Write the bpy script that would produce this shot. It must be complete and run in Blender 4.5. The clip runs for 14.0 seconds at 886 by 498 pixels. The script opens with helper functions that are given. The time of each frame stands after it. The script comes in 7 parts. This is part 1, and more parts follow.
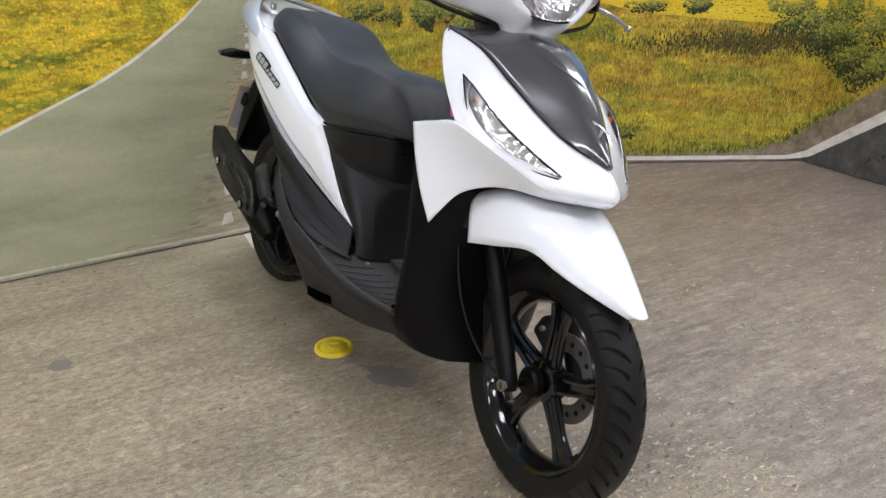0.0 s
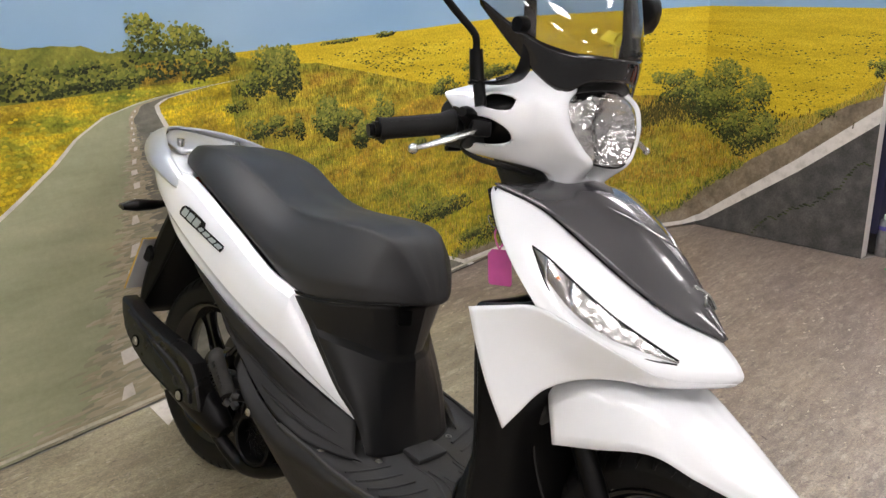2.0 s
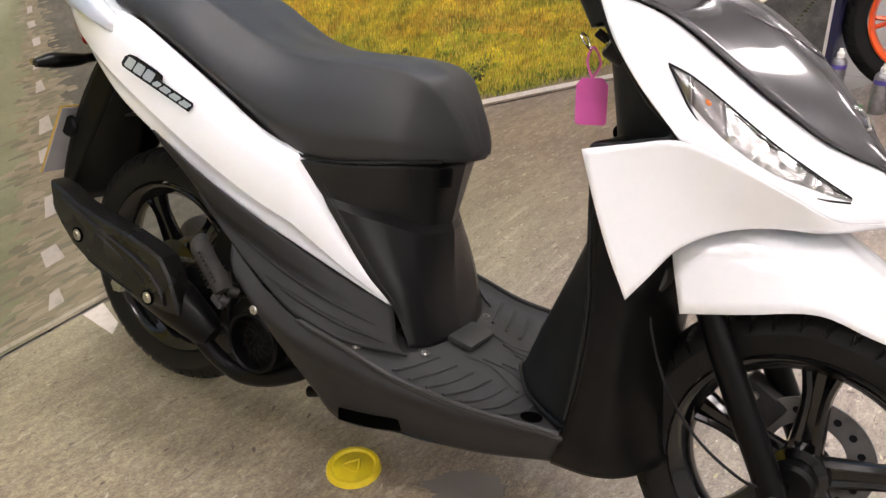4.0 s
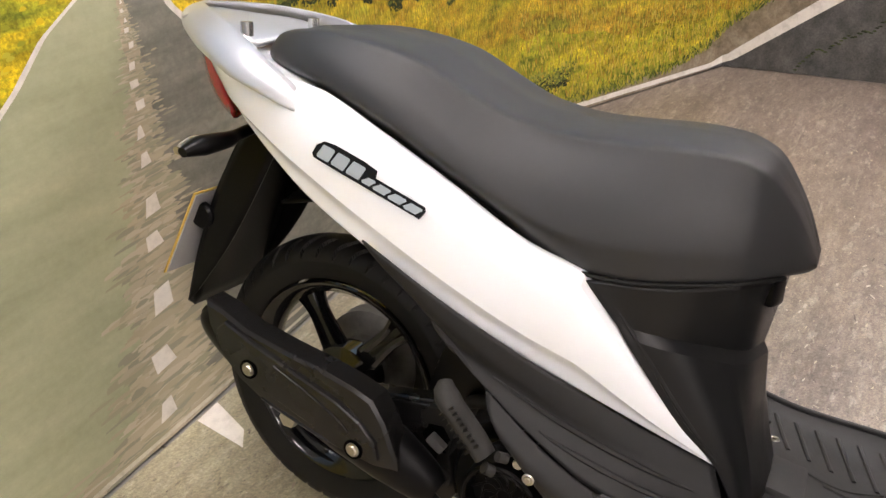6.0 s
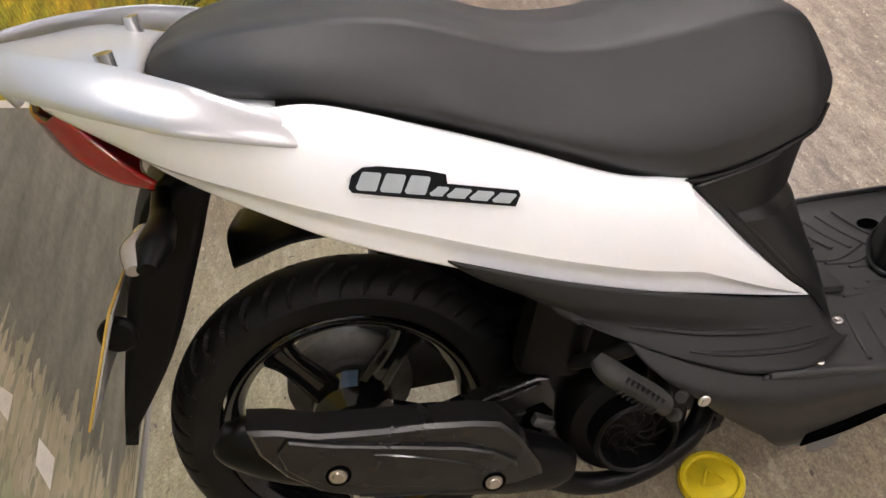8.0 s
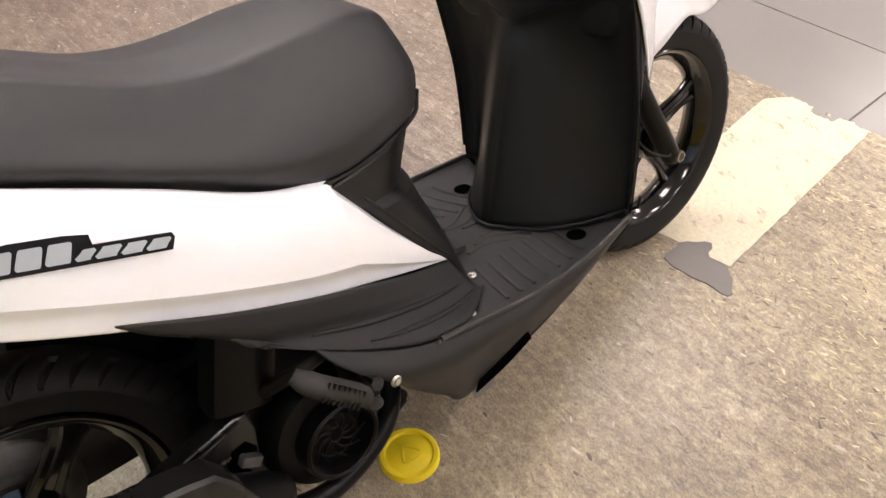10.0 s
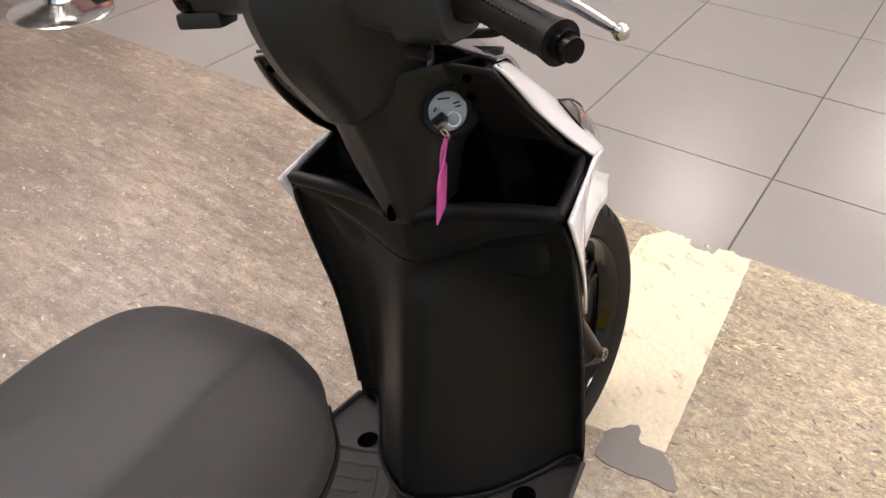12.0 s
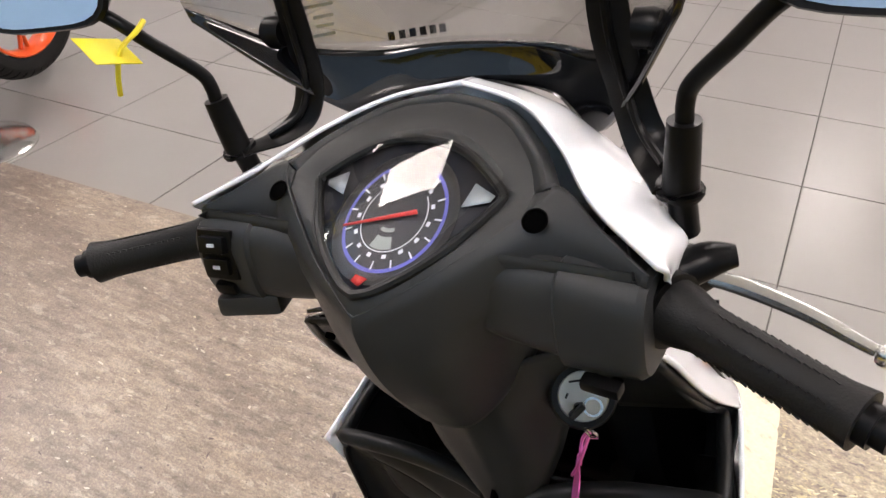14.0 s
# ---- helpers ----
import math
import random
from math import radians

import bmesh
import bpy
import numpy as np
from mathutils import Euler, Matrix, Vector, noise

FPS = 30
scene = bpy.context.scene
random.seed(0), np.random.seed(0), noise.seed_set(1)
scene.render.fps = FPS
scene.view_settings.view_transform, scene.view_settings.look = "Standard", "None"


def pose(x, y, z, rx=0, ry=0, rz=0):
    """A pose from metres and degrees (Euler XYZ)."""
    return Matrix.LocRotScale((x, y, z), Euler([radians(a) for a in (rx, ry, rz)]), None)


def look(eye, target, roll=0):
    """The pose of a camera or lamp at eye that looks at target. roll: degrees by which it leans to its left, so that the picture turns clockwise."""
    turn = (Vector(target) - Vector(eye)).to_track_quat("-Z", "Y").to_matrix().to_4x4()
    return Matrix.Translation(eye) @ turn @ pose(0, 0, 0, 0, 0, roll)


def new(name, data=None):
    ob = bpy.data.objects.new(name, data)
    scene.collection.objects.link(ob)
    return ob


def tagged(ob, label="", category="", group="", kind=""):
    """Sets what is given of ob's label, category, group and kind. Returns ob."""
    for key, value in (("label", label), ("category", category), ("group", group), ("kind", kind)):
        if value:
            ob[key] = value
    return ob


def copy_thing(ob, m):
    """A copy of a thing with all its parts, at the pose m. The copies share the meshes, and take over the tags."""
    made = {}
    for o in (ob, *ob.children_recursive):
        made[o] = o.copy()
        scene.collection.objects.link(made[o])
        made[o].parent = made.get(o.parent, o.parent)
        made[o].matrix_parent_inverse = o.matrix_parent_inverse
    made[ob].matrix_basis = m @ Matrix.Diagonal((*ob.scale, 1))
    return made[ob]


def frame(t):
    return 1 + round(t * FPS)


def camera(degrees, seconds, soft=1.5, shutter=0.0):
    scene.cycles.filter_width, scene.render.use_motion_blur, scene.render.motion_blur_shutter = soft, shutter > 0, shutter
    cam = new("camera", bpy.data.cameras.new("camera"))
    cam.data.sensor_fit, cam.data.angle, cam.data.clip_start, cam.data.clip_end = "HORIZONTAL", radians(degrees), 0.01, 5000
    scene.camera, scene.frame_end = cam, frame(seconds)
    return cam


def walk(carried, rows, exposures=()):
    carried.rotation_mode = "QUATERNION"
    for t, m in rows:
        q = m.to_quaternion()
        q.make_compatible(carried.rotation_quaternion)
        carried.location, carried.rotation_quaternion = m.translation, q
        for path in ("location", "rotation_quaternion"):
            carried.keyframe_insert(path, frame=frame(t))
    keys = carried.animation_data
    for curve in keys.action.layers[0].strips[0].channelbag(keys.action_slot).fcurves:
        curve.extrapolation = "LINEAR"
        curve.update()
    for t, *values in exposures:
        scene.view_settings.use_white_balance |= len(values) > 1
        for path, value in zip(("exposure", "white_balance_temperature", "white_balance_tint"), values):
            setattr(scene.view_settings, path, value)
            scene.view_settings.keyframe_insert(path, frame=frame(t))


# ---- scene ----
cam = camera(57.5, 14.0)
PATH = [
    (0, (0.284, 0.183, 1.138), (0.129, 2.019, 0.362), 0.3),
    (0.5, (0.118, 0.288, 1.182), (0.135, 2.151, 0.454), -0.0),
    (1, (-0.012, 0.381, 1.204), (0.15, 2.249, 0.509), -0.1),
    (1.5, (-0.075, 0.51, 1.239), (0.133, 2.371, 0.536), -1.1),
    (2, (-0.146, 0.602, 1.264), (0.16, 2.464, 0.6), -2.2),
    (2.5, (-0.276, 0.656, 1.238), (0.221, 2.48, 0.585), -3.3),
    (2.7, (-0.32, 0.679, 1.217), (0.261, 2.468, 0.539), -3.5),
    (4.8, (-0.409, 1.15, 1.097), (0.147, 2.773, 0.069), -1.8),
    (5, (-0.426, 1.2, 1.111), (0.113, 2.834, 0.092), -1.7),
    (5.5, (-0.546, 1.349, 1.147), (0.007, 2.989, 0.146), -3.4),
    (6, (-0.66, 1.488, 1.171), (-0.045, 3.099, 0.157), -4.6),
    (6.5, (-0.715, 1.653, 1.181), (0.043, 3.176, 0.13), -5.8),
    (7, (-0.797, 1.833, 1.203), (0.139, 3.174, 0.05), -8.1),
    (7.2, (-0.832, 1.889, 1.217), (0.162, 3.133, 0.007), -9.0),
    (9.3, (-1.008, 2.166, 1.247), (0.398, 2.301, -0.168), -5.0),
    (9.5, (-0.993, 2.144, 1.241), (0.424, 2.193, -0.17), -3.6),
    (10, (-0.962, 2.13, 1.235), (0.484, 2.017, -0.143), 0.1),
    (10.5, (-0.923, 2.131, 1.223), (0.546, 1.883, -0.111), 3.9),
    (11, (-0.801, 2.119, 1.232), (0.685, 1.828, -0.075), 4.0),
    (11.5, (-0.679, 2.107, 1.265), (0.819, 1.756, -0.013), 2.3),
    (12, (-0.568, 2.175, 1.28), (0.915, 1.639, 0.05), 1.5),
    (12.5, (-0.448, 2.256, 1.3), (0.984, 1.545, 0.099), 1.2),
    (13, (-0.356, 2.284, 1.31), (1.022, 1.436, 0.135), 1.9),
    (13.5, (-0.29, 2.292, 1.332), (1.075, 1.37, 0.197), 2.4),
    (14, (-0.214, 2.241, 1.349), (1.27, 1.501, 0.231), 0.4),
]
EXPOSURES = [(0.0, 0.15, 6050, 15), (1.0, 0.13, 6300, 15), (2.5, 0.11, 6600, 17), (5.0, 0.65, 6800, 20), (6.0, 0.58, 6900, 20), (7.0, 0.36, 6850, 19), (9.5, 0.56, 7000, 22), (11.5, 0.47, 7100, 23), (12.5, 0.38, 6900, 21), (14.0, 0.46, 6900, 20)]
walk(cam, [(t, look(eye, target, roll)) for t, eye, target, roll in PATH], EXPOSURES)

# ---- light ----
world = bpy.data.worlds.new("world")
scene.world = world
world.use_nodes = True
world.node_tree.nodes["Background"].inputs[0].default_value = (0.9, 0.93, 1.0, 1)
world.node_tree.nodes["Background"].inputs[1].default_value = 0.25
scene.view_settings.exposure = 0.0
PANEL_GLOW = 23.5

# ---- materials ----


def node(nt, kind, **vals):
    n = nt.nodes.new(kind)
    for k, v in vals.items():
        n.inputs[k].default_value = v
    return n


def mat(name, color, rough=0.5, metal=0.0, grain=0.0, size=200.0, vary=0.0, vsize=6.0, coat=0.0, spec=0.5, alpha=1.0, trans=0.0, glow=0.0, rvary=0.0):
    m = bpy.data.materials.new(name)
    m.use_nodes = True
    nt = m.node_tree
    b = nt.nodes["Principled BSDF"]
    b.inputs["Base Color"].default_value = (*color, 1)
    b.inputs["Roughness"].default_value = rough
    b.inputs["Metallic"].default_value = metal
    b.inputs["Coat Weight"].default_value = coat
    b.inputs["Coat Roughness"].default_value = 0.05
    b.inputs["Specular IOR Level"].default_value = spec
    b.inputs["Transmission Weight"].default_value = trans
    if glow:
        b.inputs["Emission Color"].default_value = (*color, 1)
        b.inputs["Emission Strength"].default_value = glow
    co = nt.nodes.new("ShaderNodeTexCoord")
    if vary or rvary:
        a = node(nt, "ShaderNodeTexNoise", Scale=vsize, Detail=6.0, Roughness=0.6)
        nt.links.new(co.outputs["Object"], a.inputs["Vector"])
        if vary:
            r = nt.nodes.new("ShaderNodeMapRange")
            r.inputs["From Min"].default_value, r.inputs["From Max"].default_value = 0.3, 0.7
            r.inputs["To Min"].default_value, r.inputs["To Max"].default_value = 1 - vary, 1 + vary
            nt.links.new(a.outputs["Fac"], r.inputs["Value"])
            x = nt.nodes.new("ShaderNodeVectorMath")
            x.operation = "SCALE"
            x.inputs[0].default_value = color
            nt.links.new(r.outputs["Result"], x.inputs["Scale"])
            nt.links.new(x.outputs["Vector"], b.inputs["Base Color"])
        if rvary:
            r = nt.nodes.new("ShaderNodeMapRange")
            r.inputs["From Min"].default_value, r.inputs["From Max"].default_value = 0.3, 0.7
            r.inputs["To Min"].default_value, r.inputs["To Max"].default_value = rough - rvary, rough + rvary
            nt.links.new(a.outputs["Fac"], r.inputs["Value"])
            nt.links.new(r.outputs["Result"], b.inputs["Roughness"])
    if grain:
        g = node(nt, "ShaderNodeTexNoise", Scale=size, Detail=3.0)
        nt.links.new(co.outputs["Object"], g.inputs["Vector"])
        bump = node(nt, "ShaderNodeBump", Strength=grain, Distance=0.001)
        nt.links.new(g.outputs["Fac"], bump.inputs["Height"])
        nt.links.new(bump.outputs["Normal"], b.inputs["Normal"])
    return m


def island_mat(name, colors, rough=0.5):
    """A print whose small flakes each take one colour of a ramp."""
    m = bpy.data.materials.new(name)
    m.use_nodes = True
    nt = m.node_tree
    b = nt.nodes["Principled BSDF"]
    b.inputs["Roughness"].default_value = rough
    b.inputs["Specular IOR Level"].default_value = 0.3
    geo = nt.nodes.new("ShaderNodeNewGeometry")
    ramp = nt.nodes.new("ShaderNodeValToRGB")
    ramp.color_ramp.interpolation = "CONSTANT"
    for n, c in enumerate(colors):
        e = ramp.color_ramp.elements[n] if n < 2 else ramp.color_ramp.elements.new(n / len(colors))
        e.position = n / len(colors)
        e.color = (*c, 1)
    nt.links.new(geo.outputs["Random Per Island"], ramp.inputs["Fac"])
    nt.links.new(ramp.outputs["Color"], b.inputs["Base Color"])
    return m


def noise_mat(name, stops, scale=(6, 6, 6), detail=8.0, rough=0.5, second=None, bump=0.0, spec=0.3):
    """A print of several colours, mixed by a stretched noise and, if given, a finer one."""
    m = bpy.data.materials.new(name)
    m.use_nodes = True
    nt = m.node_tree
    b = nt.nodes["Principled BSDF"]
    b.inputs["Roughness"].default_value = rough
    b.inputs["Specular IOR Level"].default_value = spec
    co = nt.nodes.new("ShaderNodeTexCoord")
    mp = nt.nodes.new("ShaderNodeMapping")
    mp.inputs["Scale"].default_value = scale
    nt.links.new(co.outputs["Object"], mp.inputs["Vector"])
    a = node(nt, "ShaderNodeTexNoise", Scale=1.0, Detail=detail, Roughness=0.65)
    nt.links.new(mp.outputs["Vector"], a.inputs["Vector"])
    ramp = nt.nodes.new("ShaderNodeValToRGB")
    for n, (p, c) in enumerate(stops):
        e = ramp.color_ramp.elements[n] if n < 2 else ramp.color_ramp.elements.new(p)
        e.position = p
        e.color = (*c, 1)
    nt.links.new(a.outputs["Fac"], ramp.inputs["Fac"])
    out = ramp.outputs["Color"]
    if second:
        size, amount = second
        g = node(nt, "ShaderNodeTexNoise", Scale=size, Detail=4.0, Roughness=0.7)
        nt.links.new(co.outputs["Object"], g.inputs["Vector"])
        r = nt.nodes.new("ShaderNodeMapRange")
        r.inputs["From Min"].default_value, r.inputs["From Max"].default_value = 0.3, 0.7
        r.inputs["To Min"].default_value, r.inputs["To Max"].default_value = 1 - amount, 1 + amount
        nt.links.new(g.outputs["Fac"], r.inputs["Value"])
        x = nt.nodes.new("ShaderNodeVectorMath")
        x.operation = "SCALE"
        nt.links.new(out, x.inputs[0])
        nt.links.new(r.outputs["Result"], x.inputs["Scale"])
        out = x.outputs["Vector"]
        if bump:
            bp = node(nt, "ShaderNodeBump", Strength=bump, Distance=0.001)
            nt.links.new(g.outputs["Fac"], bp.inputs["Height"])
            nt.links.new(bp.outputs["Normal"], b.inputs["Normal"])
    nt.links.new(out, b.inputs["Base Color"])
    return m


WHITE = mat("white_paint", (0.865, 0.885, 0.915), 0.2, coat=0.7, vary=0.015, grain=0.02, size=900)
BLACK = mat("black_plastic", (0.010, 0.0108, 0.0112), 0.38, spec=0.19, grain=0.25, size=1400, vary=0.12, vsize=9, rvary=0.06)
COVER = mat("grained_black_plastic", (0.0215, 0.0232, 0.0240), 0.42, spec=0.32, grain=0.3, size=1400, vary=0.08, vsize=9, rvary=0.06)
BOARD = mat("footboard_plastic", (0.040, 0.040, 0.0395), 0.5, spec=0.25, grain=0.4, size=1100, vary=0.12, vsize=12, rvary=0.06)
DARK = mat("dark_grey_plastic", (0.020, 0.0198, 0.0198), 0.48, spec=0.2, grain=0.3, size=1400, vary=0.12, vsize=9, rvary=0.06)
POST = mat("smooth_black_plastic", (0.0105, 0.0108, 0.0114), 0.34, spec=0.30, grain=0.2, size=1400, vary=0.10, vsize=9, rvary=0.06)
SHIELD = mat("semi_gloss_black", (0.0085, 0.0083, 0.0082), 0.28, spec=0.42, grain=0.06, size=900, vary=0.12, rvary=0.06)
SATIN = mat("satin_black", (0.0036, 0.0036, 0.0039), 0.34, spec=0.13, grain=0.08, size=700, rvary=0.05, vary=0.1)
GLOSSBLACK = mat("gloss_black", (0.004, 0.004, 0.0045), 0.12, spec=0.35, coat=0.35, vary=0.1)
GREYPANEL = mat("grey_metallic_paint", (0.070, 0.068, 0.073), 0.26, metal=0.3, coat=0.9, grain=0.05, size=3000, vary=0.05)
VINYL = mat("seat_vinyl", (0.0235, 0.0240, 0.0250), 0.50, spec=0.45, grain=0.35, size=1100, vary=0.1, vsize=5, rvary=0.05)
RUBBER = mat("tyre_rubber", (0.0088, 0.0087, 0.0086), 0.52, spec=0.2, grain=0.4, size=500, vary=0.25, vsize=14)
SILVER = mat("silver_paint", (0.50, 0.51, 0.53), 0.33, metal=0.55, coat=0.3, vary=0.04)
ALU = mat("polished_aluminium", (0.68, 0.68, 0.66), 0.22, metal=1.0, rvary=0.06, vary=0.05)
STEEL = mat("zinc_steel", (0.48, 0.46, 0.42), 0.35, metal=1.0, vary=0.2, vsize=60)
GREYCAST = mat("grey_casting", (0.15, 0.145, 0.138), 0.5, metal=0.4, grain=0.5, size=400, vary=0.35, vsize=22)
CAST = mat("dark_casting", (0.030, 0.029, 0.028), 0.5, metal=0.1, spec=0.25, grain=0.5, size=400, vary=0.3, vsize=25)


def facet_mat(name, color, rough, size, depth):
    """Chrome pressed into many small facets."""
    m = mat(name, color, rough, metal=1.0)
    nt = m.node_tree
    b = nt.nodes["Principled BSDF"]
    co = nt.nodes.new("ShaderNodeTexCoord")
    v = nt.nodes.new("ShaderNodeTexVoronoi")
    v.inputs["Scale"].default_value = size
    nt.links.new(co.outputs["Object"], v.inputs["Vector"])
    bump = node(nt, "ShaderNodeBump", Strength=1.0, Distance=depth)
    nt.links.new(v.outputs["Distance"], bump.inputs["Height"])
    nt.links.new(bump.outputs["Normal"], b.inputs["Normal"])
    return m


REFLECT = facet_mat("reflector_chrome", (0.72, 0.71, 0.71), 0.15, 62, 0.0030)
SIGNAL = facet_mat("signal_chrome", (0.80, 0.79, 0.78), 0.24, 60, 0.0026)
SMOKE = mat("dark_reflector", (0.34, 0.32, 0.32), 0.25, metal=0.6, vary=0.2, vsize=60)
AMBER = mat("amber_lens", (0.75, 0.18, 0.03), 0.15)
REDLENS = mat("red_lens", (0.35, 0.012, 0.012), 0.12, coat=0.6, vary=0.1)
PINK = mat("pink_plastic", (0.72, 0.12, 0.42), 0.45, vary=0.08, vsize=20)
YELLOWTAG = mat("yellow_plastic", (0.85, 0.72, 0.03), 0.5, vary=0.05)
GREYTAPE = mat("plate_back", (0.42, 0.42, 0.43), 0.5, vary=0.08)
PLATEYELLOW = mat("plate_yellow", (0.62, 0.40, 0.08), 0.4, vary=0.05)
INK = mat("black_ink", (0.005, 0.006, 0.008), 0.4, spec=0.15)
# near-black without gloss: the shade inside holes and recesses, put into the colour
HOLE_SHADE = mat("hole_shade_black", (0.0015, 0.0015, 0.0015), 0.9, spec=0.0)
INKSILVER = mat("silver_ink", (0.42, 0.47, 0.50), 0.3, metal=0.3)
DIALBLACK = mat("dial_black", (0.012, 0.013, 0.02), 0.5)
DIALWHITE = mat("dial_white", (0.75, 0.78, 0.85), 0.5)
DIALBLUE = mat("dial_blue", (0.12, 0.13, 0.55), 0.5)
NEEDLE = mat("needle_red", (0.7, 0.03, 0.03), 0.4)
LCD = mat("lcd_grey", (0.30, 0.34, 0.33), 0.3)


def glass_mat(name, color=(1, 1, 1), rough=0.0, clear=0.85):
    """A thin clear pane: mostly see-through, with a real surface gloss."""
    m = bpy.data.materials.new(name)
    m.use_nodes = True
    nt = m.node_tree
    out = nt.nodes["Material Output"]
    t = nt.nodes.new("ShaderNodeBsdfTransparent")
    t.inputs[0].default_value = (*[c * clear for c in color], 1)
    g = nt.nodes.new("ShaderNodeBsdfGlossy")
    g.inputs["Roughness"].default_value = rough
    f = nt.nodes.new("ShaderNodeLayerWeight")
    f.inputs[0].default_value = 0.5
    steep = nt.nodes.new("ShaderNodeMath")
    steep.operation = "POWER"
    steep.inputs[1].default_value = 5.0
    nt.links.new(f.outputs["Facing"], steep.inputs[0])
    gloss = nt.nodes.new("ShaderNodeMapRange")
    gloss.inputs["To Min"].default_value = 0.06
    nt.links.new(steep.outputs[0], gloss.inputs["Value"])
    mix = nt.nodes.new("ShaderNodeMixShader")
    nt.links.new(gloss.outputs["Result"], mix.inputs[0])
    nt.links.new(t.outputs[0], mix.inputs[1])
    nt.links.new(g.outputs[0], mix.inputs[2])
    nt.links.new(mix.outputs[0], out.inputs["Surface"])
    return m


LOCKPLATE = mat("printed_lock_plate", (0.50, 0.52, 0.50), 0.35, vary=0.08, vsize=50)
CLEAR = glass_mat("clear_lens", (1, 1, 1), 0.02, 0.93)
SCREEN = glass_mat("clear_screen", (0.93, 0.92, 0.9), 0.01, 0.86)

# ---- shape helpers ----


def curve(pts, n):
    """n points on a smooth curve through pts."""
    p = np.array(pts, float)
    if len(p) == 2:
        return p[0] + (p[1] - p[0]) * np.linspace(0, 1, n)[:, None]
    q = np.vstack([2 * p[0] - p[1], p, 2 * p[-1] - p[-2]])
    out = []
    for u in np.linspace(0, len(p) - 1, n):
        i = min(int(u), len(p) - 2)
        t = u - i
        a, b, c, d = q[i], q[i + 1], q[i + 2], q[i + 3]
        out.append(0.5 * (2 * b + (c - a) * t + (2 * a - 5 * b + 4 * c - d) * t * t + (3 * b - a - 3 * c + d) * t ** 3))
    return np.array(out)


def net(rows, nu, nv):
    """A smooth surface through rows of control points, as nu x nv places."""
    a = np.array([curve(r, nv) for r in rows])
    return np.stack([curve(a[:, k], nu) for k in range(nv)], 1)


def sheet(p, flip=False, wrap=False, caps=False):
    """A bmesh of the places p[nu][nv]; wrap closes it across v, caps closes its ends."""
    bm = bmesh.new()
    nu, nv = p.shape[:2]
    v = [[bm.verts.new(p[i, j]) for j in range(nv)] for i in range(nu)]
    for i in range(nu - 1):
        for j in range(nv if wrap else nv - 1):
            k = (j + 1) % nv
            f = (v[i][j], v[i][k], v[i + 1][k], v[i + 1][j])
            bm.faces.new(f[::-1] if flip else f)
    if caps:
        bm.faces.new(v[0])
        bm.faces.new(v[-1][::-1])
    return bm


def mirror_y(p):
    return p * np.array([1, -1, 1])


def part(name, bm, material, parent, label="", thick=0.0, bevel=0.0, angle=38, offset=-1.0):
    bmesh.ops.remove_doubles(bm, verts=bm.verts, dist=1e-5)
    bmesh.ops.recalc_face_normals(bm, faces=bm.faces) if not thick else None
    me = bpy.data.meshes.new(name)
    bm.to_mesh(me)
    bm.free()
    me.materials.append(material)
    me.polygons.foreach_set("use_smooth", [True] * len(me.polygons))
    me.set_sharp_from_angle(angle=radians(angle))
    ob = new(name, me)
    ob.parent = parent
    if thick:
        s = ob.modifiers.new("thickness", "SOLIDIFY")
        s.thickness, s.offset = thick, offset
    if bevel:
        b = ob.modifiers.new("edge", "BEVEL")
        b.width, b.segments, b.limit_method = bevel, 2, "ANGLE"
    if label:
        tagged(ob, label)
    return ob


def both(name, p, material, parent, label="", thick=0.004, flip=False, m=None, angle=38):
    """A panel and its mirror image on the other side of the scooter."""
    for q, fl in ((p, flip), (mirror_y(p), not flip)):
        bm = sheet(q, fl)
        if m:
            bm.transform(m)
        part(name, bm, material, parent, label, thick=thick, angle=angle)


def tube(pts, r, n=24, segs=10, flat=1.0, up=(0, 0, 1), smooth=True):
    """A round or flattened bar along a smooth line; r is one radius or one for each point."""
    c = curve(pts, n) if smooth else np.array(pts, float)
    n = len(c)
    rad = np.interp(np.linspace(0, 1, n), np.linspace(0, 1, len(r)), r) if isinstance(r, (list, tuple)) else np.full(n, r)
    rings = []
    for i in range(n):
        d = c[min(i + 1, n - 1)] - c[max(i - 1, 0)]
        d = d / np.linalg.norm(d)
        s = np.cross(d, up)
        s = s / (np.linalg.norm(s) + 1e-9)
        w = np.cross(s, d)
        a = np.linspace(0, 2 * math.pi, segs, endpoint=False)
        rings.append(c[i] + rad[i] * (np.outer(np.cos(a), s) + flat * np.outer(np.sin(a), w)))
    return sheet(np.array(rings), wrap=True, caps=True)


def lathe(profile, centre, segs=64, axis="y"):
    """Turns (radius, along) about an axis through centre."""
    a = np.linspace(0, 2 * math.pi, segs, endpoint=False)
    rows = []
    for r, h in profile:
        if axis == "y":
            rows.append(np.stack([r * np.cos(a), np.full(segs, h), r * np.sin(a)], 1))
        else:
            rows.append(np.stack([r * np.cos(a), r * np.sin(a), np.full(segs, h)], 1))
    return sheet(np.array(rows) + np.array(centre), wrap=True)


def block(centre, size, turn=(0, 0, 0), bevel=0.004, taper=1.0):
    bm = bmesh.new()
    bmesh.ops.create_cube(bm, size=1)
    for v in bm.verts:
        k = taper if v.co.z > 0 else 1
        v.co = Vector((v.co.x * size[0] * k, v.co.y * size[1] * k, v.co.z * size[2]))
    if bevel:
        bmesh.ops.bevel(bm, geom=bm.edges[:], offset=min(bevel, 0.45 * min(size)), segments=2, affect="EDGES", profile=0.6)
    bm.transform(pose(*centre, *turn))
    return bm


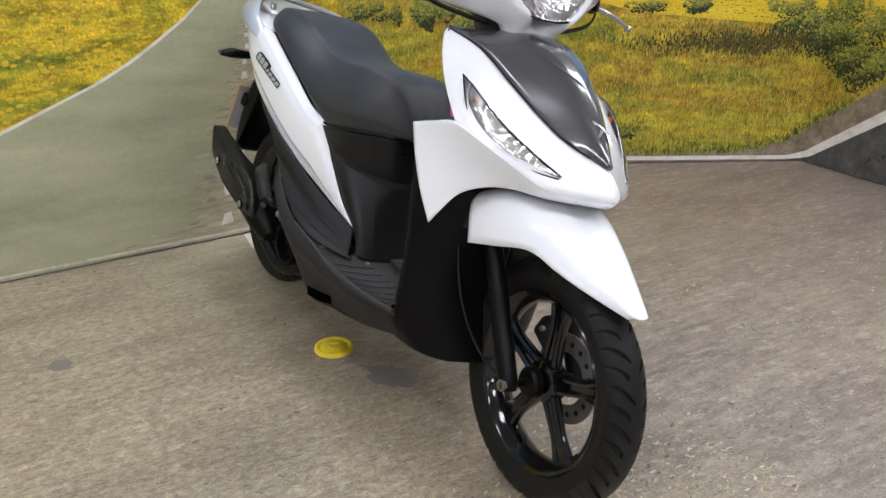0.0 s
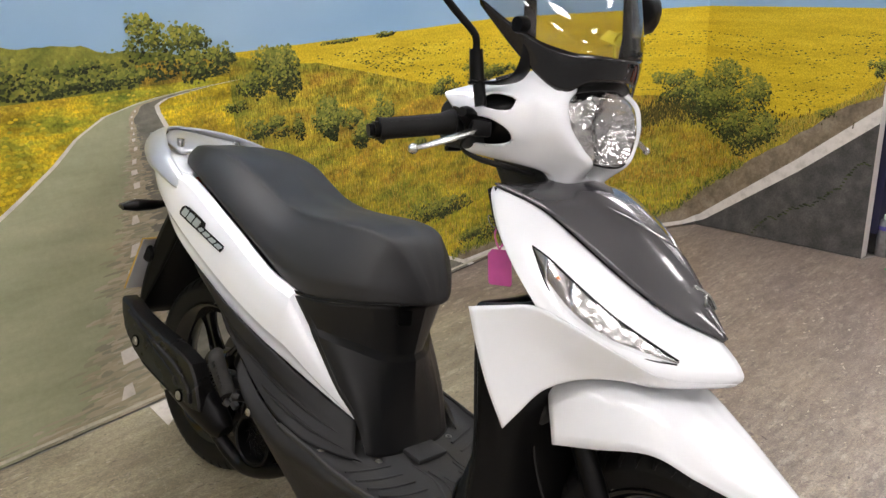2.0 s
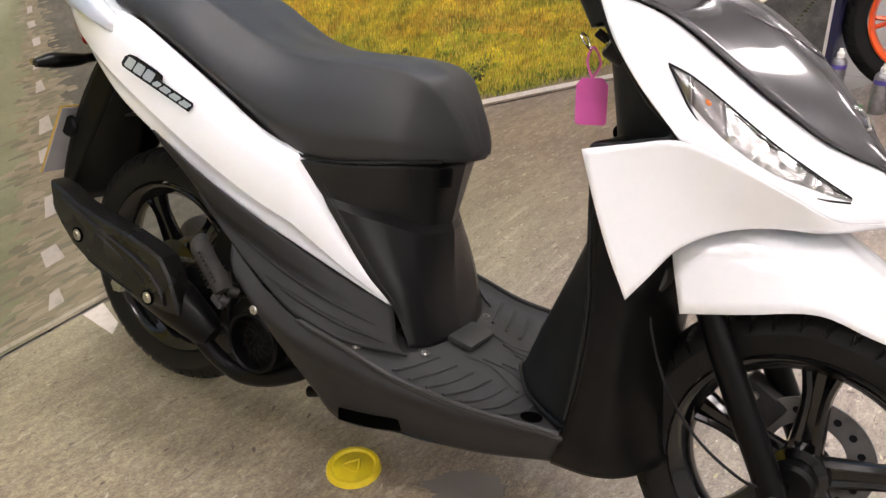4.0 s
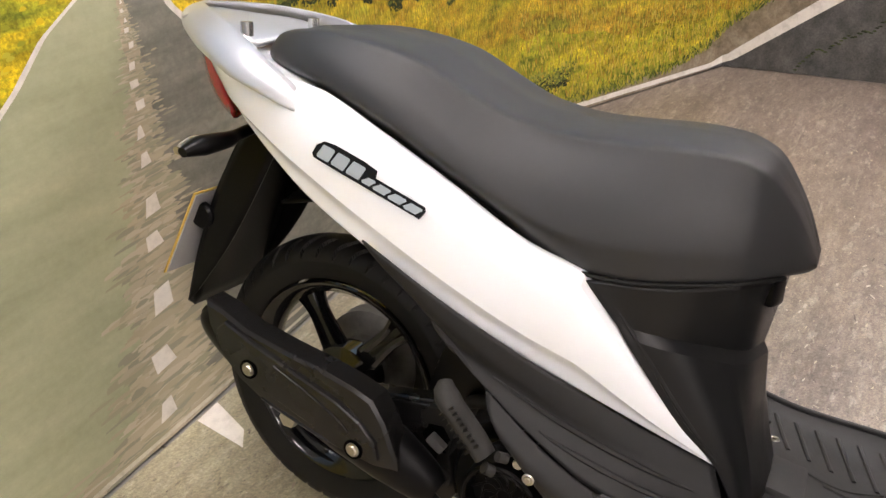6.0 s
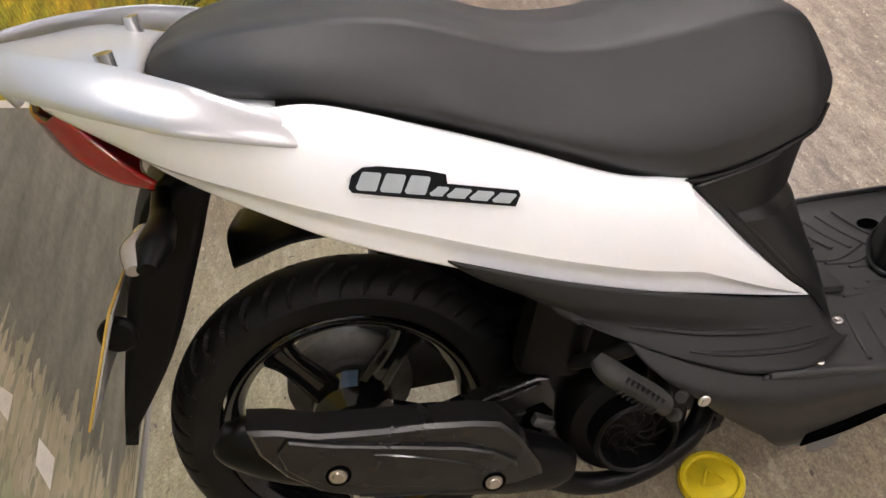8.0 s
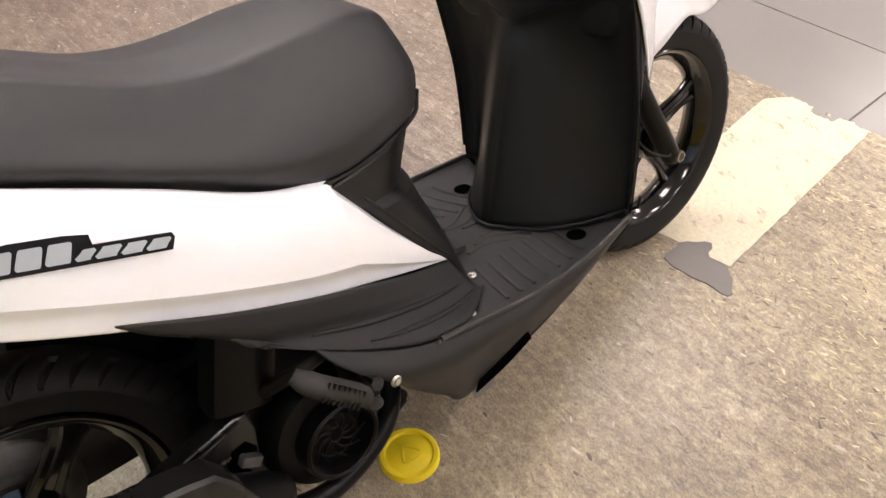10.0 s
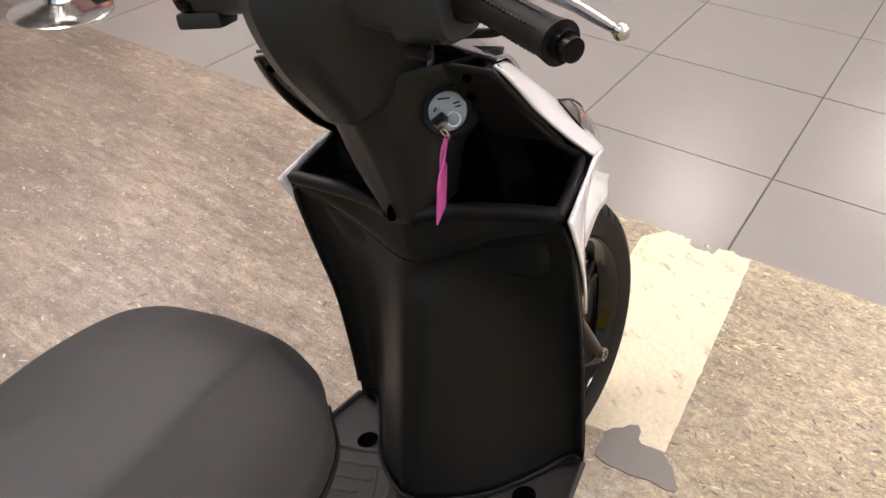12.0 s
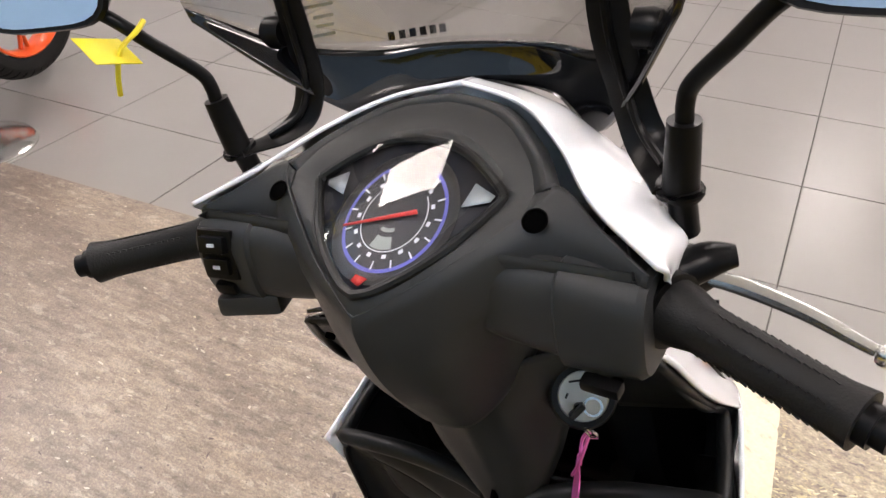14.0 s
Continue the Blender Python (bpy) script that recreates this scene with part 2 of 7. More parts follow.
def rod(a, b, r, segs=14):
    return tube([a, b], r, 2, segs, up=(0.3, 0.5, 0.8), smooth=False)


def joined(*bms):
    out = bmesh.new()
    for bm in bms:
        me = bpy.data.meshes.new("joint")
        bm.to_mesh(me)
        bm.free()
        out.from_mesh(me)
        bpy.data.meshes.remove(me)
    return out


def plate(pts, height, bevel=0.0):
    """A flat slab with the outline pts (x, y) standing on z = 0."""
    bm = bmesh.new()
    f = bm.faces.new([bm.verts.new((x, y, 0)) for x, y in pts])
    top = bmesh.ops.extrude_face_region(bm, geom=[f])
    bmesh.ops.translate(bm, vec=(0, 0, height), verts=[v for v in top["geom"] if isinstance(v, bmesh.types.BMVert)])
    bmesh.ops.recalc_face_normals(bm, faces=bm.faces)
    return bm


def thing(name, m, label, category, group="", kind=""):
    ob = new(name)
    ob.matrix_world = m
    return tagged(ob, label, category, group, kind)

# ---- the showroom ----
TILE = mat("grey_floor_tile", (0.228, 0.218, 0.209), 0.28, vary=0.03, vsize=3, grain=0.02, size=300)
GROUT = mat("dark_grout", (0.09, 0.085, 0.08), 0.8, vary=0.15, vsize=20)
PLASTER = mat("grey_wall_paint", (0.48, 0.475, 0.465), 0.7, vary=0.03, vsize=2, grain=0.1, size=300)
CEILING = mat("ceiling_board", (0.75, 0.74, 0.72), 0.9, vary=0.03, grain=0.2, size=200)
PANEL = mat("light_panel", (1.0, 0.985, 0.955), 0.4, glow=PANEL_GLOW)
NAVY = mat("navy_panel", (0.012, 0.014, 0.05), 0.4, vary=0.1, vsize=3)
EDGE = mat("panel_edge", (0.62, 0.60, 0.57), 0.6, vary=0.1, vsize=10)
STRIPE = noise_mat("worn_white_print", [(0.0, (0.24, 0.20, 0.14)), (0.34, (0.42, 0.36, 0.25)), (0.42, (0.66, 0.60, 0.45)), (1.0, (0.72, 0.66, 0.51))], (14, 26, 14), second=(90, 0.12))
TORN = mat("bare_tile_under_tear", (0.19, 0.175, 0.165), 0.55, vary=0.06, vsize=10)
YELLOWFLOOR = mat("yellow_disc_plastic", (0.75, 0.58, 0.02), 0.4, vary=0.1, vsize=30, grain=0.2, size=200)


def floor_print():
    """The printed asphalt of the floor film: olive by the painted road, brown elsewhere, ochre grit by the film's edge."""
    m = bpy.data.materials.new("asphalt_print")
    m.use_nodes = True
    nt = m.node_tree
    b = nt.nodes["Principled BSDF"]
    b.inputs["Roughness"].default_value = 0.38
    b.inputs["Specular IOR Level"].default_value = 0.6
    co = nt.nodes.new("ShaderNodeTexCoord")

    def noise_of(scale, detail, rough=0.6, turn=0.0):
        mp = nt.nodes.new("ShaderNodeMapping")
        mp.vector_type = "TEXTURE"
        mp.inputs["Scale"].default_value = [1 / k for k in scale]
        mp.inputs["Rotation"].default_value = (0, 0, turn)
        nt.links.new(co.outputs["Object"], mp.inputs["Vector"])
        n = node(nt, "ShaderNodeTexNoise", Scale=1.0, Detail=detail, Roughness=rough)
        nt.links.new(mp.outputs["Vector"], n.inputs["Vector"])
        return n.outputs["Fac"]

    def ramp_of(fac, stops):
        r = nt.nodes.new("ShaderNodeValToRGB")
        for n, (p, c) in enumerate(stops):
            e = r.color_ramp.elements[n] if n < 2 else r.color_ramp.elements.new(p)
            e.position = p
            e.color = (*c, 1) if len(c) == 3 else c
        nt.links.new(fac, r.inputs["Fac"])
        return r.outputs["Color"]

    def mixed(fac, one, two, kind="MIX"):
        n = nt.nodes.new("ShaderNodeMix")
        n.data_type, n.blend_type = "RGBA", kind
        if isinstance(fac, float):
            n.inputs[0].default_value = fac
        else:
            nt.links.new(fac, n.inputs[0])
        nt.links.new(one, n.inputs[6])
        nt.links.new(two, n.inputs[7])
        return n.outputs[2]

    def along(dx, dy, lo, hi):
        """0 to 1 between two lines across the floor, made uneven by noise."""
        d = nt.nodes.new("ShaderNodeVectorMath")
        d.operation = "DOT_PRODUCT"
        d.inputs[1].default_value = (dx, dy, 0)
        nt.links.new(co.outputs["Object"], d.inputs[0])
        a = nt.nodes.new("ShaderNodeMath")
        a.operation = "MULTIPLY_ADD"
        nt.links.new(noise_of((5, 5, 5), 5), a.inputs[0])
        a.inputs[1].default_value = 0.5
        nt.links.new(d.outputs["Value"], a.inputs[2])
        r = nt.nodes.new("ShaderNodeMapRange")
        r.inputs["From Min"].default_value, r.inputs["From Max"].default_value = lo + 0.25, hi + 0.25
        nt.links.new(a.outputs[0], r.inputs["Value"])
        return r.outputs["Result"]

    brown = ramp_of(noise_of((7, 30, 10), 10, 0.78, 0.62), [(0.28, (0.110, 0.086, 0.070)), (0.42, (0.190, 0.155, 0.126)), (0.52, (0.242, 0.202, 0.164)), (0.62, (0.30, 0.255, 0.210)), (0.72, (0.41, 0.365, 0.31)), (0.80, (0.54, 0.495, 0.43))])
    olive = ramp_of(noise_of((4, 20, 4), 10, 0.72, 0.66), [(0.28, (0.21, 0.195, 0.120)), (0.45, (0.295, 0.278, 0.182)), (0.58, (0.352, 0.334, 0.230)), (0.68, (0.43, 0.405, 0.30)), (0.76, (0.53, 0.50, 0.40))])
    ochre = ramp_of(noise_of((34, 62, 36), 7, 0.74, 0.62), [(0.30, (0.175, 0.140, 0.118)), (0.43, (0.255, 0.210, 0.155)), (0.52, (0.325, 0.275, 0.190)), (0.62, (0.41, 0.355, 0.235)), (0.74, (0.53, 0.47, 0.32))])
    mauve = ramp_of(noise_of((12, 34, 12), 10, 0.78, 0.62), [(0.30, (0.082, 0.062, 0.051)), (0.42, (0.142, 0.111, 0.091)), (0.52, (0.190, 0.151, 0.124)), (0.62, (0.245, 0.200, 0.165)), (0.72, (0.36, 0.308, 0.256))])
    mottle = ramp_of(noise_of((24, 46, 24), 3, 0.6, 0.62), [(0.32, (0.74, 0.71, 0.72)), (0.45, (0.97, 0.96, 0.95)), (0.56, (1.02, 1.01, 0.98)), (0.68, (1.20, 1.17, 1.09))])
    brown = mixed(1.0, brown, mottle, "MULTIPLY")
    c = mixed(along(-0.61, 0.79, 1.65, 2.35), brown, olive)
    c = mixed(along(0.38, 0.92, 2.55, 3.5), c, mauve)
    c = mixed(along(-0.62, -0.79, -2.05, -1.20), c, ochre)
    blotch = ramp_of(noise_of((2.2, 5, 3), 6, 0.62, 0.62), [(0.32, (0.70, 0.67, 0.68)), (0.5, (0.97, 0.96, 0.97)), (0.68, (1.20, 1.18, 1.16))])
    c = mixed(1.0, c, blotch, "MULTIPLY")
    pale = nt.nodes.new("ShaderNodeRGB")
    pale.outputs[0].default_value = (0.60, 0.54, 0.44, 1)
    for scale, lo, hi in (((12, 30, 14), 0.60, 0.645), ((30, 66, 36), 0.615, 0.655), ((3, 30, 5), 0.64, 0.69)):
        fleck = ramp_of(noise_of(scale, 4, 0.6, 0.60), [(lo, (0, 0, 0)), (hi, (0.22, 0.22, 0.22))])
        c = mixed(fleck, c, pale.outputs[0])
    pitch = nt.nodes.new("ShaderNodeRGB")
    pitch.outputs[0].default_value = (0.055, 0.042, 0.042, 1)
    for scale, lo, hi in (((50, 90, 50), 0.34, 0.39), ((16, 46, 16), 0.32, 0.36)):
        pit = ramp_of(noise_of(scale, 5, 0.62, 0.62), [(lo, (0.45, 0.45, 0.45)), (hi, (0, 0, 0))])
        c = mixed(pit, c, pitch.outputs[0])
    grit = ramp_of(noise_of((170, 230, 170), 4, 0.72), [(0.34, (0.42, 0.42, 0.43)), (0.5, (1, 1, 1)), (0.63, (1.7, 1.68, 1.6))])
    c = mixed(0.45, c, grit, "MULTIPLY")
    nt.links.new(c, b.inputs["Base Color"])
    return m


ASPHALT = floor_print()

# the bay of three printed walls: corner points and inward side
WALL = [(-3.293, 0.959), (0.66, 4.02), (1.72, 4.18), (2.16, 3.52)]
START = [-5.0, 0.0, 1.072, 1.865]


def on_wall(s, z, off=0.0):
    """The place at s metres along the unrolled mural and height z, off metres in front of it."""
    i = 0 if s < START[1] else 1 if s < START[2] else 2
    a, b = np.array(WALL[i]), np.array(WALL[i + 1])
    d = (b - a) / np.linalg.norm(b - a)
    p = a + d * (s - START[i]) + np.array([d[1], -d[0]]) * off
    if i == 0 and s > -off:
        p = a + d * (-off * 0.3 - START[i]) + np.array([d[1], -d[0]]) * off
    return (p[0], p[1], z)


def wall_slab(name, i, label):
    a, b = np.array(WALL[i]), np.array(WALL[i + 1])
    d = (b - a) / np.linalg.norm(b - a)
    n = np.array([-d[1], d[0]]) * 0.06
    e0, e1 = a - d * (0.0 if i else 0.4), b + d * (0.04 if i < 2 else 0)
    bm = bmesh.new()
    lo = [bm.verts.new((*q, 0)) for q in (e0, e1, e1 + n, e0 + n)]
    hi = [bm.verts.new((*q, 2.5)) for q in (e0, e1, e1 + n, e0 + n)]
    bm.faces.new(lo[::-1])
    bm.faces.new(hi)
    for k in range(4):
        bm.faces.new((lo[k], lo[(k + 1) % 4], hi[(k + 1) % 4], hi[k]))
    me = bpy.data.meshes.new(name)
    bm.to_mesh(me)
    bm.free()
    me.materials.append(EDGE)
    return tagged(new(name, me), label, "wall", kind="structure")


wall_left = wall_slab("wall_left", 0, "display wall panel printed with a country road")
wall_middle = wall_slab("wall_middle", 1, "display wall panel printed with a flowering meadow")
wall_right = wall_slab("wall_right", 2, "display wall panel printed with asphalt and yellow field")



def meadow_print(name, ramp_stops, broad, streak, contrast):
    """Printed grass: broad patches of colour, under fine upright stalks and soft dark hollows."""
    m = noise_mat(name, ramp_stops, broad, detail=7.0, rough=0.5)
    nt = m.node_tree
    b = nt.nodes["Principled BSDF"]
    out = b.inputs["Base Color"].links[0].from_socket
    co = nt.nodes.new("ShaderNodeTexCoord")
    for scale, detail, lo, hi in ((streak, 4.0, 1 - contrast, 1 + contrast), ((9, 9, 22), 6.0, 0.45, 1.3), ((160, 160, 160), 3.0, 0.75, 1.3)):
        mp = nt.nodes.new("ShaderNodeMapping")
        mp.inputs["Scale"].default_value = scale
        nt.links.new(co.outputs["Object"], mp.inputs["Vector"])
        n = node(nt, "ShaderNodeTexNoise", Scale=1.0, Detail=detail, Roughness=0.6)
        nt.links.new(mp.outputs["Vector"], n.inputs["Vector"])
        r = nt.nodes.new("ShaderNodeMapRange")
        r.inputs["From Min"].default_value, r.inputs["From Max"].default_value = 0.33, 0.67
        r.inputs["To Min"].default_value, r.inputs["To Max"].default_value = lo, hi
        nt.links.new(n.outputs["Fac"], r.inputs["Value"])
        x = nt.nodes.new("ShaderNodeVectorMath")
        x.operation = "SCALE"
        nt.links.new(out, x.inputs[0])
        nt.links.new(r.outputs["Result"], x.inputs["Scale"])
        out = x.outputs["Vector"]
    nt.links.new(out, b.inputs["Base Color"])
    return m


MEADOW = meadow_print("meadow_print", [(0.30, (0.13, 0.17, 0.02)), (0.40, (0.30, 0.29, 0.03)), (0.5, (0.50, 0.37, 0.03)), (0.58, (0.46, 0.27, 0.03)), (0.68, (0.24, 0.24, 0.03))], (2.6, 2.6, 7.5), (240, 240, 46), 0.5)
LIME = meadow_print("lime_grass_print", [(0.32, (0.13, 0.19, 0.02)), (0.45, (0.36, 0.36, 0.03)), (0.6, (0.60, 0.47, 0.03))], (4, 4, 18), (200, 200, 60), 0.35)
CANOLA = noise_mat("flower_field_print", [(0.25, (0.52, 0.36, 0.016)), (0.5, (0.68, 0.49, 0.022)), (0.75, (0.78, 0.60, 0.05))], (3, 3, 26), second=(160, 0.25))
SKY = noise_mat("sky_print", [(0.3, (0.23, 0.40, 0.60)), (0.7, (0.34, 0.50, 0.66))], (1, 1, 2), detail=2)
HILL = noise_mat("hill_print", [(0.3, (0.10, 0.13, 0.02)), (0.55, (0.25, 0.25, 0.04)), (0.75, (0.40, 0.36, 0.06))], (9, 9, 14), second=(90, 0.3))
VERGE = meadow_print("verge_print", [(0.30, (0.14, 0.19, 0.02)), (0.42, (0.40, 0.38, 0.03)), (0.52, (0.66, 0.48, 0.02)), (0.62, (0.58, 0.40, 0.03)), (0.74, (0.34, 0.33, 0.03))], (3.5, 3.5, 15), (120, 120, 90), 0.3)
ROADL = noise_mat("road_print", [(0.25, (0.275, 0.295, 0.180)), (0.5, (0.395, 0.405, 0.262)), (0.75, (0.51, 0.505, 0.335))], (1.5, 1.5, 7), second=(60, 0.06))
ROADR = noise_mat("road_print_dark", [(0.25, (0.12, 0.12, 0.10)), (0.5, (0.205, 0.20, 0.165)), (0.75, (0.29, 0.28, 0.23))], (5, 5, 24), second=(70, 0.15))
TAN = noise_mat("worn_patch_print", [(0.25, (0.30, 0.26, 0.18)), (0.5, (0.46, 0.38, 0.27)), (0.75, (0.56, 0.49, 0.37))], (12, 12, 60), second=(90, 0.15))
LINE = noise_mat("white_line_print", [(0.3, (0.55, 0.52, 0.47)), (0.5, (0.74, 0.70, 0.65)), (0.8, (0.80, 0.77, 0.72))], (20, 20, 20), second=(60, 0.06))
BANK = noise_mat("gravel_bank_print", [(0.25, (0.11, 0.085, 0.06)), (0.5, (0.25, 0.20, 0.14)), (0.75, (0.36, 0.31, 0.23))], (12, 12, 12), second=(70, 0.25))
TARMAC = noise_mat("tarmac_print", [(0.25, (0.045, 0.045, 0.045)), (0.5, (0.085, 0.083, 0.08)), (0.75, (0.14, 0.135, 0.13))], (14, 14, 14), second=(150, 0.3))
LEAVES = island_mat("leaf_print", [(0.06, 0.08, 0.016), (0.10, 0.12, 0.02), (0.14, 0.155, 0.03), (0.18, 0.185, 0.035), (0.11, 0.13, 0.03)])
DARKLEAVES = island_mat("dark_leaf_print", [(0.016, 0.022, 0.008), (0.026, 0.036, 0.010), (0.038, 0.052, 0.014), (0.055, 0.07, 0.02)])
SUNLEAVES = island_mat("sunlit_leaf_print", [(0.22, 0.24, 0.04), (0.30, 0.30, 0.05), (0.40, 0.36, 0.06), (0.17, 0.20, 0.035), (0.26, 0.27, 0.06)])
GREENSTALKS = island_mat("green_tuft_print", [(0.10, 0.13, 0.02), (0.18, 0.20, 0.03), (0.30, 0.29, 0.04), (0.06, 0.08, 0.015), (0.40, 0.34, 0.05)])
SMEARS = island_mat("road_smear_print", [(0.46, 0.40, 0.28), (0.40, 0.35, 0.24), (0.34, 0.325, 0.22), (0.50, 0.44, 0.33), (0.30, 0.29, 0.21), (0.43, 0.375, 0.27)])
DARKSTALKS = island_mat("shaded_stalk_print", [(0.035, 0.035, 0.010), (0.06, 0.055, 0.012), (0.09, 0.075, 0.014), (0.13, 0.10, 0.02)])
STALKS = island_mat("stalk_print", [(0.55, 0.40, 0.04), (0.40, 0.30, 0.04), (0.26, 0.25, 0.03), (0.60, 0.47, 0.08), (0.42, 0.24, 0.03), (0.30, 0.28, 0.03), (0.52, 0.38, 0.08), (0.15, 0.16, 0.02)])
LIGHTSTALKS = island_mat("yellow_stalk_print", [(0.62, 0.47, 0.03), (0.66, 0.52, 0.05), (0.48, 0.42, 0.05), (0.30, 0.30, 0.03), (0.70, 0.50, 0.02)])


def wall_of(s):
    return wall_left if s < 0 else wall_middle if s < START[2] else wall_right


def band(name, s0, s1, low, high, material, off, label="", step=0.02):
    """A printed strip between two height curves, cut at the folds so that each wall has its own."""
    for lo, hi in ((-5.0, 0.0), (0.0, START[2]), (START[2], START[3])):
        a, b = max(lo, s0), min(hi, s1)
        if b - a < 1e-3:
            continue
        ss = np.linspace(a, b - 1e-5, max(2, int((b - a) / step)))
        rows = np.array([[on_wall(s, low(s), off), on_wall(s, max(high(s), low(s) + 1e-4), off)] for s in ss])
        part(name, sheet(rows), material, wall_of((a + b) / 2), label)


def height(pts):
    x, z = zip(*sorted(pts))
    return lambda s: float(np.interp(s, x, z))


def rough_edge(f, amount, scale, seed=0):
    return lambda s: f(s) + amount * (noise.noise((s * scale, seed, 0)) + 0.5 * noise.noise((s * scale * 3, seed, 5)))


skyline = height([(-5, 1.13), (-2.4, 1.12), (-1.8, 1.10), (-1.65, 1.07), (-1.3, 1.03), (-1.0, 1.032), (-0.25, 1.04), (0.14, 1.046), (2, 1.04)])
far_edge = height([(-1.4, 1.03), (-1.27, 1.015), (-0.87, 0.946), (-0.48, 0.844), (-0.28, 0.794), (0.28, 0.70), (0.8, 0.66), (1.072, 0.62), (1.4, 0.52), (1.87, 0.70)])
bank_top = height([(-0.6, 0.05), (-0.2, 0.085), (0.3, 0.05), (0.75, 0.06), (0.97, 0.11), (1.072, 0.17), (1.17, 0.25), (1.54, 0.505), (1.87, 0.765)])
line_top = height([(-0.3, 0.04), (0.0, 0.033), (0.5, 0.03), (1.0, 0.027), (1.09, 0.05), (1.12, 0.075), (1.546, 0.397), (1.87, 0.662)])
line_low = height([(-0.3, 0.02), (0.0, 0.012), (0.5, 0.010), (1.0, 0.007), (1.072, 0.012), (1.12, 0.03), (1.55, 0.336), (1.87, 0.592)])
zero = lambda s: 0.001
top = lambda s: 2.5

band("sky", -5, 1.865, lambda s: skyline(s) - 0.03, top, SKY, 0.0006, "pale blue printed sky", 0.1)
band("flower_field", -1.45, 1.865, lambda s: far_edge(s) - 0.05, skyline, CANOLA, 0.0010, "bright yellow printed field")
band("meadow", -1.6, 1.865, zero, rough_edge(far_edge, 0.008, 9), MEADOW, 0.0014, "yellow and green printed meadow grass")
band("lime_grass", -0.75, 1.12, zero, rough_edge(height([(-0.75, 0.30), (-0.3, 0.37), (0.1, 0.34), (0.5, 0.27), (0.9, 0.22), (1.12, 0.25)]), 0.05, 5, 11), LIME, 0.0016, "bright lime and yellow printed grass")
band("hill", -5, -1.28, lambda s: 0.9, rough_edge(skyline, 0.015, 14, 3), HILL, 0.0012, "green wooded printed hill")
band("verge", -5, -1.3, zero, height([(-5, 0.985), (-1.7, 0.965), (-1.3, 0.965)]), VERGE, 0.0016, "yellow flowering printed road verge")
band("gravel_bank", -0.55, 1.865, zero, rough_edge(bank_top, 0.012, 16, 7), BANK, 0.0018, "brown printed gravel bank")
band("tarmac", 1.0, 1.865, zero, line_low, TARMAC, 0.0020, "dark cracked printed tarmac")
band("edge_line", -0.24, 1.865, line_low, line_top, LINE, 0.0022, "white printed road edge line")

# the painted road on the left wall: its two edges by height
road_left = height([(0.0, -3.75), (0.2, -3.2), (0.487, -2.473), (0.558, -2.30), (0.61, -2.171), (0.67, -2.057), (0.72, -1.978), (0.79, -1.876), (0.853, -1.803), (0.90, -1.715), (0.925, -1.60), (0.938, -1.49), (0.948, -1.27)])
road_mid = height([(0.0, -1.80), (0.06, -1.79), (0.227, -1.75), (0.369, -1.725), (0.46, -1.70), (0.543, -1.686), (0.614, -1.676), (0.687, -1.657), (0.79, -1.646), (0.884, -1.637), (0.915, -1.61), (0.935, -1.50), (0.948, -1.27)])
road_right = height([(0.0, -0.17), (0.037, -0.242), (0.093, -0.36), (0.17, -0.492), (0.235, -0.60), (0.45, -0.98), (0.60, -1.22), (0.726, -1.423), (0.779, -1.48), (0.839, -1.532), (0.886, -1.552), (0.91, -1.556), (0.924, -1.521), (0.938, -1.41), (0.948, -1.27)])


def road_strip(name, left, right, material, off, label="", z0=0.001, z1=0.948, step=0.008):
    zs = np.linspace(z0, z1, int((z1 - z0) / step))
    rows = np.array([[on_wall(left(z), z, off), on_wall(max(right(z), left(z) + 1e-4), z, off)] for z in zs])
    part(name, sheet(rows), material, wall_left, label)


wob = lambda f, a, k, seed: lambda z: f(z) + a * min(1, 1.2 - z) * (noise.noise((z * k, seed, 1)) + 0.6 * noise.noise((z * k * 4, seed, 2)))
road_strip("road", road_left, road_mid, ROADL, 0.0024, "olive grey printed country road")
road_strip("road", road_mid, road_right, ROADR, 0.0024, "dark grey printed country road")
shrink = lambda z: max(0.12, min(1.0, (0.96 - z) / 0.75))
road_strip("worn_strip", wob(lambda z: road_mid(z) - 0.05 * shrink(z), 0.045, 14, 3), wob(lambda z: road_mid(z) + 0.065 * shrink(z), 0.04, 11, 8), TAN, 0.0027, "tan worn printed joint along the road")
road_strip("side_line", lambda z: road_left(z) - 0.016 * shrink(z) - 0.004, lambda z: road_left(z) + 0.016 * shrink(z) + 0.004, LINE, 0.0028, "white printed road edge line", 0.15)
road_strip("side_line", lambda z: road_right(z) - 0.012 * shrink(z) - 0.006, lambda z: road_right(z) + 0.012 * shrink(z) + 0.006, LINE, 0.0028, "white printed road edge line")

rng = random.Random(4)
dash_bm = []
z = 0.05
while z < 0.90:
    k = shrink(z)
    w, h = (0.022 + 0.008 * rng.random()) * k, (0.045 + 0.02 * rng.random()) * k
    s = road_mid(z) + 0.02 * k * rng.uniform(-0.6, 0.9)
    q = [on_wall(s + dx * w + 0.3 * dz * h * rng.uniform(-1, 1), z + dz * h, 0.0043) for dx, dz in ((-1, 0), (1, 0.1), (0.9, 1), (-0.8, 0.9))]
    dash_bm.append(sheet(np.array([[q[0], q[1]], [q[3], q[2]]])))
    z += h * (1.9 + 0.6 * rng.random())
for bm in dash_bm:
    part("dash", bm, LINE, wall_left)


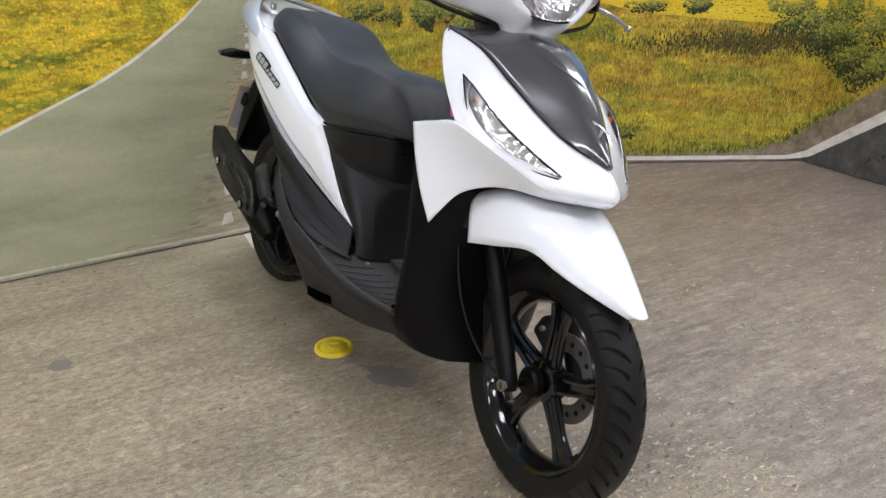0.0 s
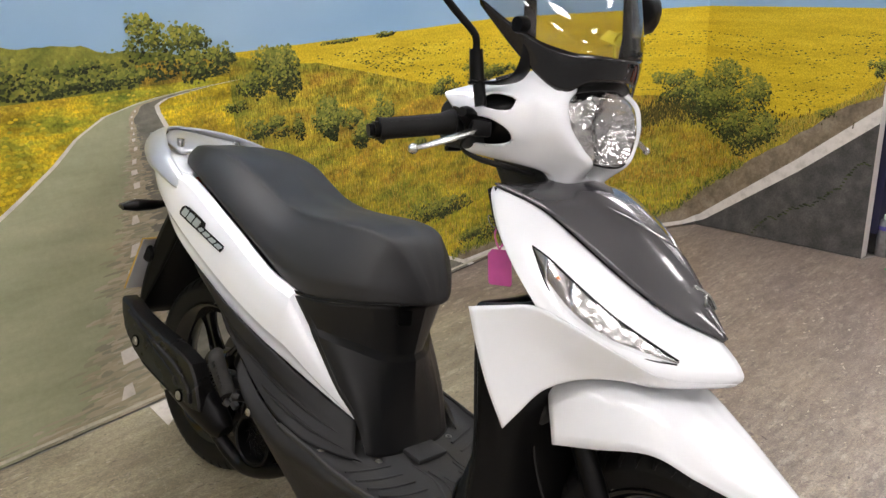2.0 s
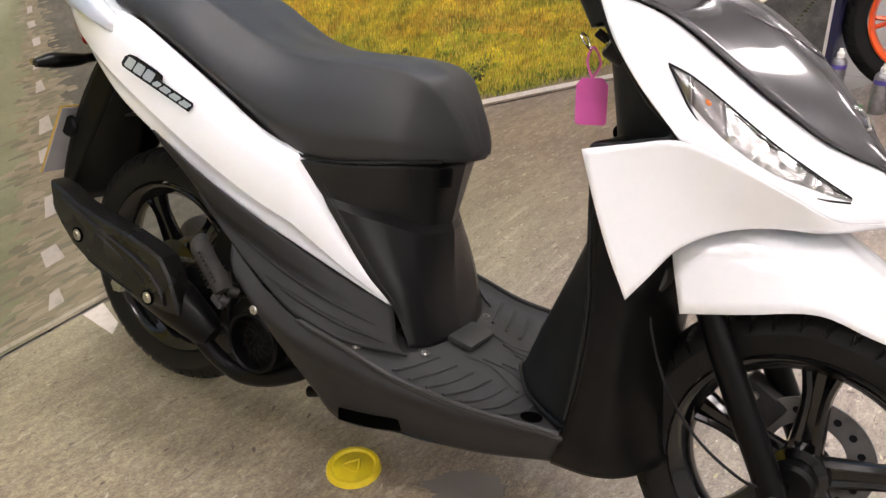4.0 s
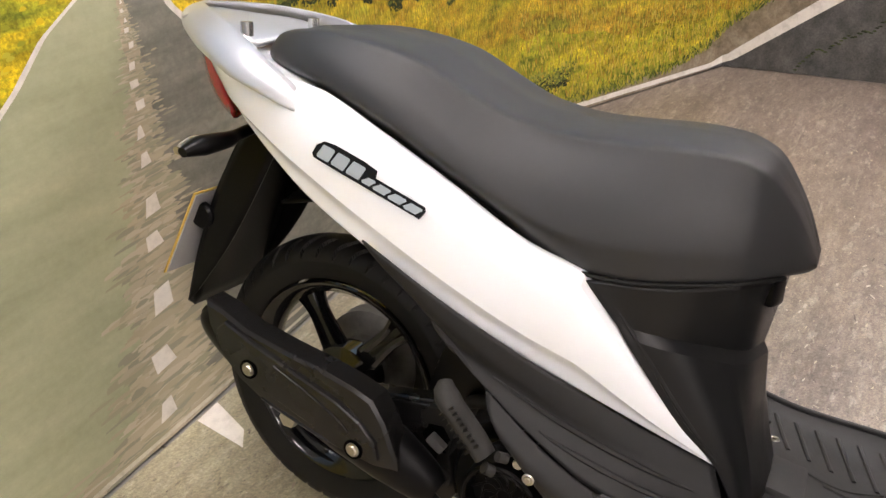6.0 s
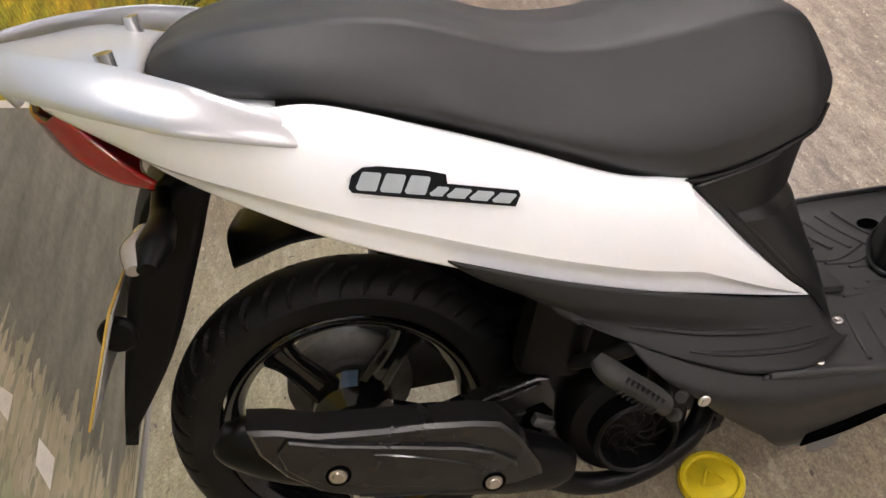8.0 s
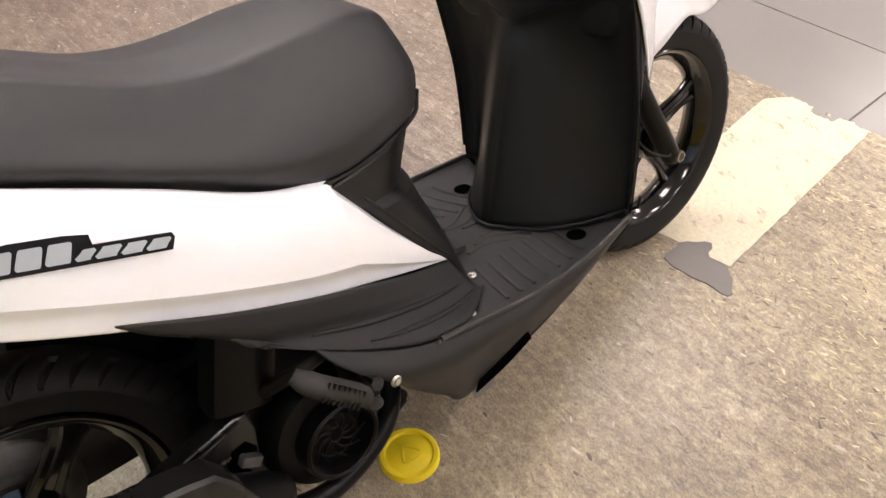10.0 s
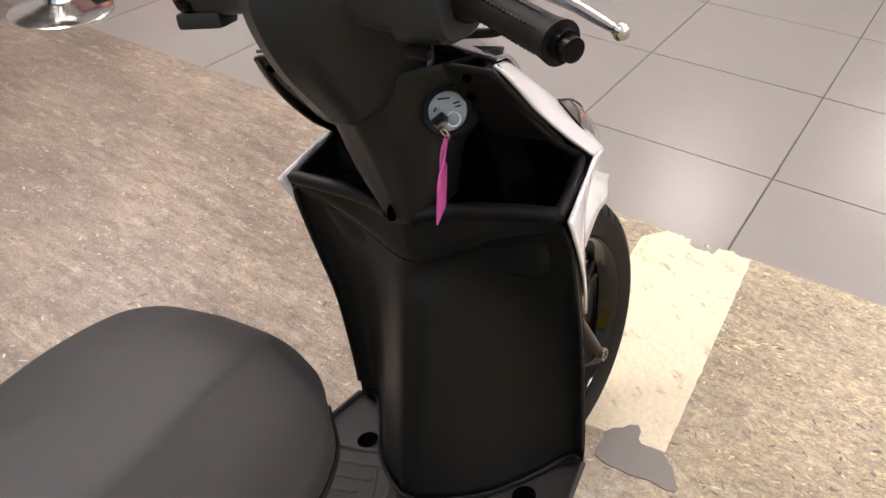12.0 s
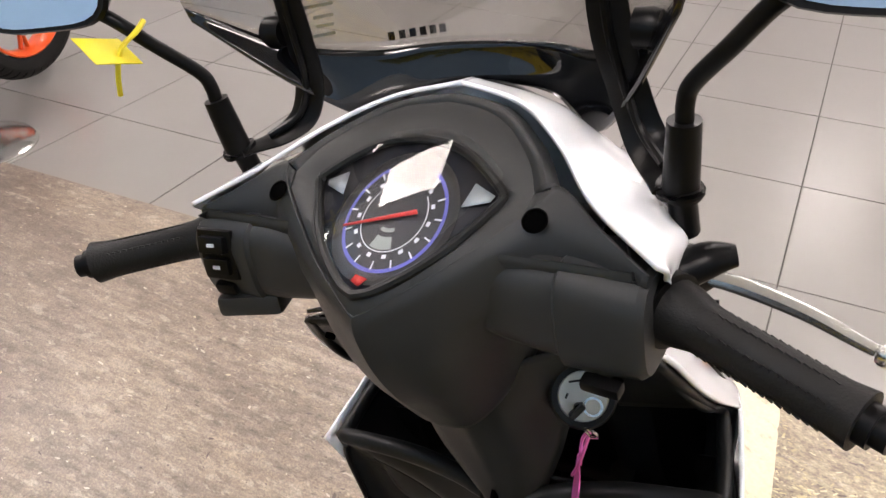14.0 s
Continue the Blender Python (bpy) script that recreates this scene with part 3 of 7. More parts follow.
def flakes(name, spots, material, off, label, wall=None, lean=0.0):
    """Many small printed leaves or stalks: each is (s, z, width, height)."""
    by = {}
    for s, z, w, h in spots:
        if -4.9 < s < 1.86:
            by.setdefault(wall_of(s).name, []).append((s, z, w, h))
    for key, some in by.items():
        verts, faces = [], []
        for s, z, w, h in some:
            n = len(verts)
            o = off + rng.uniform(0, 0.0012)
            t = rng.uniform(-lean, lean) * h
            seg = min(max(s, -4.9), 1.86)
            for dx, dz in ((-0.5, 0.1), (0.15, 0), (0.5, 0.35), (0.3, 0.85), (-0.1, 1.0), (-0.45, 0.6)):
                ss = seg + dx * w + t * dz
                lo, hi = (-5, -0.001) if key == "wall_left" else (0.001, START[2] - 0.001) if key == "wall_middle" else (START[2] + 0.001, 1.864)
                verts.append(on_wall(min(max(ss, lo), hi), z + dz * h, o))
            faces.append(tuple(range(n, n + 6)))
        me = bpy.data.meshes.new(name)
        me.from_pydata(verts, [], faces)
        me.materials.append(material)
        ob = new(name, me)
        ob.parent = {"wall_left": wall_left, "wall_middle": wall_middle, "wall_right": wall_right}[key]
        tagged(ob, label, kind="stuff")


def clump(cs, cz, rs, rz, n, size):
    """A bush of several rounded tufts: leaves as (s, z, width, height), sorted into shade, middle and light."""
    lots = ([], [], [])
    tufts = [(cs + rs * rng.uniform(-0.7, 0.7), cz + rz * rng.uniform(-0.6, 0.75), rng.uniform(0.3, 0.55)) for _ in range(9)]
    for _ in range(int(n * 5)):
        ts, tz, tr = tufts[rng.randrange(9)]
        a, r = rng.uniform(0, 2 * math.pi), rng.random() ** 0.55
        k = 1 + 0.4 * noise.noise((math.cos(a) * 2 + ts * 9, math.sin(a) * 2, tz * 7))
        ds, dz = tr * r * k * math.cos(a), tr * r * k * math.sin(a)
        d = size * 0.40 * rng.uniform(0.45, 1.4)
        light = 0.5 * dz / tr + 0.35 * (tz - cz) / rz - 0.15 * ds / tr + rng.uniform(-0.28, 0.28)
        lots[0 if light < 0.0 else 1 if light < 0.24 else 2].append((ts + rs * ds, tz + rz * dz, d, d * rng.uniform(0.6, 1.1)))
    return lots


BUSHES = [(-1.15, 0.945, 0.11, 0.085, 420, 0.022), (-1.17, 0.775, 0.09, 0.035, 140, 0.02), (-1.05, 0.76, 0.03, 0.05, 60, 0.018), (-0.92, 0.745, 0.085, 0.085, 300, 0.024), (-0.75, 0.70, 0.11, 0.075, 280, 0.024), (-0.64, 0.72, 0.05, 0.10, 150, 0.022),
          (-0.05, 0.83, 0.16, 0.045, 200, 0.022), (-0.30, 0.80, 0.08, 0.035, 80, 0.02), (1.10, 0.66, 0.14, 0.16, 520, 0.026), (1.24, 0.56, 0.17, 0.16, 480, 0.026), (1.34, 0.48, 0.12, 0.11, 260, 0.024), (0.92, 0.68, 0.14, 0.08, 220, 0.024), (0.45, 0.74, 0.10, 0.05, 160, 0.022), (0.22, 0.73, 0.10, 0.03, 90, 0.02),
          (-0.42, 0.30, 0.22, 0.05, 170, 0.026), (-0.10, 0.14, 0.16, 0.05, 150, 0.024), (0.14, 0.15, 0.10, 0.05, 120, 0.022), (1.83, 0.80, 0.04, 0.04, 60, 0.016), (1.63, 0.60, 0.05, 0.03, 40, 0.014), (-0.62, 1.03, 0.05, 0.012, 50, 0.014), (-0.85, 1.025, 0.1, 0.01, 60, 0.012), (-0.48, 0.60, 0.06, 0.03, 60, 0.018), (-1.30, 0.86, 0.05, 0.02, 40, 0.014)]
TREES = [(-1.50, 1.04, 0.16, 0.09), (-1.42, 1.08, 0.07, 0.05), (-1.55, 1.11, 0.06, 0.05), (-1.36, 1.0, 0.10, 0.05), (-1.72, 1.02, 0.12, 0.06), (-1.95, 1.03, 0.16, 0.06), (-2.2, 1.05, 0.2, 0.07), (-2.6, 1.05, 0.3, 0.08), (-3.2, 1.06, 0.4, 0.09), (-4.0, 1.06, 0.5, 0.1), (-1.32, 1.02, 0.05, 0.035), (-1.62, 0.985, 0.08, 0.03), (-1.85, 0.99, 0.09, 0.03)]
LEAF_TONES = [("shade_leaves", DARKLEAVES, 0.0038, "dark printed leaves in the bushes' shade"), ("bush_leaves", LEAVES, 0.0041, "green printed bushes and trees"), ("sunlit_leaves", SUNLEAVES, 0.0044, "yellow green sunlit printed leaves")]
lots = [clump(*b) for b in BUSHES] + [clump(cs, cz, rs, rz, int(4200 * rs * (rz + 0.03)) + 50, 0.024) for cs, cz, rs, rz in TREES]
for n, (nm, mt, off, lb) in enumerate(LEAF_TONES):
    flakes(nm, [q for lot in lots for q in lot[n]], mt, off, lb)
shade = []
for _ in range(2600):
    s = rng.gauss(0.78, 0.27)
    shade.append((s, 0.565 + 0.028 * rng.gauss(0, 1) + 0.02 * noise.noise((s * 5, 1, 4)), 0.005, rng.uniform(0.010, 0.026)))
flakes("grass_shade", shade, DARKSTALKS, 0.0036, "dark printed grass in the bushes' shade", lean=0.3)
rows = []
for k in range(26):
    for _ in range(80):
        s = rng.uniform(-0.95, 1.86)
        base = far_edge(s) + 0.012 + (0.012 + 0.0105 * k) * (1.04 - far_edge(s)) / 0.35 * 0.9
        if base < 0.985 and noise.noise((s * 4, k * 0.35, 2)) > -0.1:
            rows.append((s, base + rng.uniform(-0.002, 0.002), 0.010, 0.0042))
flakes("field_rows", rows, LEAVES, 0.0030, "rows of dark printed plants in the yellow field")
stalks = []
for _ in range(15000):
    s = rng.uniform(-1.5, 1.86)
    lo, hi = max(bank_top(s), 0.02) if s > -0.45 else 0.1, far_edge(s)
    zz = lo + (hi - lo) * rng.random()
    if s < road_right(min(max(zz, 0.0), 0.94)) + 0.03:
        continue
    k = 0.5 + 0.9 * (1 - zz)
    stalks.append((s, zz, 0.0036 * k, rng.uniform(0.010, 0.032) * k))
flakes("grass_stalks", stalks, STALKS, 0.0034, "ochre and green printed grass stalks", lean=0.35)
verge = []
for _ in range(2600):
    zz = rng.uniform(0.3, 0.955)
    s = rng.uniform(-4.2, road_left(zz) - 0.035)
    k = 0.35 + 1.1 * (1 - zz)
    verge.append((s, zz, 0.03 * k, 0.016 * k))
flakes("verge_flowers", verge, LIGHTSTALKS, 0.0034, "yellow printed flowers on the road verge")
tufts = []
for _ in range(900):
    s = rng.uniform(-0.3, 1.3)
    tufts.append((s, bank_top(s) - 0.012 + rng.uniform(-0.01, 0.02), 0.006, rng.uniform(0.012, 0.035)))
flakes("bank_tufts", tufts, GREENSTALKS, 0.0036, "dark printed tufts along the gravel bank", lean=0.8)
smears = []
for _ in range(1900):
    zz = rng.random() ** 1.5 * 0.86 + 0.004
    k = shrink(zz)
    smears.append((road_mid(zz) + 0.02 * k + rng.gauss(0, 0.055) * k, zz, rng.uniform(0.025, 0.12) * k, rng.uniform(0.006, 0.020) * k))
for _ in range(220):
    smears.append((rng.gauss(-1.75, 0.16), rng.random() ** 2 * 0.07 + 0.003, rng.uniform(0.03, 0.12), rng.uniform(0.004, 0.012)))
flakes("road_smears", smears, SMEARS, 0.0029, "tan ragged printed wear along the road joint", lean=0.3)
cracks = []
s, zz = 1.36, 0.02
for _ in range(60):
    s += rng.uniform(0.003, 0.014)
    zz += rng.uniform(-0.006, 0.017)
    if s < 1.86 and zz < line_low(s) - 0.01:
        cracks.append((s, zz, 0.016, 0.007))
flakes("tarmac_crack", cracks, DARKLEAVES, 0.0030, "black printed crack in the tarmac")

FOOTLINE = noise_mat("worn_sealing_strip", [(0.3, (0.40, 0.37, 0.28)), (0.5, (0.62, 0.59, 0.48)), (0.8, (0.72, 0.69, 0.58))], (14, 14, 14), second=(60, 0.1))
# white strip at the foot of the left wall
part("foot_strip", sheet(np.array([[on_wall(s, 0.012 + 0.002 * noise.noise((s * 7, 8, 1)), 0.0048), on_wall(s, 0.022 + 0.003 * noise.noise((s * 9, 3, 1)), 0.0048)] for s in np.linspace(-4.9, -0.02, 400)])), FOOTLINE, wall_left, "pale worn sealing strip")

# floor: grout bed, tiles, printed film
bm = bmesh.new()
bmesh.ops.create_grid(bm, x_segments=1, y_segments=1, size=1)
bm.transform(Matrix.Translation((1.0, 0.5, -0.008)) @ Matrix.Diagonal((6.6, 6.6, 1, 1)))
floor = tagged(part("floor", bm, GROUT, None), "tiled showroom floor with dark joints", "floor", kind="structure")

# film edge runs from one corner of the tiles to the stool
EDGE_A, EDGE_DIR = np.array([0.452, 0.68]), np.array([0.783, 0.622])


def film_edge(u, ragged=1.0):
    n = np.array([-EDGE_DIR[1], EDGE_DIR[0]])
    r = 0.0
    if 0.30 < u < 0.62:
        r = 0.012 * noise.noise((u * 26, 1, 0)) + 0.006 * noise.noise((u * 90, 2, 0))
        r += 0.03 if 0.40 < u < 0.47 else 0
    return EDGE_A + EDGE_DIR * u + n * (r * ragged + 0.002 * noise.noise((u * 14, 3, 0)))


us = np.concatenate([np.linspace(-4.5, 0.28, 24), np.linspace(0.3, 0.62, 60), np.linspace(0.65, 3.3, 24)])
outer = [tuple(film_edge(u)) for u in us]
back = [(3.4, 3.3), (2.6, 3.6), (2.163, 3.515), (1.715, 4.165), (0.664, 4.008), (-3.28, 0.95), (-3.6, -1.6)]
film = tagged(part("floor_film", plate(outer + back, 0.002), ASPHALT, None, angle=20), "printed asphalt floor film with a torn edge", "floor film", kind="structure")
film.location.z = -0.002

# printed chips of the asphalt: pale and dark flakes, thick and yellow along the film's edge
CHIPS = island_mat("stone_chip_print", [(0.46, 0.40, 0.33), (0.38, 0.32, 0.26), (0.54, 0.48, 0.40), (0.34, 0.27, 0.22), (0.48, 0.41, 0.30)], 0.42)
DARKCHIPS = island_mat("dark_chip_print", [(0.125, 0.098, 0.092), (0.17, 0.138, 0.120), (0.145, 0.112, 0.112), (0.20, 0.165, 0.138)], 0.42)
YELLOWCHIPS = island_mat("yellow_chip_print", [(0.53, 0.46, 0.29), (0.45, 0.375, 0.225), (0.60, 0.53, 0.36), (0.39, 0.325, 0.20), (0.50, 0.42, 0.25)], 0.42)


def film_chips(name, count, zone, size, material, label, spread, seed, across=(-2.6, 2.6), deep=2.9):
    """Small irregular flakes lying on the film; zone gives the share kept at a place."""
    r = random.Random(seed)
    verts, faces = [], []
    base = math.atan2(EDGE_DIR[1], EDGE_DIR[0])
    for _ in range(count):
        u, v = r.uniform(*across), r.uniform(0.006, deep)
        x, y = EDGE_A + EDGE_DIR * u + np.array([-EDGE_DIR[1], EDGE_DIR[0]]) * v
        if r.random() > zone(x, y, v):
            continue
        wall = (x + 3.293) * 3.061 - (y - 0.959) * 3.953
        if wall < 0.12 or (x > 0.60 and 4.0 - 0.35 * (x - 0.66) < y) or x + 0.55 * y > 4.0:
            continue
        a = base + r.gauss(0, spread)
        k = r.random() ** 2.2
        ln, wd = size * (0.35 + 1.5 * k) * r.uniform(0.7, 1.3), size * (0.22 + 0.42 * k) * r.uniform(0.6, 1.2)
        n, z = len(verts), 0.0023 + 0.0004 * r.random()
        for t in range(6):
            w = 2 * math.pi * t / 6 + r.uniform(-0.35, 0.35)
            m = r.uniform(0.6, 1.15)
            px, py = 0.5 * ln * m * math.cos(w), 0.5 * wd * m * math.sin(w)
            verts.append((x + px * math.cos(a) - py * math.sin(a), y + px * math.sin(a) + py * math.cos(a), z))
        faces.append(tuple(range(n, n + 6)))
    me = bpy.data.meshes.new(name)
    me.from_pydata(verts, [], faces)
    me.materials.append(material)
    ob = new(name, me)
    ob.parent = film
    tagged(ob, label, kind="stuff")


def patchy(x, y, scale, seed):
    return max(0.0, min(1.0, 0.5 + 1.5 * noise.noise((x * scale, y * scale, seed))))


near_edge = lambda x, y, v: max(0.0, min(1.0, (1.02 - v + 0.35 * noise.noise((x * 1.7, y * 1.7, 4))) / 0.45)) * (1.0 if x < 0.8 else max(0.0, 1 - (x - 0.8) / 0.5))
film_chips("yellow_chips", 26000, lambda x, y, v: near_edge(x, y, v) * (0.30 + 0.70 * patchy(x, y, 5, 2)), 0.0125, YELLOWCHIPS, "yellow printed stone chips along the film's edge", 0.55, 5, (-1.9, 1.0), 1.4)
film_chips("dark_chips", 22000, lambda x, y, v: 0.08 + 0.75 * near_edge(x, y, v) * patchy(x, y, 4, 9), 0.0130, DARKCHIPS, "dark printed gaps between the stone chips", 0.6, 6, (-2.0, 1.8), 2.6)
film_chips("pale_chips", 17000, lambda x, y, v: (1 - 0.8 * near_edge(x, y, v)) * (0.06 + 0.50 * patchy(x, y, 2.4, 7) ** 1.6), 0.0125, CHIPS, "pale printed stone chips scattered over the film", 0.5, 7)

sd = np.array([-0.655, 0.755])
sn = np.array([0.755, 0.655])
mid = np.array([0.795, 0.975])
q = []
for k in range(40):
    q.append(tuple(mid - sn * 0.140 + sd * (0.0 + 0.70 * k / 39) + sn * 0.004 * noise.noise((k * 0.7, 4, 0))))
for k in range(40):
    q.append(tuple(mid + sn * (0.135 - 0.05 * (1 - k / 39) ** 2) + sd * (0.70 - 0.695 * k / 39 + 0.02) + sn * 0.004 * noise.noise((k * 0.7, 9, 0))))
into = np.array([-EDGE_DIR[1], EDGE_DIR[0]])
q = q[1:-1] + [tuple(film_edge(u) + into * (0.004 + 0.006 * abs(noise.noise((u * 60, 7, 1))))) for u in np.linspace(0.535, 0.315, 60)]
tagged(part("floor_stripe", plate(q, 0.0012), STRIPE, None, angle=20), "broad worn white stripe printed on the floor film", "floor marking", kind="structure")


def blot(centre, along_x, along_y, seed, n=60):
    """A ragged closed outline: centre, two half axes."""
    out = []
    for k in range(n):
        a = 2 * math.pi * k / n
        r = 1 + 0.35 * noise.noise((math.cos(a) * 1.6, math.sin(a) * 1.6, seed)) + 0.22 * noise.noise((math.cos(a) * 5, math.sin(a) * 5, seed + 8)) + 0.10 * noise.noise((math.cos(a) * 14, math.sin(a) * 14, seed + 3))
        out.append((centre[0] + r * (along_x[0] * math.cos(a) + along_y[0] * math.sin(a)), centre[1] + r * (along_x[1] * math.cos(a) + along_y[1] * math.sin(a))))
    return out


tagged(part("floor_tear", plate([(0.269, 1.547), (0.280, 1.541), (0.288, 1.529), (0.300, 1.512), (0.313, 1.502), (0.316, 1.480), (0.311, 1.462), (0.313, 1.445), (0.306, 1.428), (0.290, 1.432), (0.275, 1.446), (0.262, 1.447), (0.251, 1.442), (0.245, 1.428), (0.230, 1.418), (0.209, 1.420), (0.190, 1.419), (0.168, 1.430), (0.150, 1.434), (0.144, 1.445), (0.156, 1.460), (0.173, 1.470), (0.186, 1.480), (0.194, 1.493), (0.208, 1.508), (0.224, 1.519), (0.236, 1.533), (0.250, 1.541)], 0.0022), TORN, None, angle=20), "torn hole in the film showing bare grey floor", "floor tear", kind="structure")
tagged(part("floor_scuff", plate(blot((0.0, 2.0), (0.075, -0.035), (0.018, 0.038), 6.1), 0.0012), TORN, None, angle=20), "small grey chip in the floor film", "floor chip", kind="structure")
tagged(part("floor_scuff", plate([(-0.93, 1.985), (-0.90, 2.0), (-0.875, 1.99), (-0.87, 1.955), (-0.895, 1.94), (-0.925, 1.95)], 0.001), TORN, None), "small grey chip in the floor film", "floor chip", kind="structure")

tagged(part("floor_mark", plate([(-0.704, 2.942), (-0.655, 2.984), (-0.618, 2.867), (-0.631, 2.814)], 0.001), LINE, None), "pale printed patch on the film by the wall", "floor marking", kind="structure")
# room shell
def slab(name, centre, size, material, label, category):
    return tagged(part(name, block(centre, size, bevel=0), material, None), label, category, kind="structure")


slab("wall_north", (1.0, 6.3, 1.45), (11, 0.1, 3.0), PLASTER, "plain light grey showroom wall", "wall")
slab("wall_south", (1.0, -5.3, 1.45), (11, 0.1, 3.0), PLASTER, "plain light grey showroom wall", "wall")
slab("wall_west", (-4.6, 0.5, 1.45), (0.1, 11.7, 3.0), PLASTER, "plain light grey showroom wall", "wall")
slab("wall_east", (6.6, 0.5, 1.45), (0.1, 11.7, 3.0), PLASTER, "plain light grey showroom wall", "wall")
slab("ceiling", (1.0, 0.5, 3.0), (11.3, 11.7, 0.08), CEILING, "plain white showroom ceiling", "ceiling")


def ceiling_light():
    t = thing("ceiling_light", pose(0, 0, 2.96), "square white ceiling light panel, lit", "ceiling light", "ceiling lights")
    part("frame", joined(*[block(c, s, bevel=0.002) for c, s in (((0.31, 0, -0.012), (0.02, 0.64, 0.024)), ((-0.31, 0, -0.012), (0.02, 0.64, 0.024)), ((0, 0.31, -0.012), (0.60, 0.02, 0.024)), ((0, -0.31, -0.012), (0.60, 0.02, 0.024)))]), EDGE, t)
    part("diffuser", block((0, 0, -0.009), (0.60, 0.60, 0.012), bevel=0), PANEL, t, "glowing white diffuser")
    return t


lamp = ceiling_light()
spots = [(x, y) for x in (-2.8, -0.4, 2.0, 4.4) for y in (-4.35, -1.95, 0.45, 2.85, 5.25)]
spots += [(2.0 + 0.62 * math.cos(radians(38 + a)) * k, 2.85 + 0.62 * math.sin(radians(38 + a)) * k) for a, k in ((0, 1),)]
lamp.matrix_world = pose(spots[0][0], spots[0][1], 2.96, 0, 0, 38)
for x, y in spots[1:]:
    copy_thing(lamp, pose(x, y, 2.96, 0, 0, 38))

# ---- the scooter: x ahead from the rear axle, y to its left, z up; it leans on its side stand ----
scooter = thing("scooter", pose(-0.4724, 2.5826, 0, -13, 0, -51), "white and black motor scooter leaning on its side stand", "scooter")
RAKE = 26.0
AXIS = Vector((-math.sin(radians(RAKE)), 0, math.cos(radians(RAKE))))
STEER = Matrix.Translation((1.23, 0, 0.25)) @ Matrix.Rotation(radians(-5.5), 4, AXIS) @ Matrix.Translation((-1.23, 0, -0.25))


def steered(name, bm, material, parent, label="", **kw):
    bm.transform(STEER)
    return part(name, bm, material, parent, label, **kw)


def tyre_bm(c, r, w, segs=760):
    """A tyre with slanted grooves pressed into its tread."""
    prof = []
    for k in range(79):
        a = math.pi * (0.07 + 0.86 * k / 78)
        prof.append((r - w * 0.56 + w * 0.56 * math.sin(a) ** 0.8, -0.5 * w * math.cos(a)))
    prof = [(r - w * 0.74, -0.36 * w)] + prof + [(r - w * 0.74, 0.36 * w)]
    a = np.linspace(0, 2 * math.pi, segs, endpoint=False)
    rings = []
    for i, (rr, y) in enumerate(prof):
        t = abs(y) / (0.5 * w)
        groove = np.zeros(segs)
        if 2 <= i <= 78:
            turn = a * 44 / (2 * math.pi) + (0.5 if y > 0 else 0) - 1.15 * t ** 1.3
            which = np.floor(turn) % 2
            wide = 0.30 * math.sin(math.pi * min(1.0, max(0.0, (t - 0.14) / 0.80))) ** 0.5
            on = ((turn % 1.0) < wide) & ((which == 0) | (t > 0.36))
            groove = np.where(on, 0.0060, 0.0)
        rad = rr - groove
        rings.append(np.stack([c[0] + rad * np.cos(a), np.full(segs, c[1] + y), c[2] + rad * np.sin(a)], 1))
    return sheet(np.array(rings), wrap=True)


def cast_wheel(name, c, lip, w, spokes, hub, turn, put, label):
    """A cast wheel: its rim, with the hub and each split spoke as parts."""
    ring = lathe([(lip, -0.5 * w), (lip - 0.003, -0.5 * w - 0.003), (lip - 0.010, -0.5 * w), (lip - 0.016, -0.36 * w), (lip - 0.026, -0.22 * w), (lip - 0.030, 0), (lip - 0.026, 0.22 * w), (lip - 0.016, 0.36 * w), (lip - 0.010, 0.5 * w), (lip - 0.003, 0.5 * w + 0.003), (lip, 0.5 * w), (lip - 0.004, 0.3 * w), (lip - 0.012, 0), (lip - 0.004, -0.3 * w), (lip, -0.5 * w)], c, 96)
    wheel = put(name, ring, GLOSSBLACK, scooter, label)
    for k in range(spokes):
        a = radians(turn) + 2 * math.pi * k / spokes
        bits = []
        for side in (-1, 1):
            pts = []
            for r, off in ((hub * 0.8, 0.016), (0.5 * (hub + lip), 0.012), (lip - 0.022, 0.021)):
                aa = a + side * off / r
                pts.append((c[0] + r * math.cos(aa), c[1] - side * 0.001, c[2] + r * math.sin(aa)))
            bits.append(tube(pts, [0.0105, 0.0085, 0.0095], 10, 8, up=(0, 1, 0), flat=1.25))
        pts = [(c[0] + r * math.cos(a), c[1], c[2] + r * math.sin(a)) for r in (hub * 0.8, lip - 0.024)]
        bits.append(tube(pts, [0.013, 0.012], 4, 6, up=(0, 1, 0), flat=0.55))
        put("spoke", joined(*bits), GLOSSBLACK, wheel)
    put("hub", lathe([(0.0, -0.45 * w - 0.012), (hub * 0.45, -0.45 * w - 0.012), (hub * 0.55, -0.40 * w), (hub, -0.28 * w), (hub, 0.28 * w), (hub * 0.55, 0.42 * w), (0.0, 0.45 * w)], c, 40), GLOSSBLACK, wheel)
    return wheel


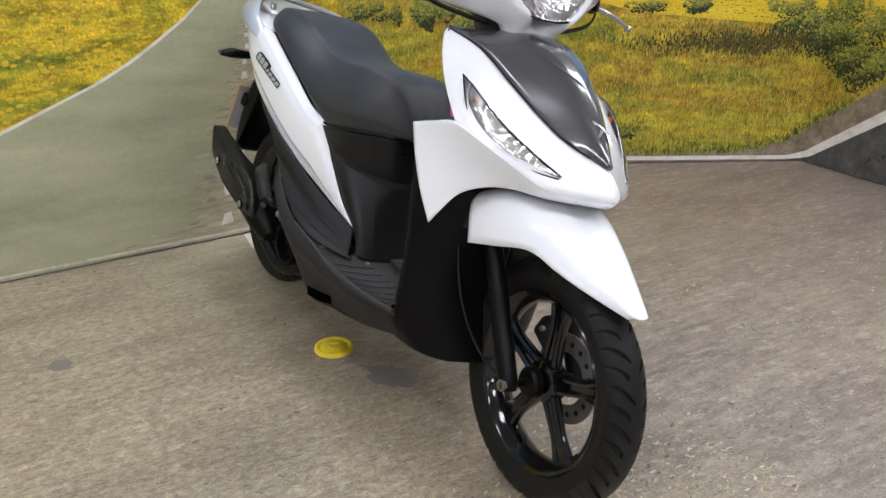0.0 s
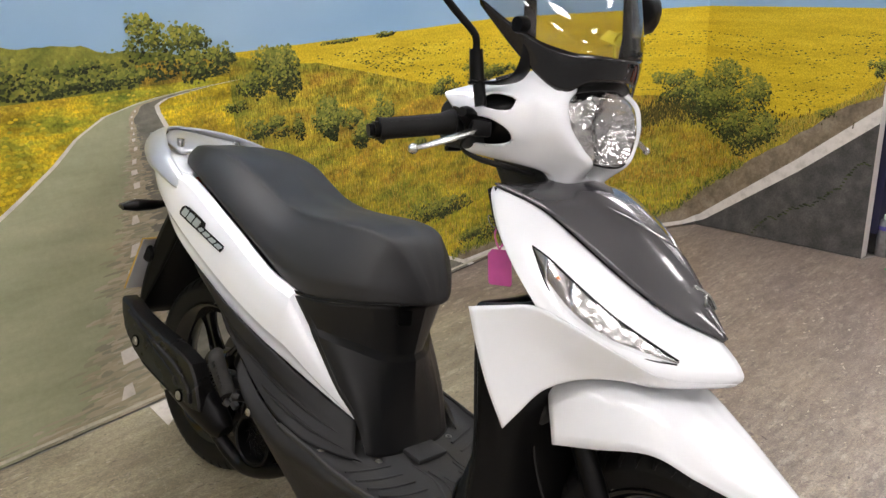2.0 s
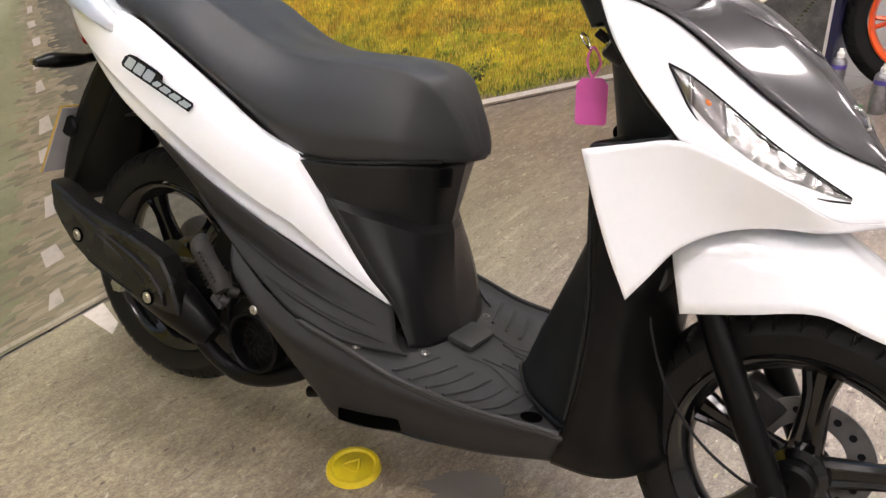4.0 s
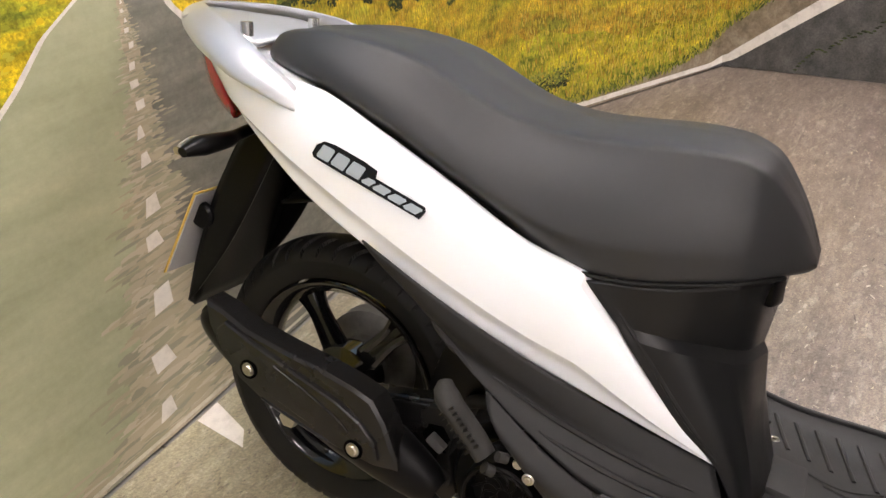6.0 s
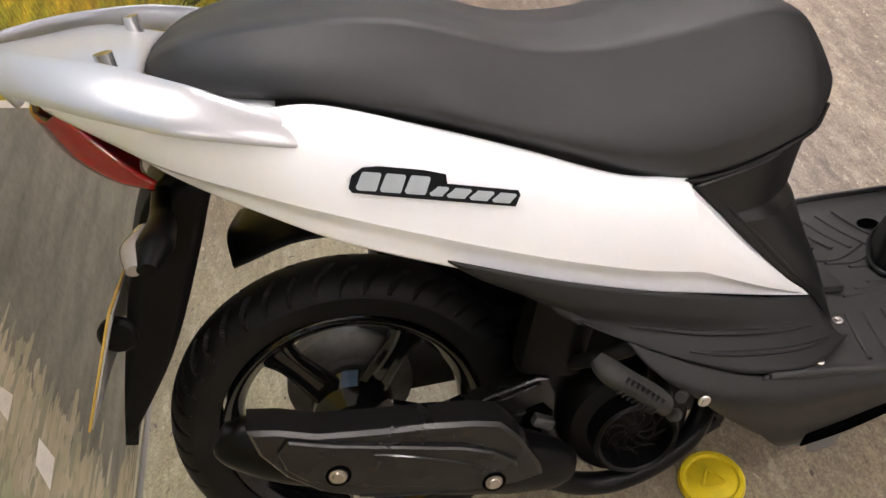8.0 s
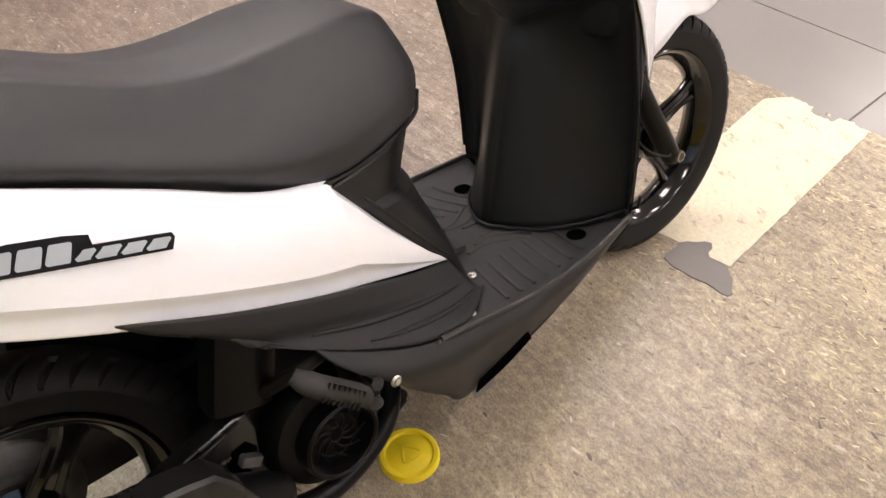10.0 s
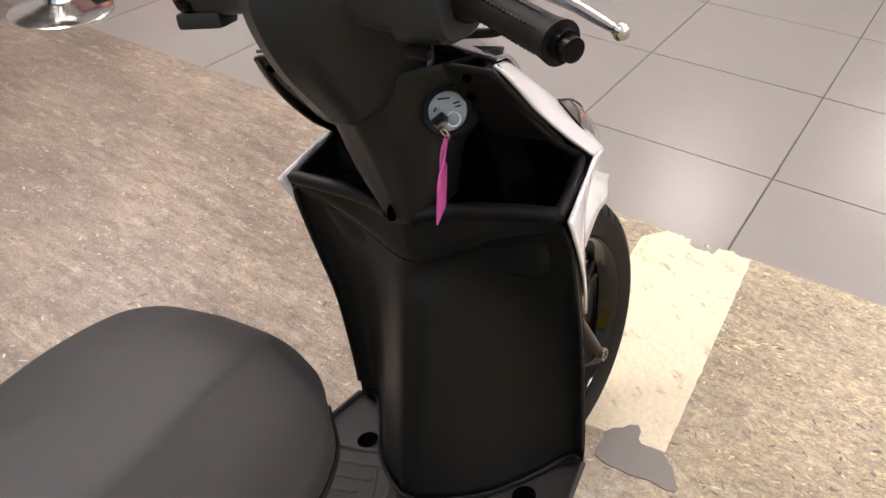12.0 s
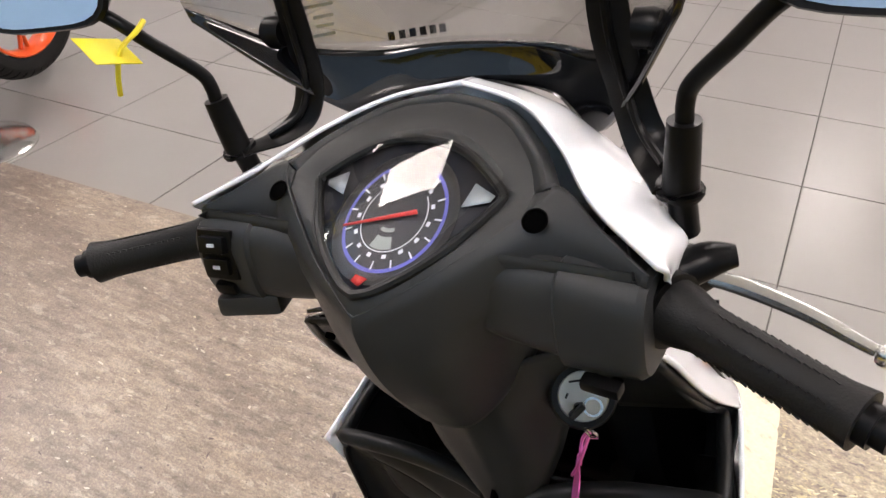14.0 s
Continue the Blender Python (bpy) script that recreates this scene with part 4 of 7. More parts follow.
# front wheel and fork
FC, RC = (1.289, 0, 0.256), (0, 0, 0.262)
front_wheel = cast_wheel("front_wheel", FC, 0.189, 0.066, 5, 0.042, 90, steered, "gloss black cast front wheel")
steered("tyre", tyre_bm(FC, 0.258, 0.092), RUBBER, front_wheel, "black grooved tyre")
disc = lathe([(0.055, 0.046), (0.095, 0.046), (0.095, 0.050), (0.055, 0.050), (0.055, 0.046)], FC, 64)
steered("brake_disc", disc, GREYCAST, front_wheel, "dull steel brake disc")
# black plugs colour in the shade of the disc's drilled holes
holes = joined(*[rod((FC[0] + 0.075 * math.cos(a), 0.0452, FC[2] + 0.075 * math.sin(a)), (FC[0] + 0.075 * math.cos(a), 0.0508, FC[2] + 0.075 * math.sin(a)), 0.006, 8) for a in np.linspace(0, 2 * math.pi, 16, endpoint=False)])
steered("disc_hole_shade", holes, INK, front_wheel)
steered("valve_stem", rod((FC[0] - 0.02, -0.012, FC[2] - 0.165), (FC[0] - 0.016, -0.016, FC[2] - 0.135), 0.004, 8), RUBBER, front_wheel)
steered("hub_drive", lathe([(0.0, -0.055), (0.026, -0.055), (0.032, -0.05), (0.034, -0.036), (0.03, -0.034)], FC, 32), SATIN, front_wheel, "black speedometer drive ring")
for sy in (-1, 1):
    fork = steered("fork_leg", tube([(1.278, sy * 0.088, 0.237), (1.268, sy * 0.088, 0.262), (1.207, sy * 0.088, 0.375), (1.125, sy * 0.088, 0.53)], [0.017, 0.021, 0.021, 0.019], 16, 16), SATIN, scooter, "black front fork leg")
    steered("fork_tube", rod((1.125, sy * 0.088, 0.53), (1.075, sy * 0.088, 0.64), 0.0145, 16), ALU, fork, "bright steel fork tube")
    steered("axle_nut", lathe([(0.0, -sy * 0.012), (0.010, -sy * 0.012), (0.012, -sy * 0.006), (0.012, 0.0), (0.0, 0.0)], (1.280, sy * 0.112, 0.252), 6), STEEL, fork, "zinc axle nut")
steered("axle", rod((1.280, -0.112, 0.252), (1.280, 0.112, 0.252), 0.008), SATIN, front_wheel)
caliper = steered("brake_caliper", block((1.205, 0.062, 0.315), (0.075, 0.045, 0.055), (0, 30, 0), 0.010), CAST, scooter, "dark cast brake caliper")
steered("caliper_bolt", rod((1.20, 0.03, 0.33), (1.20, 0.092, 0.33), 0.006, 8), STEEL, caliper)
steered("speedometer_cable", tube([(1.06, -0.12, 0.60), (1.075, -0.13, 0.48), (1.115, -0.13, 0.382), (1.17, -0.125, 0.316), (1.235, -0.115, 0.275), (1.262, -0.10, 0.268)], 0.0024, 40, 8), RUBBER, scooter, "thin black cable to the front hub")
steered("brake_hose", tube([(1.04, 0.12, 0.62), (1.06, 0.125, 0.50), (1.11, 0.12, 0.40), (1.18, 0.10, 0.34)], 0.005, 30, 8), RUBBER, scooter, "black rubber brake hose")

# front fender
mid_line = [(1.095, 0, 0.605), (1.17, 0, 0.636), (1.25, 0, 0.622), (1.34, 0, 0.573), (1.424, 0, 0.528), (1.502, 0, 0.482)]
ridge = [(1.092, -0.060, 0.603), (1.168, -0.052, 0.632), (1.252, -0.036, 0.620), (1.34, -0.028, 0.572), (1.424, -0.020, 0.527), (1.50, -0.008, 0.482)]
shoulder = [(1.088, -0.122, 0.590), (1.165, -0.112, 0.606), (1.262, -0.088, 0.596), (1.345, -0.068, 0.558), (1.42, -0.046, 0.518), (1.495, -0.016, 0.482)]
hem = [(1.118, -0.138, 0.498), (1.194, -0.127, 0.516), (1.28, -0.107, 0.535), (1.348, -0.083, 0.514), (1.41, -0.058, 0.496), (1.482, -0.018, 0.474)]
side = net([mid_line, ridge, shoulder, hem], 18, 40)
whole = np.concatenate([side[::-1], mirror_y(side)[1:]], 0)
steered("front_fender", sheet(whole), WHITE, scooter, "glossy white front fender", thick=0.004, angle=50)

# nose: two upper wings, two cheeks, grey centre panel
border = [(0.950, -0.176, 0.900), (1.030, -0.146, 0.872), (1.105, -0.114, 0.820), (1.172, -0.084, 0.772), (1.235, -0.049, 0.732), (1.304, 0.0, 0.703)]
wing = [
    border,
    [(0.957, -0.188, 0.884), (1.035, -0.172, 0.846), (1.115, -0.150, 0.797), (1.185, -0.122, 0.748), (1.250, -0.080, 0.708), (1.332, 0.0, 0.680)],
    [(0.985, -0.200, 0.838), (1.045, -0.192, 0.812), (1.120, -0.180, 0.766), (1.195, -0.152, 0.716), (1.265, -0.098, 0.680), (1.346, 0.0, 0.662)],
    [(1.030, -0.209, 0.786), (1.068, -0.206, 0.770), (1.130, -0.199, 0.734), (1.205, -0.162, 0.694), (1.270, -0.107, 0.662), (1.347, 0.0, 0.651)],
    [(1.088, -0.216, 0.733), (1.105, -0.212, 0.727), (1.150, -0.199, 0.714), (1.212, -0.160, 0.682), (1.272, -0.108, 0.650), (1.340, 0.0, 0.643)],
]
both("nose_wing", net(wing, 26, 40), WHITE, scooter, "glossy white upper nose panel", flip=True, angle=50)
cheek = [
    [(0.972, -0.233, 0.706), (1.030, -0.226, 0.720), (1.088, -0.217, 0.731), (1.150, -0.200, 0.712), (1.212, -0.161, 0.680), (1.272, -0.109, 0.649), (1.340, 0.0, 0.642)],
    [(0.995, -0.230, 0.645), (1.045, -0.214, 0.668), (1.095, -0.200, 0.680), (1.155, -0.180, 0.676), (1.212, -0.148, 0.661), (1.270, -0.106, 0.641), (1.336, 0.0, 0.638)],
    [(1.020, -0.220, 0.580), (1.055, -0.205, 0.605), (1.100, -0.186, 0.635), (1.150, -0.163, 0.645), (1.208, -0.136, 0.643), (1.266, -0.100, 0.634), (1.330, 0.0, 0.634)],
    [(1.048, -0.203, 0.515), (1.070, -0.196, 0.548), (1.100, -0.178, 0.592), (1.145, -0.152, 0.618), (1.200, -0.126, 0.629), (1.258, -0.092, 0.628), (1.322, 0.0, 0.630)],
]
both("nose_cheek", net(cheek, 22, 44), WHITE, scooter, "glossy white lower nose cheek", flip=True, angle=50)
centre = [
    [(x + 0.002, y, z + 0.002) for x, y, z in border],
    [(0.978, -0.10, 0.906), (1.062, -0.085, 0.888), (1.134, -0.068, 0.847), (1.200, -0.050, 0.797), (1.254, -0.030, 0.749), (1.307, -0.002, 0.705)],
    [(0.992, -0.05, 0.920), (1.080, -0.045, 0.904), (1.150, -0.036, 0.864), (1.208, -0.026, 0.816), (1.258, -0.016, 0.764), (1.309, -0.001, 0.706)],
    [(1.000, 0.0, 0.924), (1.086, 0.0, 0.908), (1.154, 0.0, 0.871), (1.210, 0.0, 0.825), (1.259, 0.0, 0.772), (1.310, 0.0, 0.707)],
]
half = net(centre, 18, 40)
grey = part("nose_panel", sheet(np.concatenate([half, mirror_y(half)[::-1][1:]], 0), True), GREYPANEL, scooter, "dark grey metallic centre nose panel", thick=0.004, angle=50)
ridge_line = [tuple(p + np.array([0.002, 0, 0.002])) for p in (half[7, 3], half[9, 12], half[14, 19], half[17, 22])]
for sy in (-1, 1):
    part("nose_crease", tube([(x, -sy * y, z) for x, y, z in ridge_line], [0.001, 0.004, 0.0045, 0.003], 30, 8, flat=0.6), GREYPANEL, grey, "raised crease in the grey panel")
badge = []
for k in range(2):
    badge.append(tube([(1.258 - 0.010 * k, 0.014 * (1 - 2 * k), 0.770 + 0.012 * k), (1.264 + 0.004 * k, 0.004, 0.770), (1.274 + 0.006 * k, -0.014 * (1 - 2 * k), 0.756 - 0.008 * k)], 0.0035, 8, 6))
part("badge", joined(*badge), ALU, grey, "small chrome badge")

# turn signal lamps set into the wings
lamp_up = [(1.052, -0.194, 0.819), (1.085, -0.194, 0.806), (1.130, -0.184, 0.777), (1.185, -0.158, 0.737), (1.235, -0.124, 0.704), (1.276, -0.094, 0.678)]
lamp_mid = [(1.053, -0.1955, 0.8175), (1.092, -0.202, 0.786), (1.140, -0.196, 0.748), (1.193, -0.172, 0.713), (1.240, -0.132, 0.690), (1.277, -0.096, 0.676)]
lamp_low = [(1.054, -0.194, 0.816), (1.096, -0.202, 0.761), (1.146, -0.197, 0.717), (1.198, -0.170, 0.690), (1.242, -0.133, 0.677), (1.276, -0.096, 0.672)]
lens = net([lamp_up, lamp_mid, lamp_low], 12, 36)
lens[:, :, 1] += 0.0025
inner = lens * 1.0
inner[:, :, 1] += 0.0040
for q, fl in ((0, True), (1, False)):
    f = (lambda p: mirror_y(p)) if q else (lambda p: p)
    lampo = part("turn_signal", sheet(f(inner)[:, 13:], fl), SIGNAL, scooter, "turn signal lamp with a clear lens", thick=0.001)
    part("lamp_back", sheet(f(inner)[:, 6:14], fl), SMOKE, lampo, "dark upper end of the lamp", thick=0.001)
    part("lamp_spike", sheet(f(lens)[:, :7], fl), SILVER, lampo, "grey pointed upper corner", thick=0.002)
    part("lens", sheet(f(lens), fl), CLEAR, lampo, "clear glossy lens", thick=0.0)
    part("rim", tube([tuple(p) for p in f(lens)[0]], 0.0014, 40, 6), INK, lampo, "black lamp rim")
    part("rim", tube([tuple(p) for p in f(lens)[-1]], 0.0014, 40, 6), INK, lampo, "black lamp rim")
    sg = -1 if not q else 1
    part("bulb", lathe([(0.0, 0.008), (0.005, 0.007), (0.007, 0.003), (0.007, -0.003), (0.0, -0.005)], (1.104, sg * 0.190, 0.776), 16), AMBER, lampo, "orange bulb")

# leg shield: outer face towards the wheel, inner face with knee recess, pockets
shell = [
    [(0.985, -0.222, 0.700), (1.050, -0.205, 0.690), (1.085, -0.150, 0.660), (1.105, -0.07, 0.650), (1.110, 0.0, 0.650)],
    [(1.000, -0.218, 0.600), (1.042, -0.196, 0.560), (1.070, -0.140, 0.550), (1.090, -0.06, 0.545), (1.095, 0.0, 0.545)],
    [(1.005, -0.212, 0.480), (1.040, -0.180, 0.460), (1.062, -0.120, 0.450), (1.078, -0.05, 0.445), (1.082, 0.0, 0.445)],
    [(0.998, -0.206, 0.370), (1.036, -0.170, 0.340), (1.060, -0.110, 0.330), (1.075, -0.05, 0.330), (1.080, 0.0, 0.330)],
    [(0.984, -0.198, 0.280), (1.025, -0.165, 0.255), (1.062, -0.110, 0.240), (1.085, -0.05, 0.235), (1.090, 0.0, 0.235)],
    [(0.965, -0.170, 0.226), (1.020, -0.145, 0.212), (1.064, -0.105, 0.206), (1.095, -0.05, 0.208), (1.102, 0.0, 0.208)],
]
both("leg_shield_front", net(shell, 30, 26), SATIN, scooter, "black plastic leg shield face behind the wheel", flip=False)
knee = [
    [(0.987, -0.208, 0.702), (0.986, -0.190, 0.704), (0.982, -0.12, 0.702), (0.970, -0.07, 0.700), (0.955, -0.025, 0.698), (0.951, 0.0, 0.697)],
    [(0.987, -0.214, 0.690), (0.983, -0.195, 0.686), (0.972, -0.12, 0.668), (0.962, -0.07, 0.650), (0.953, -0.025, 0.634), (0.951, 0.0, 0.630)],
    [(0.991, -0.221, 0.655), (1.000, -0.198, 0.648), (0.994, -0.125, 0.634), (0.980, -0.072, 0.618), (0.958, -0.024, 0.604), (0.954, 0.0, 0.600)],
    [(1.000, -0.217, 0.560), (1.016, -0.190, 0.555), (1.006, -0.130, 0.550), (0.974, -0.075, 0.553), (0.937, -0.024, 0.560), (0.932, 0.0, 0.560)],
    [(1.006, -0.212, 0.480), (1.020, -0.185, 0.475), (1.000, -0.130, 0.470), (0.950, -0.076, 0.470), (0.906, -0.024, 0.470), (0.901, 0.0, 0.470)],
    [(1.000, -0.207, 0.380), (1.014, -0.180, 0.375), (0.982, -0.135, 0.370), (0.921, -0.080, 0.370), (0.871, -0.024, 0.370), (0.866, 0.0, 0.370)],
    [(0.988, -0.201, 0.295), (0.998, -0.178, 0.285), (0.950, -0.138, 0.274), (0.886, -0.088, 0.278), (0.842, -0.022, 0.284), (0.838, 0.0, 0.284)],
]
k = net(knee, 44, 40)
part("leg_shield_inner", sheet(np.concatenate([k, mirror_y(k)[:, ::-1][:, 1:]], 1)), BLACK, scooter, "black moulded leg shield with a knee recess", thick=0.004, angle=60)
groove = [tuple(k[9, j] if j < 40 else k[9, 78 - j] * np.array([1, -1, 1])) for j in range(8, 71, 3)]
part("shield_seam", tube(groove, 0.0014, 60, 6), INK, scooter, "thin panel seam")
for sy in (-1, 1):
    edge = [tuple(p * np.array([1, -sy, 1]) + np.array([-0.003, 0, 0])) for p in k[8::3, 0]]
    part("shield_edge", tube(edge, 0.0034, 40, 8), BLACK, scooter, "rounded edge of the leg shield")
    part("foot_flange", tube([tuple(p * np.array([1, -sy, 1]) + np.array([-0.004, 0, 0.002])) for p in k[-1, ::3]] + [(0.834, 0.0, 0.286)], 0.0032, 40, 8), BLACK, scooter, "rolled lower flange of the leg shield")
    g = lambda pts: [(x, sy * -y, z) for x, y, z in pts]
    pocket = net([
        g([(0.984, -0.020, 0.700), (0.984, -0.12, 0.702), (0.985, -0.206, 0.704), (1.040, -0.214, 0.722), (1.086, -0.212, 0.735), (1.040, -0.204, 0.778), (0.990, -0.196, 0.835), (0.952, -0.176, 0.897)]),
        g([(0.992, -0.030, 0.680), (0.995, -0.12, 0.680), (1.000, -0.190, 0.680), (1.048, -0.200, 0.695), (1.080, -0.196, 0.715), (1.052, -0.188, 0.775), (1.005, -0.180, 0.830), (0.968, -0.160, 0.890)]),
        g([(0.998, -0.035, 0.610), (1.000, -0.12, 0.600), (1.010, -0.170, 0.600), (1.060, -0.170, 0.610), (1.090, -0.150, 0.680), (1.085, -0.140, 0.760), (1.050, -0.130, 0.820), (1.000, -0.120, 0.885)]),
        g([(1.005, -0.040, 0.600), (1.020, -0.10, 0.590), (1.035, -0.12, 0.592), (1.060, -0.10, 0.610), (1.075, -0.080, 0.680), (1.070, -0.070, 0.760), (1.040, -0.070, 0.820), (1.000, -0.070, 0.885)]),
    ], 18, 48)
    pk = part("glove_pocket", sheet(pocket, sy > 0), BLACK, scooter, "open black glove pocket", thick=0.003)
    part("pocket_lip", tube(g([(0.949, -0.168, 0.897), (0.985, -0.183, 0.834), (1.032, -0.191, 0.778), (1.078, -0.198, 0.735), (1.030, -0.208, 0.716), (0.980, -0.212, 0.703)]), [0.005, 0.0055, 0.006, 0.007, 0.008, 0.009], 50, 10), BLACK, pk, "black lip along the white panel")
    part("pocket_rim", tube(g([(0.984, -0.212, 0.703), (0.982, -0.200, 0.705), (0.979, -0.12, 0.700), (0.967, -0.06, 0.697), (0.952, -0.02, 0.692)]), [0.008, 0.010, 0.011, 0.010, 0.007], 40, 12), BLACK, pk, "rounded pocket rim")
# the recess's shade is a near-black disc
part("screw_recess_shade", lathe([(0.0, 0.0), (0.008, 0.001), (0.010, 0.004), (0.013, 0.003)], (0.944, 0.0, 0.700), 16), HOLE_SHADE, scooter, "near-black disc for the shaded screw recess below the column")
cowl = net([
    [(0.948, 0, 0.680), (0.952, -0.020, 0.680), (0.980, -0.036, 0.682), (1.030, -0.040, 0.690)],
    [(0.932, 0, 0.760), (0.940, -0.040, 0.760), (0.968, -0.066, 0.760), (1.030, -0.070, 0.770)],
    [(0.910, 0, 0.835), (0.926, -0.046, 0.835), (0.968, -0.086, 0.835), (1.020, -0.125, 0.840)],
    [(0.905, 0, 0.892), (0.922, -0.050, 0.892), (0.960, -0.110, 0.895), (1.000, -0.160, 0.900)],
], 24, 24)
part("column_cowl", sheet(np.concatenate([cowl, mirror_y(cowl)[:, ::-1][:, 1:]], 1)), COVER, scooter, "black steering column cowl", thick=0.003, angle=60)
for sy in (-1, 1):
    part("cowl_flap", sheet(net([[(0.940, sy * 0.120, 0.905), (0.946, sy * 0.178, 0.896)], [(0.965, sy * 0.120, 0.860), (0.985, sy * 0.195, 0.838)], [(1.000, sy * 0.12, 0.800), (1.045, sy * 0.200, 0.772)]], 12, 8)), BLACK, scooter, "black inner flap of the nose", thick=0.006)
    for fx, fy, fz in ((0.9425, 0.145, 0.8865), (0.960, 0.135, 0.858)):
        # no hole is cut: a near-black stub carries its shade
        part("flap_hole_shade", rod((fx - 0.004, sy * fy, fz - 0.001), (fx - 0.0005, sy * fy, fz + 0.001), 0.0055, 12), HOLE_SHADE, scooter, "near-black disc for the shade of a hole in the flap")

# added dark sheet: blocks the view of the floor between pocket and cowl
part("nose_gap_sheet", sheet(net([[(1.000, -0.125, 0.893), (1.010, 0, 0.893), (1.000, 0.125, 0.893)], [(1.058, -0.165, 0.800), (1.075, 0, 0.800), (1.058, 0.165, 0.800)], [(1.082, -0.182, 0.710), (1.100, 0, 0.700), (1.082, 0.182, 0.710)], [(1.062, -0.165, 0.600), (1.085, 0, 0.600), (1.062, 0.165, 0.600)]], 16, 20)), SATIN, scooter, "added black sheet that keeps the gap inside the nose dark", thick=0.003)

# ignition lock and key
lock_m = Matrix.Translation((0.953, -0.104, 0.841)) @ Vector((-0.78, -0.34, 0.52)).to_track_quat("Z", "Y").to_matrix().to_4x4() @ Matrix.Scale(0.84, 4)


def local(bm, m):
    bm.transform(m)
    return bm


lock = part("ignition_lock", local(lathe([(0.036, -0.03), (0.036, 0.000), (0.033, 0.004), (0.027, 0.004), (0.027, 0.001)], (0, 0, 0), 40, "z"), lock_m), BLACK, scooter, "black ignition lock bezel")
part("lock_plate", local(lathe([(0.0, 0.0035), (0.0255, 0.0035), (0.027, 0.002)], (0, 0, 0), 40, "z"), lock_m), LOCKPLATE, lock, "silver ignition switch plate with worn print")
part("lock_ring", local(lathe([(0.0105, 0.003), (0.0105, 0.006), (0.008, 0.006), (0.008, 0.0025), (0.0, 0.0025)], (0.008, -0.012, 0), 24, "z"), lock_m), ALU, lock)
part("lock_print", local(joined(*[block((x, y, 0.0041), (w, 0.0022, 0.0008), (0, 0, t), 0) for x, y, w, t in ((-0.004, 0.017, 0.017, 0), (0.013, 0.010, 0.009, 8), (0.015, 0.005, 0.008, 10), (-0.017, 0.003, 0.006, 60))]), lock_m), INK, lock, "black unreadable print")
part("key", local(joined(block((-0.009, -0.012, 0.018), (0.020, 0.007, 0.024), (0, 0, 35), 0.003), rod((-0.007, -0.010, 0.002), (-0.007, -0.010, 0.02), 0.005, 12)), lock_m), RUBBER, lock, "black plastic key head")

# handlebar: white front cover, black rear cover, dash
front_cover = net([
    [(1.006, 0, 1.114), (0.988, -0.060, 1.106), (0.949, -0.108, 1.091), (0.902, -0.150, 1.071), (0.869, -0.203, 1.050)],
    [(1.030, 0, 1.106), (1.018, -0.075, 1.094), (0.978, -0.122, 1.080), (0.932, -0.174, 1.060), (0.872, -0.207, 1.046)],
    [(0.990, 0, 1.092), (1.034, -0.076, 1.073), (1.009, -0.134, 1.058), (0.968, -0.191, 1.040), (0.884, -0.203, 1.034)],
    [(0.960, 0, 1.060), (1.040, -0.099, 1.050), (1.012, -0.142, 1.036), (0.978, -0.189, 1.022), (0.892, -0.202, 1.022)],
    [(0.950, 0, 1.020), (1.050, -0.096, 1.011), (1.010, -0.136, 1.002), (0.974, -0.180, 0.998), (0.898, -0.200, 0.998)],
    [(0.950, 0, 0.985), (1.062, -0.073, 0.977), (1.002, -0.119, 0.976), (0.958, -0.164, 0.972), (0.904, -0.188, 0.974)],
    [(0.990, 0, 0.943), (1.067, -0.052, 0.953), (1.000, -0.102, 0.956), (0.950, -0.148, 0.955), (0.904, -0.175, 0.960)],
    [(1.035, 0, 0.918), (1.030, -0.046, 0.920), (1.012, -0.060, 0.925), (1.000, -0.066, 0.930), (0.986, -0.070, 0.935)],
    [(1.018, 0, 0.880), (1.012, -0.042, 0.880), (1.000, -0.052, 0.880), (0.992, -0.057, 0.880), (0.982, -0.060, 0.880)],
], 90, 76)


def slot_at(x, z):
    return (abs(x - 0.968) / 0.025) ** 3 + (abs(z - 1.044 + 0.12 * (x - 0.966)) / 0.0115) ** 3


def lever_at(x, z):
    return (max(x - 0.940, 0) / 0.046) ** 2.4 + (abs(z - 0.997) / 0.0225) ** 2.4


def opening(p):
    """Whether a place on the cover lies in the mirror slot or in the lever opening."""
    return abs(p[1]) > 0.150 and (slot_at(p[0], p[2]) < 1 or lever_at(p[0], p[2]) < 1)


def trim(bm):
    """Draws the torn edge of each opening onto its smooth outline."""
    for v in bm.verts:
        if not v.is_boundary or abs(v.co.y) < 0.145:
            continue
        for fn in (slot_at, lever_at):
            if fn(v.co.x, v.co.z) > 9 or v.co.x < 0.91 or (fn is slot_at) != (v.co.z > 1.025):
                continue
            for _ in range(14):
                x, z, e = v.co.x, v.co.z, 1e-5
                val = fn(x, z)
                gx, gz = (fn(x + e, z) - val) / e, (fn(x, z + e) - val) / e
                k = (1 - val) / (gx * gx + gz * gz + 1e-6)
                v.co.x += max(-0.001, min(0.001, k * gx))
                v.co.z += max(-0.001, min(0.001, k * gz))


for sy in (-1, 1):
    bm = sheet(front_cover if sy < 0 else mirror_y(front_cover), sy < 0)
    gone = [fc for fc in bm.faces if opening(fc.calc_center_median())]
    bmesh.ops.delete(bm, geom=gone, context="FACES")
    trim(bm)
    cover = steered("handlebar_cover_front", bm, WHITE, scooter, "glossy white handlebar front cover", thick=0.004, angle=32)
    inner_net = front_cover[12:62, 38:] + np.array([-0.012, 0.016, 0.0])
    steered("cover_liner", sheet(inner_net if sy < 0 else mirror_y(inner_net), sy < 0), SATIN, cover, "black inside of the cover openings", thick=0.002)
